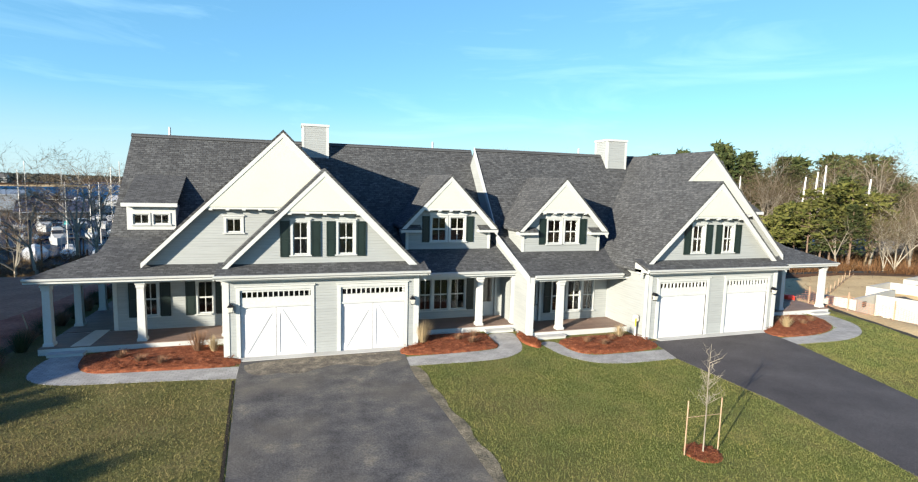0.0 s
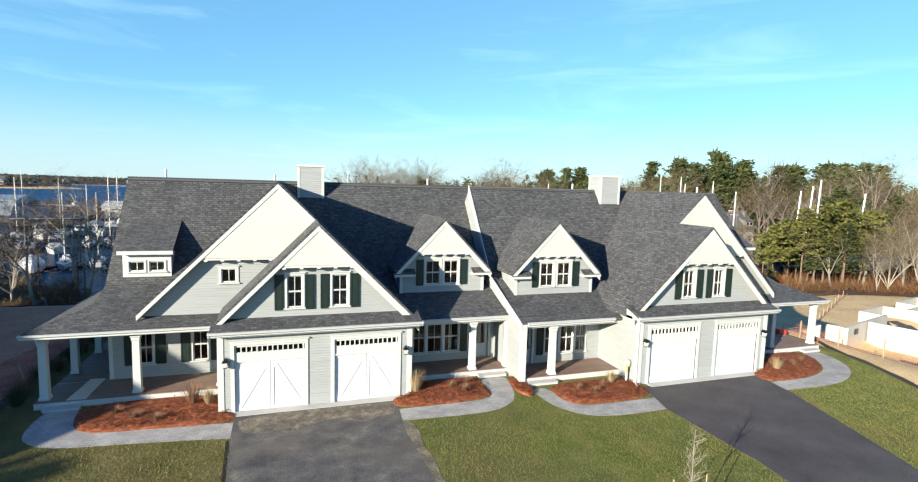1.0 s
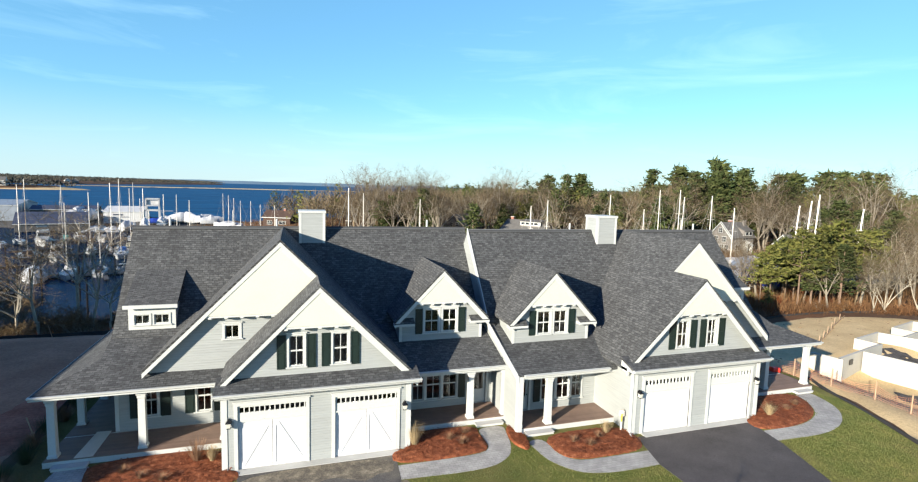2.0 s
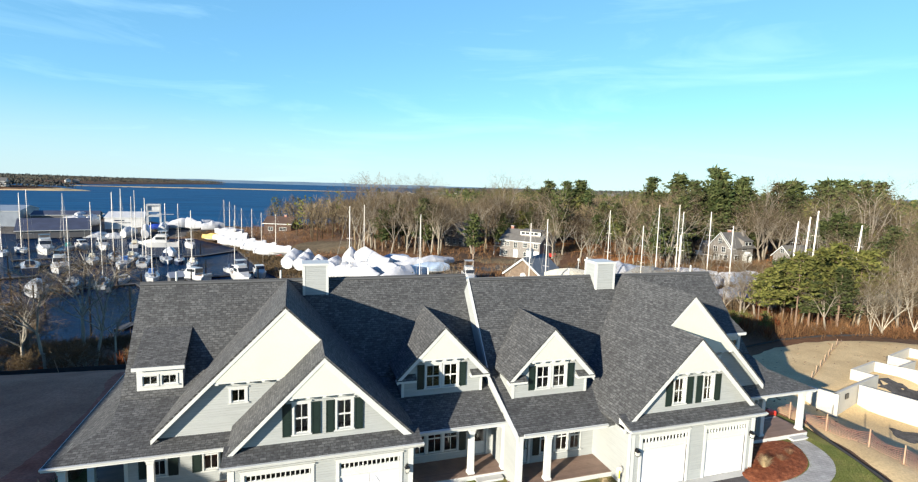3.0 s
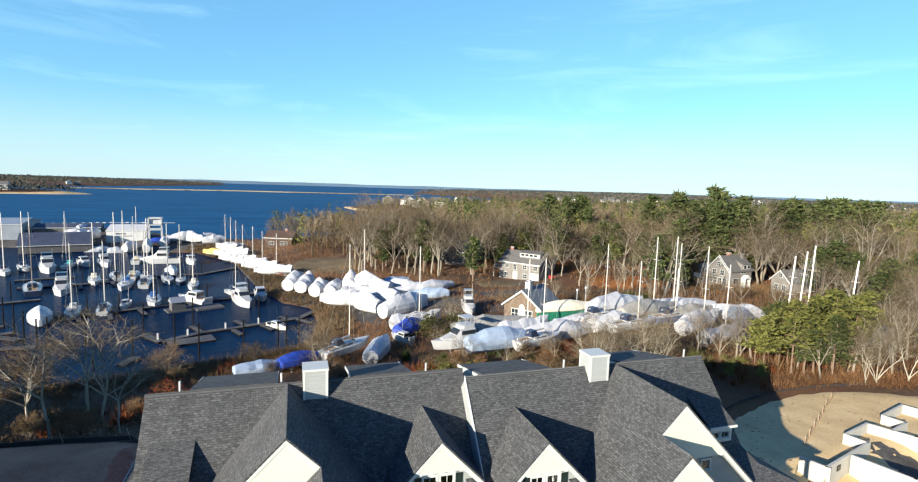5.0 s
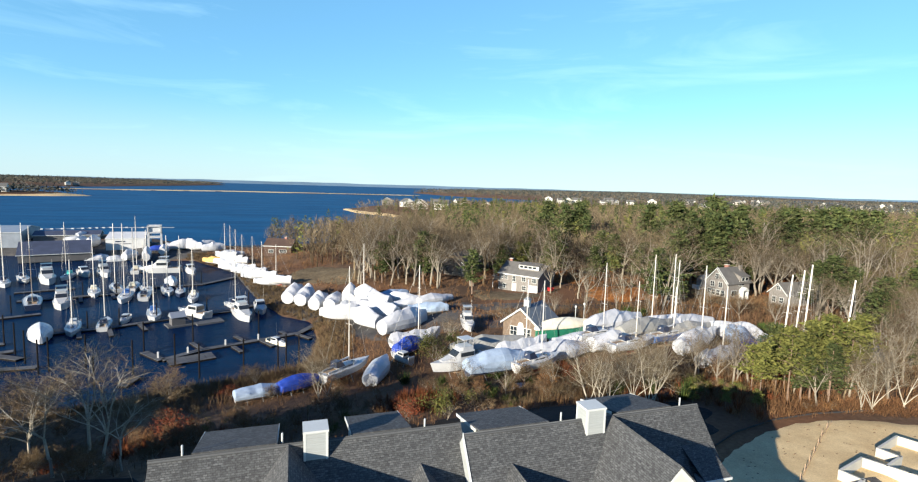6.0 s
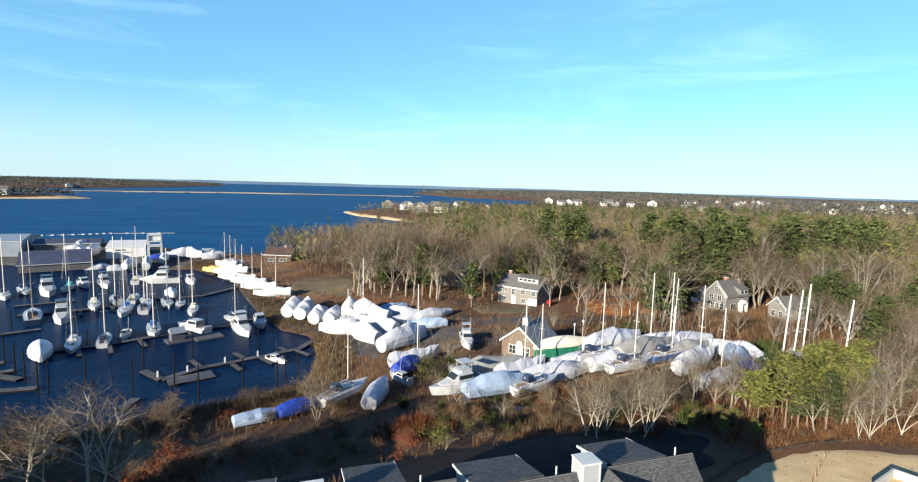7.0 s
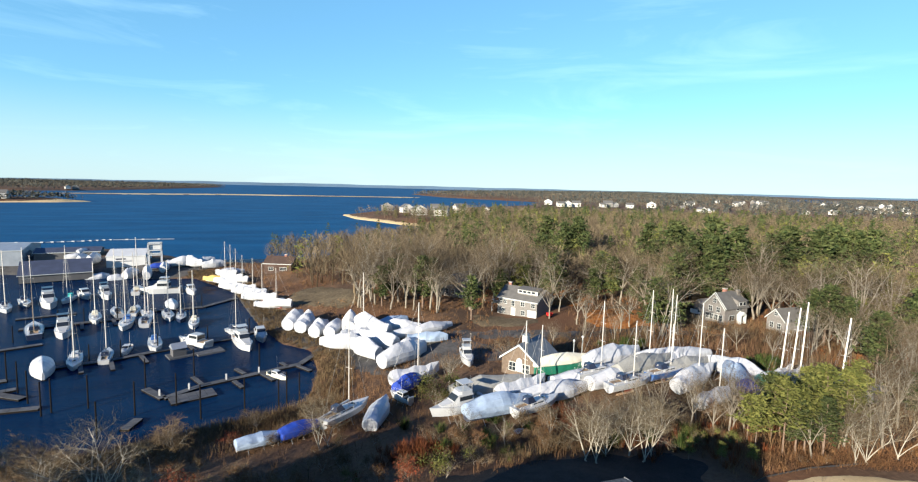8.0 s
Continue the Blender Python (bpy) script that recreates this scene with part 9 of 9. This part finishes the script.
# shrubs along the spit
sx, sy = rg.uniform(-45, 45, 40000), rg.uniform(84, 262, 40000)
d = shore_dist(sx, sy)
ok = (d > 0.5) & (d < 9) & (poly_dist(BASIN, sx, sy) > -14)
brush("shore_brush", sx[ok][:4200], sy[ok][:4200], rg.uniform(0.6, 1.7, len(sx[ok][:4200])), 14, 4, BRUSHTAN, "tan shrubs along the basin shore", 0.04)
fx2, fy2 = rg.uniform(-45, 112, 24000), rg.uniform(94, 262, 24000)
ok = (shore_dist(fx2, fy2) > 7) & (fx2 > -0.16 * fy2) & (poly_dist(YARD, fx2, fy2) < 9) & ~((np.hypot(fx2 - 13, fy2 - 185) < 13) | (np.hypot(fx2 - 64, fy2 - 128) < 12))
fx2, fy2 = fx2[ok][:5000], fy2[ok][:5000]
brush("field_brush", fx2, fy2, rg.uniform(0.5, 2.0, len(fx2)), 9, 14, BRUSH, "brown scrub between the yard and the wood", 0.045)
# undergrowth in the wood
ux, uy = wood_points(26000, (-10, 260, 46, 300), 60, 320, 0, 12)
brush("undergrowth", ux[:7000], uy[:7000], rg.uniform(0.6, 2.4, len(ux[:7000])), 8, 5, BRUSH, "brown undergrowth between the trees", 0.05)
rx, ry = wood_points(9000, (40, 200, 60, 190), 60, 260, 0, 33)
brush("leafy_undergrowth", rx[:1800], ry[:1800], rg.uniform(0.4, 1.3, len(rx[:1800])), 16, 34, bark_mat("russet_oak_leaves", (0.11, 0.040, 0.015), (0.27, 0.105, 0.036)), "russet oak undergrowth in the wood", 0.06, 0.9)
tx, ty = rg.uniform(-45, 125, 9000), rg.uniform(50, 112, 9000)
ok = (shore_dist(tx, ty) > 1.5) & (poly_dist(SAND_LOT, tx, ty) < -1.5) & (poly_dist(YARD, tx, ty) < 4) & ((ty > 58) | (tx > 54)) & ((tx > 26) | (ty > 80))
tx, ty = tx[ok][:2600], ty[ok][:2600]
brush("tan_brush", tx, ty, rg.uniform(0.8, 2.8, len(tx)), 12, 21, BRUSHTAN, "tan dry saplings and tall grass on the bank", 0.022)
ex_ = rg.uniform(58, 100, 1500)
brush("edge_brush", ex_, np.interp(ex_, [58, 66, 72, 76, 100], [45.2, 44.6, 42.2, 40.6, 37.6]) + rg.uniform(0, 5.5, 1500), rg.uniform(0.3, 1.0, 1500), 12, 27, bark_mat("rusty_edge_brush", (0.074, 0.038, 0.021), (0.18, 0.094, 0.048)), "rusty dead brush along the sand lot", 0.03, 0.7)
nx, ny = np.concatenate((rg.normal(70, 5, 90), rg.normal(90, 9, 120), rg.normal(106, 8, 110))), np.concatenate((rg.normal(99, 2, 90), rg.normal(92, 4, 120), rg.normal(84, 6, 110)))
brush("rusty_saplings", nx, ny, rg.uniform(1.0, 3.4, len(nx)), 26, 22, bark_mat("reddish_twigs", (0.075, 0.045, 0.030), (0.18, 0.105, 0.062)), "reddish brown saplings behind the laid-up boats", 0.03, 0.4)
nx, ny = np.concatenate((rg.normal(74, 3, 26), rg.normal(97, 3, 16), rg.normal(30, 8, 16), rg.normal(50, 5, 8))), np.concatenate((rg.normal(98, 1.5, 26), rg.normal(80, 3, 16), rg.normal(70, 4, 16), rg.normal(57, 2, 8)))
brush("evergreen_shrubs", nx, ny, rg.uniform(1.0, 2.6, len(nx)), 150, 23, bark_mat("dark_evergreen_leaf", (0.016, 0.036, 0.010), (0.060, 0.085, 0.022)), "dark green evergreen shrubs in the brush", 0.07, 0.6)
lx, ly = np.concatenate((rg.normal(16, 2.5, 50), rg.normal(43, 2, 40), rg.normal(-14, 4, 30), rg.normal(56, 6, 50), rg.normal(70, 7, 50))), np.concatenate((rg.normal(66, 2, 50), rg.normal(70, 2.5, 40), rg.normal(64, 3, 30), rg.normal(55, 3, 50), rg.normal(58, 2, 50)))
brush("rusty_brush", lx, ly, rg.uniform(0.8, 2.0, len(lx)), 60, 6, REDLEAF, "rust-red shrubs holding dead leaves", 0.05, 0.7)

# tall evergreens set out of view so that their shade falls over the lawn
for x, y, k, sc in ((-30.5, 3.4, 0, 0.56), (-29.3, -1.6, 1, 0.58), (-33.6, -4.3, 2, 0.66)):
    tree_at(PINES[k], x, y, sc, "unseen dark green pine placed to shade the lawn", "pine_tree", "lawn pines")
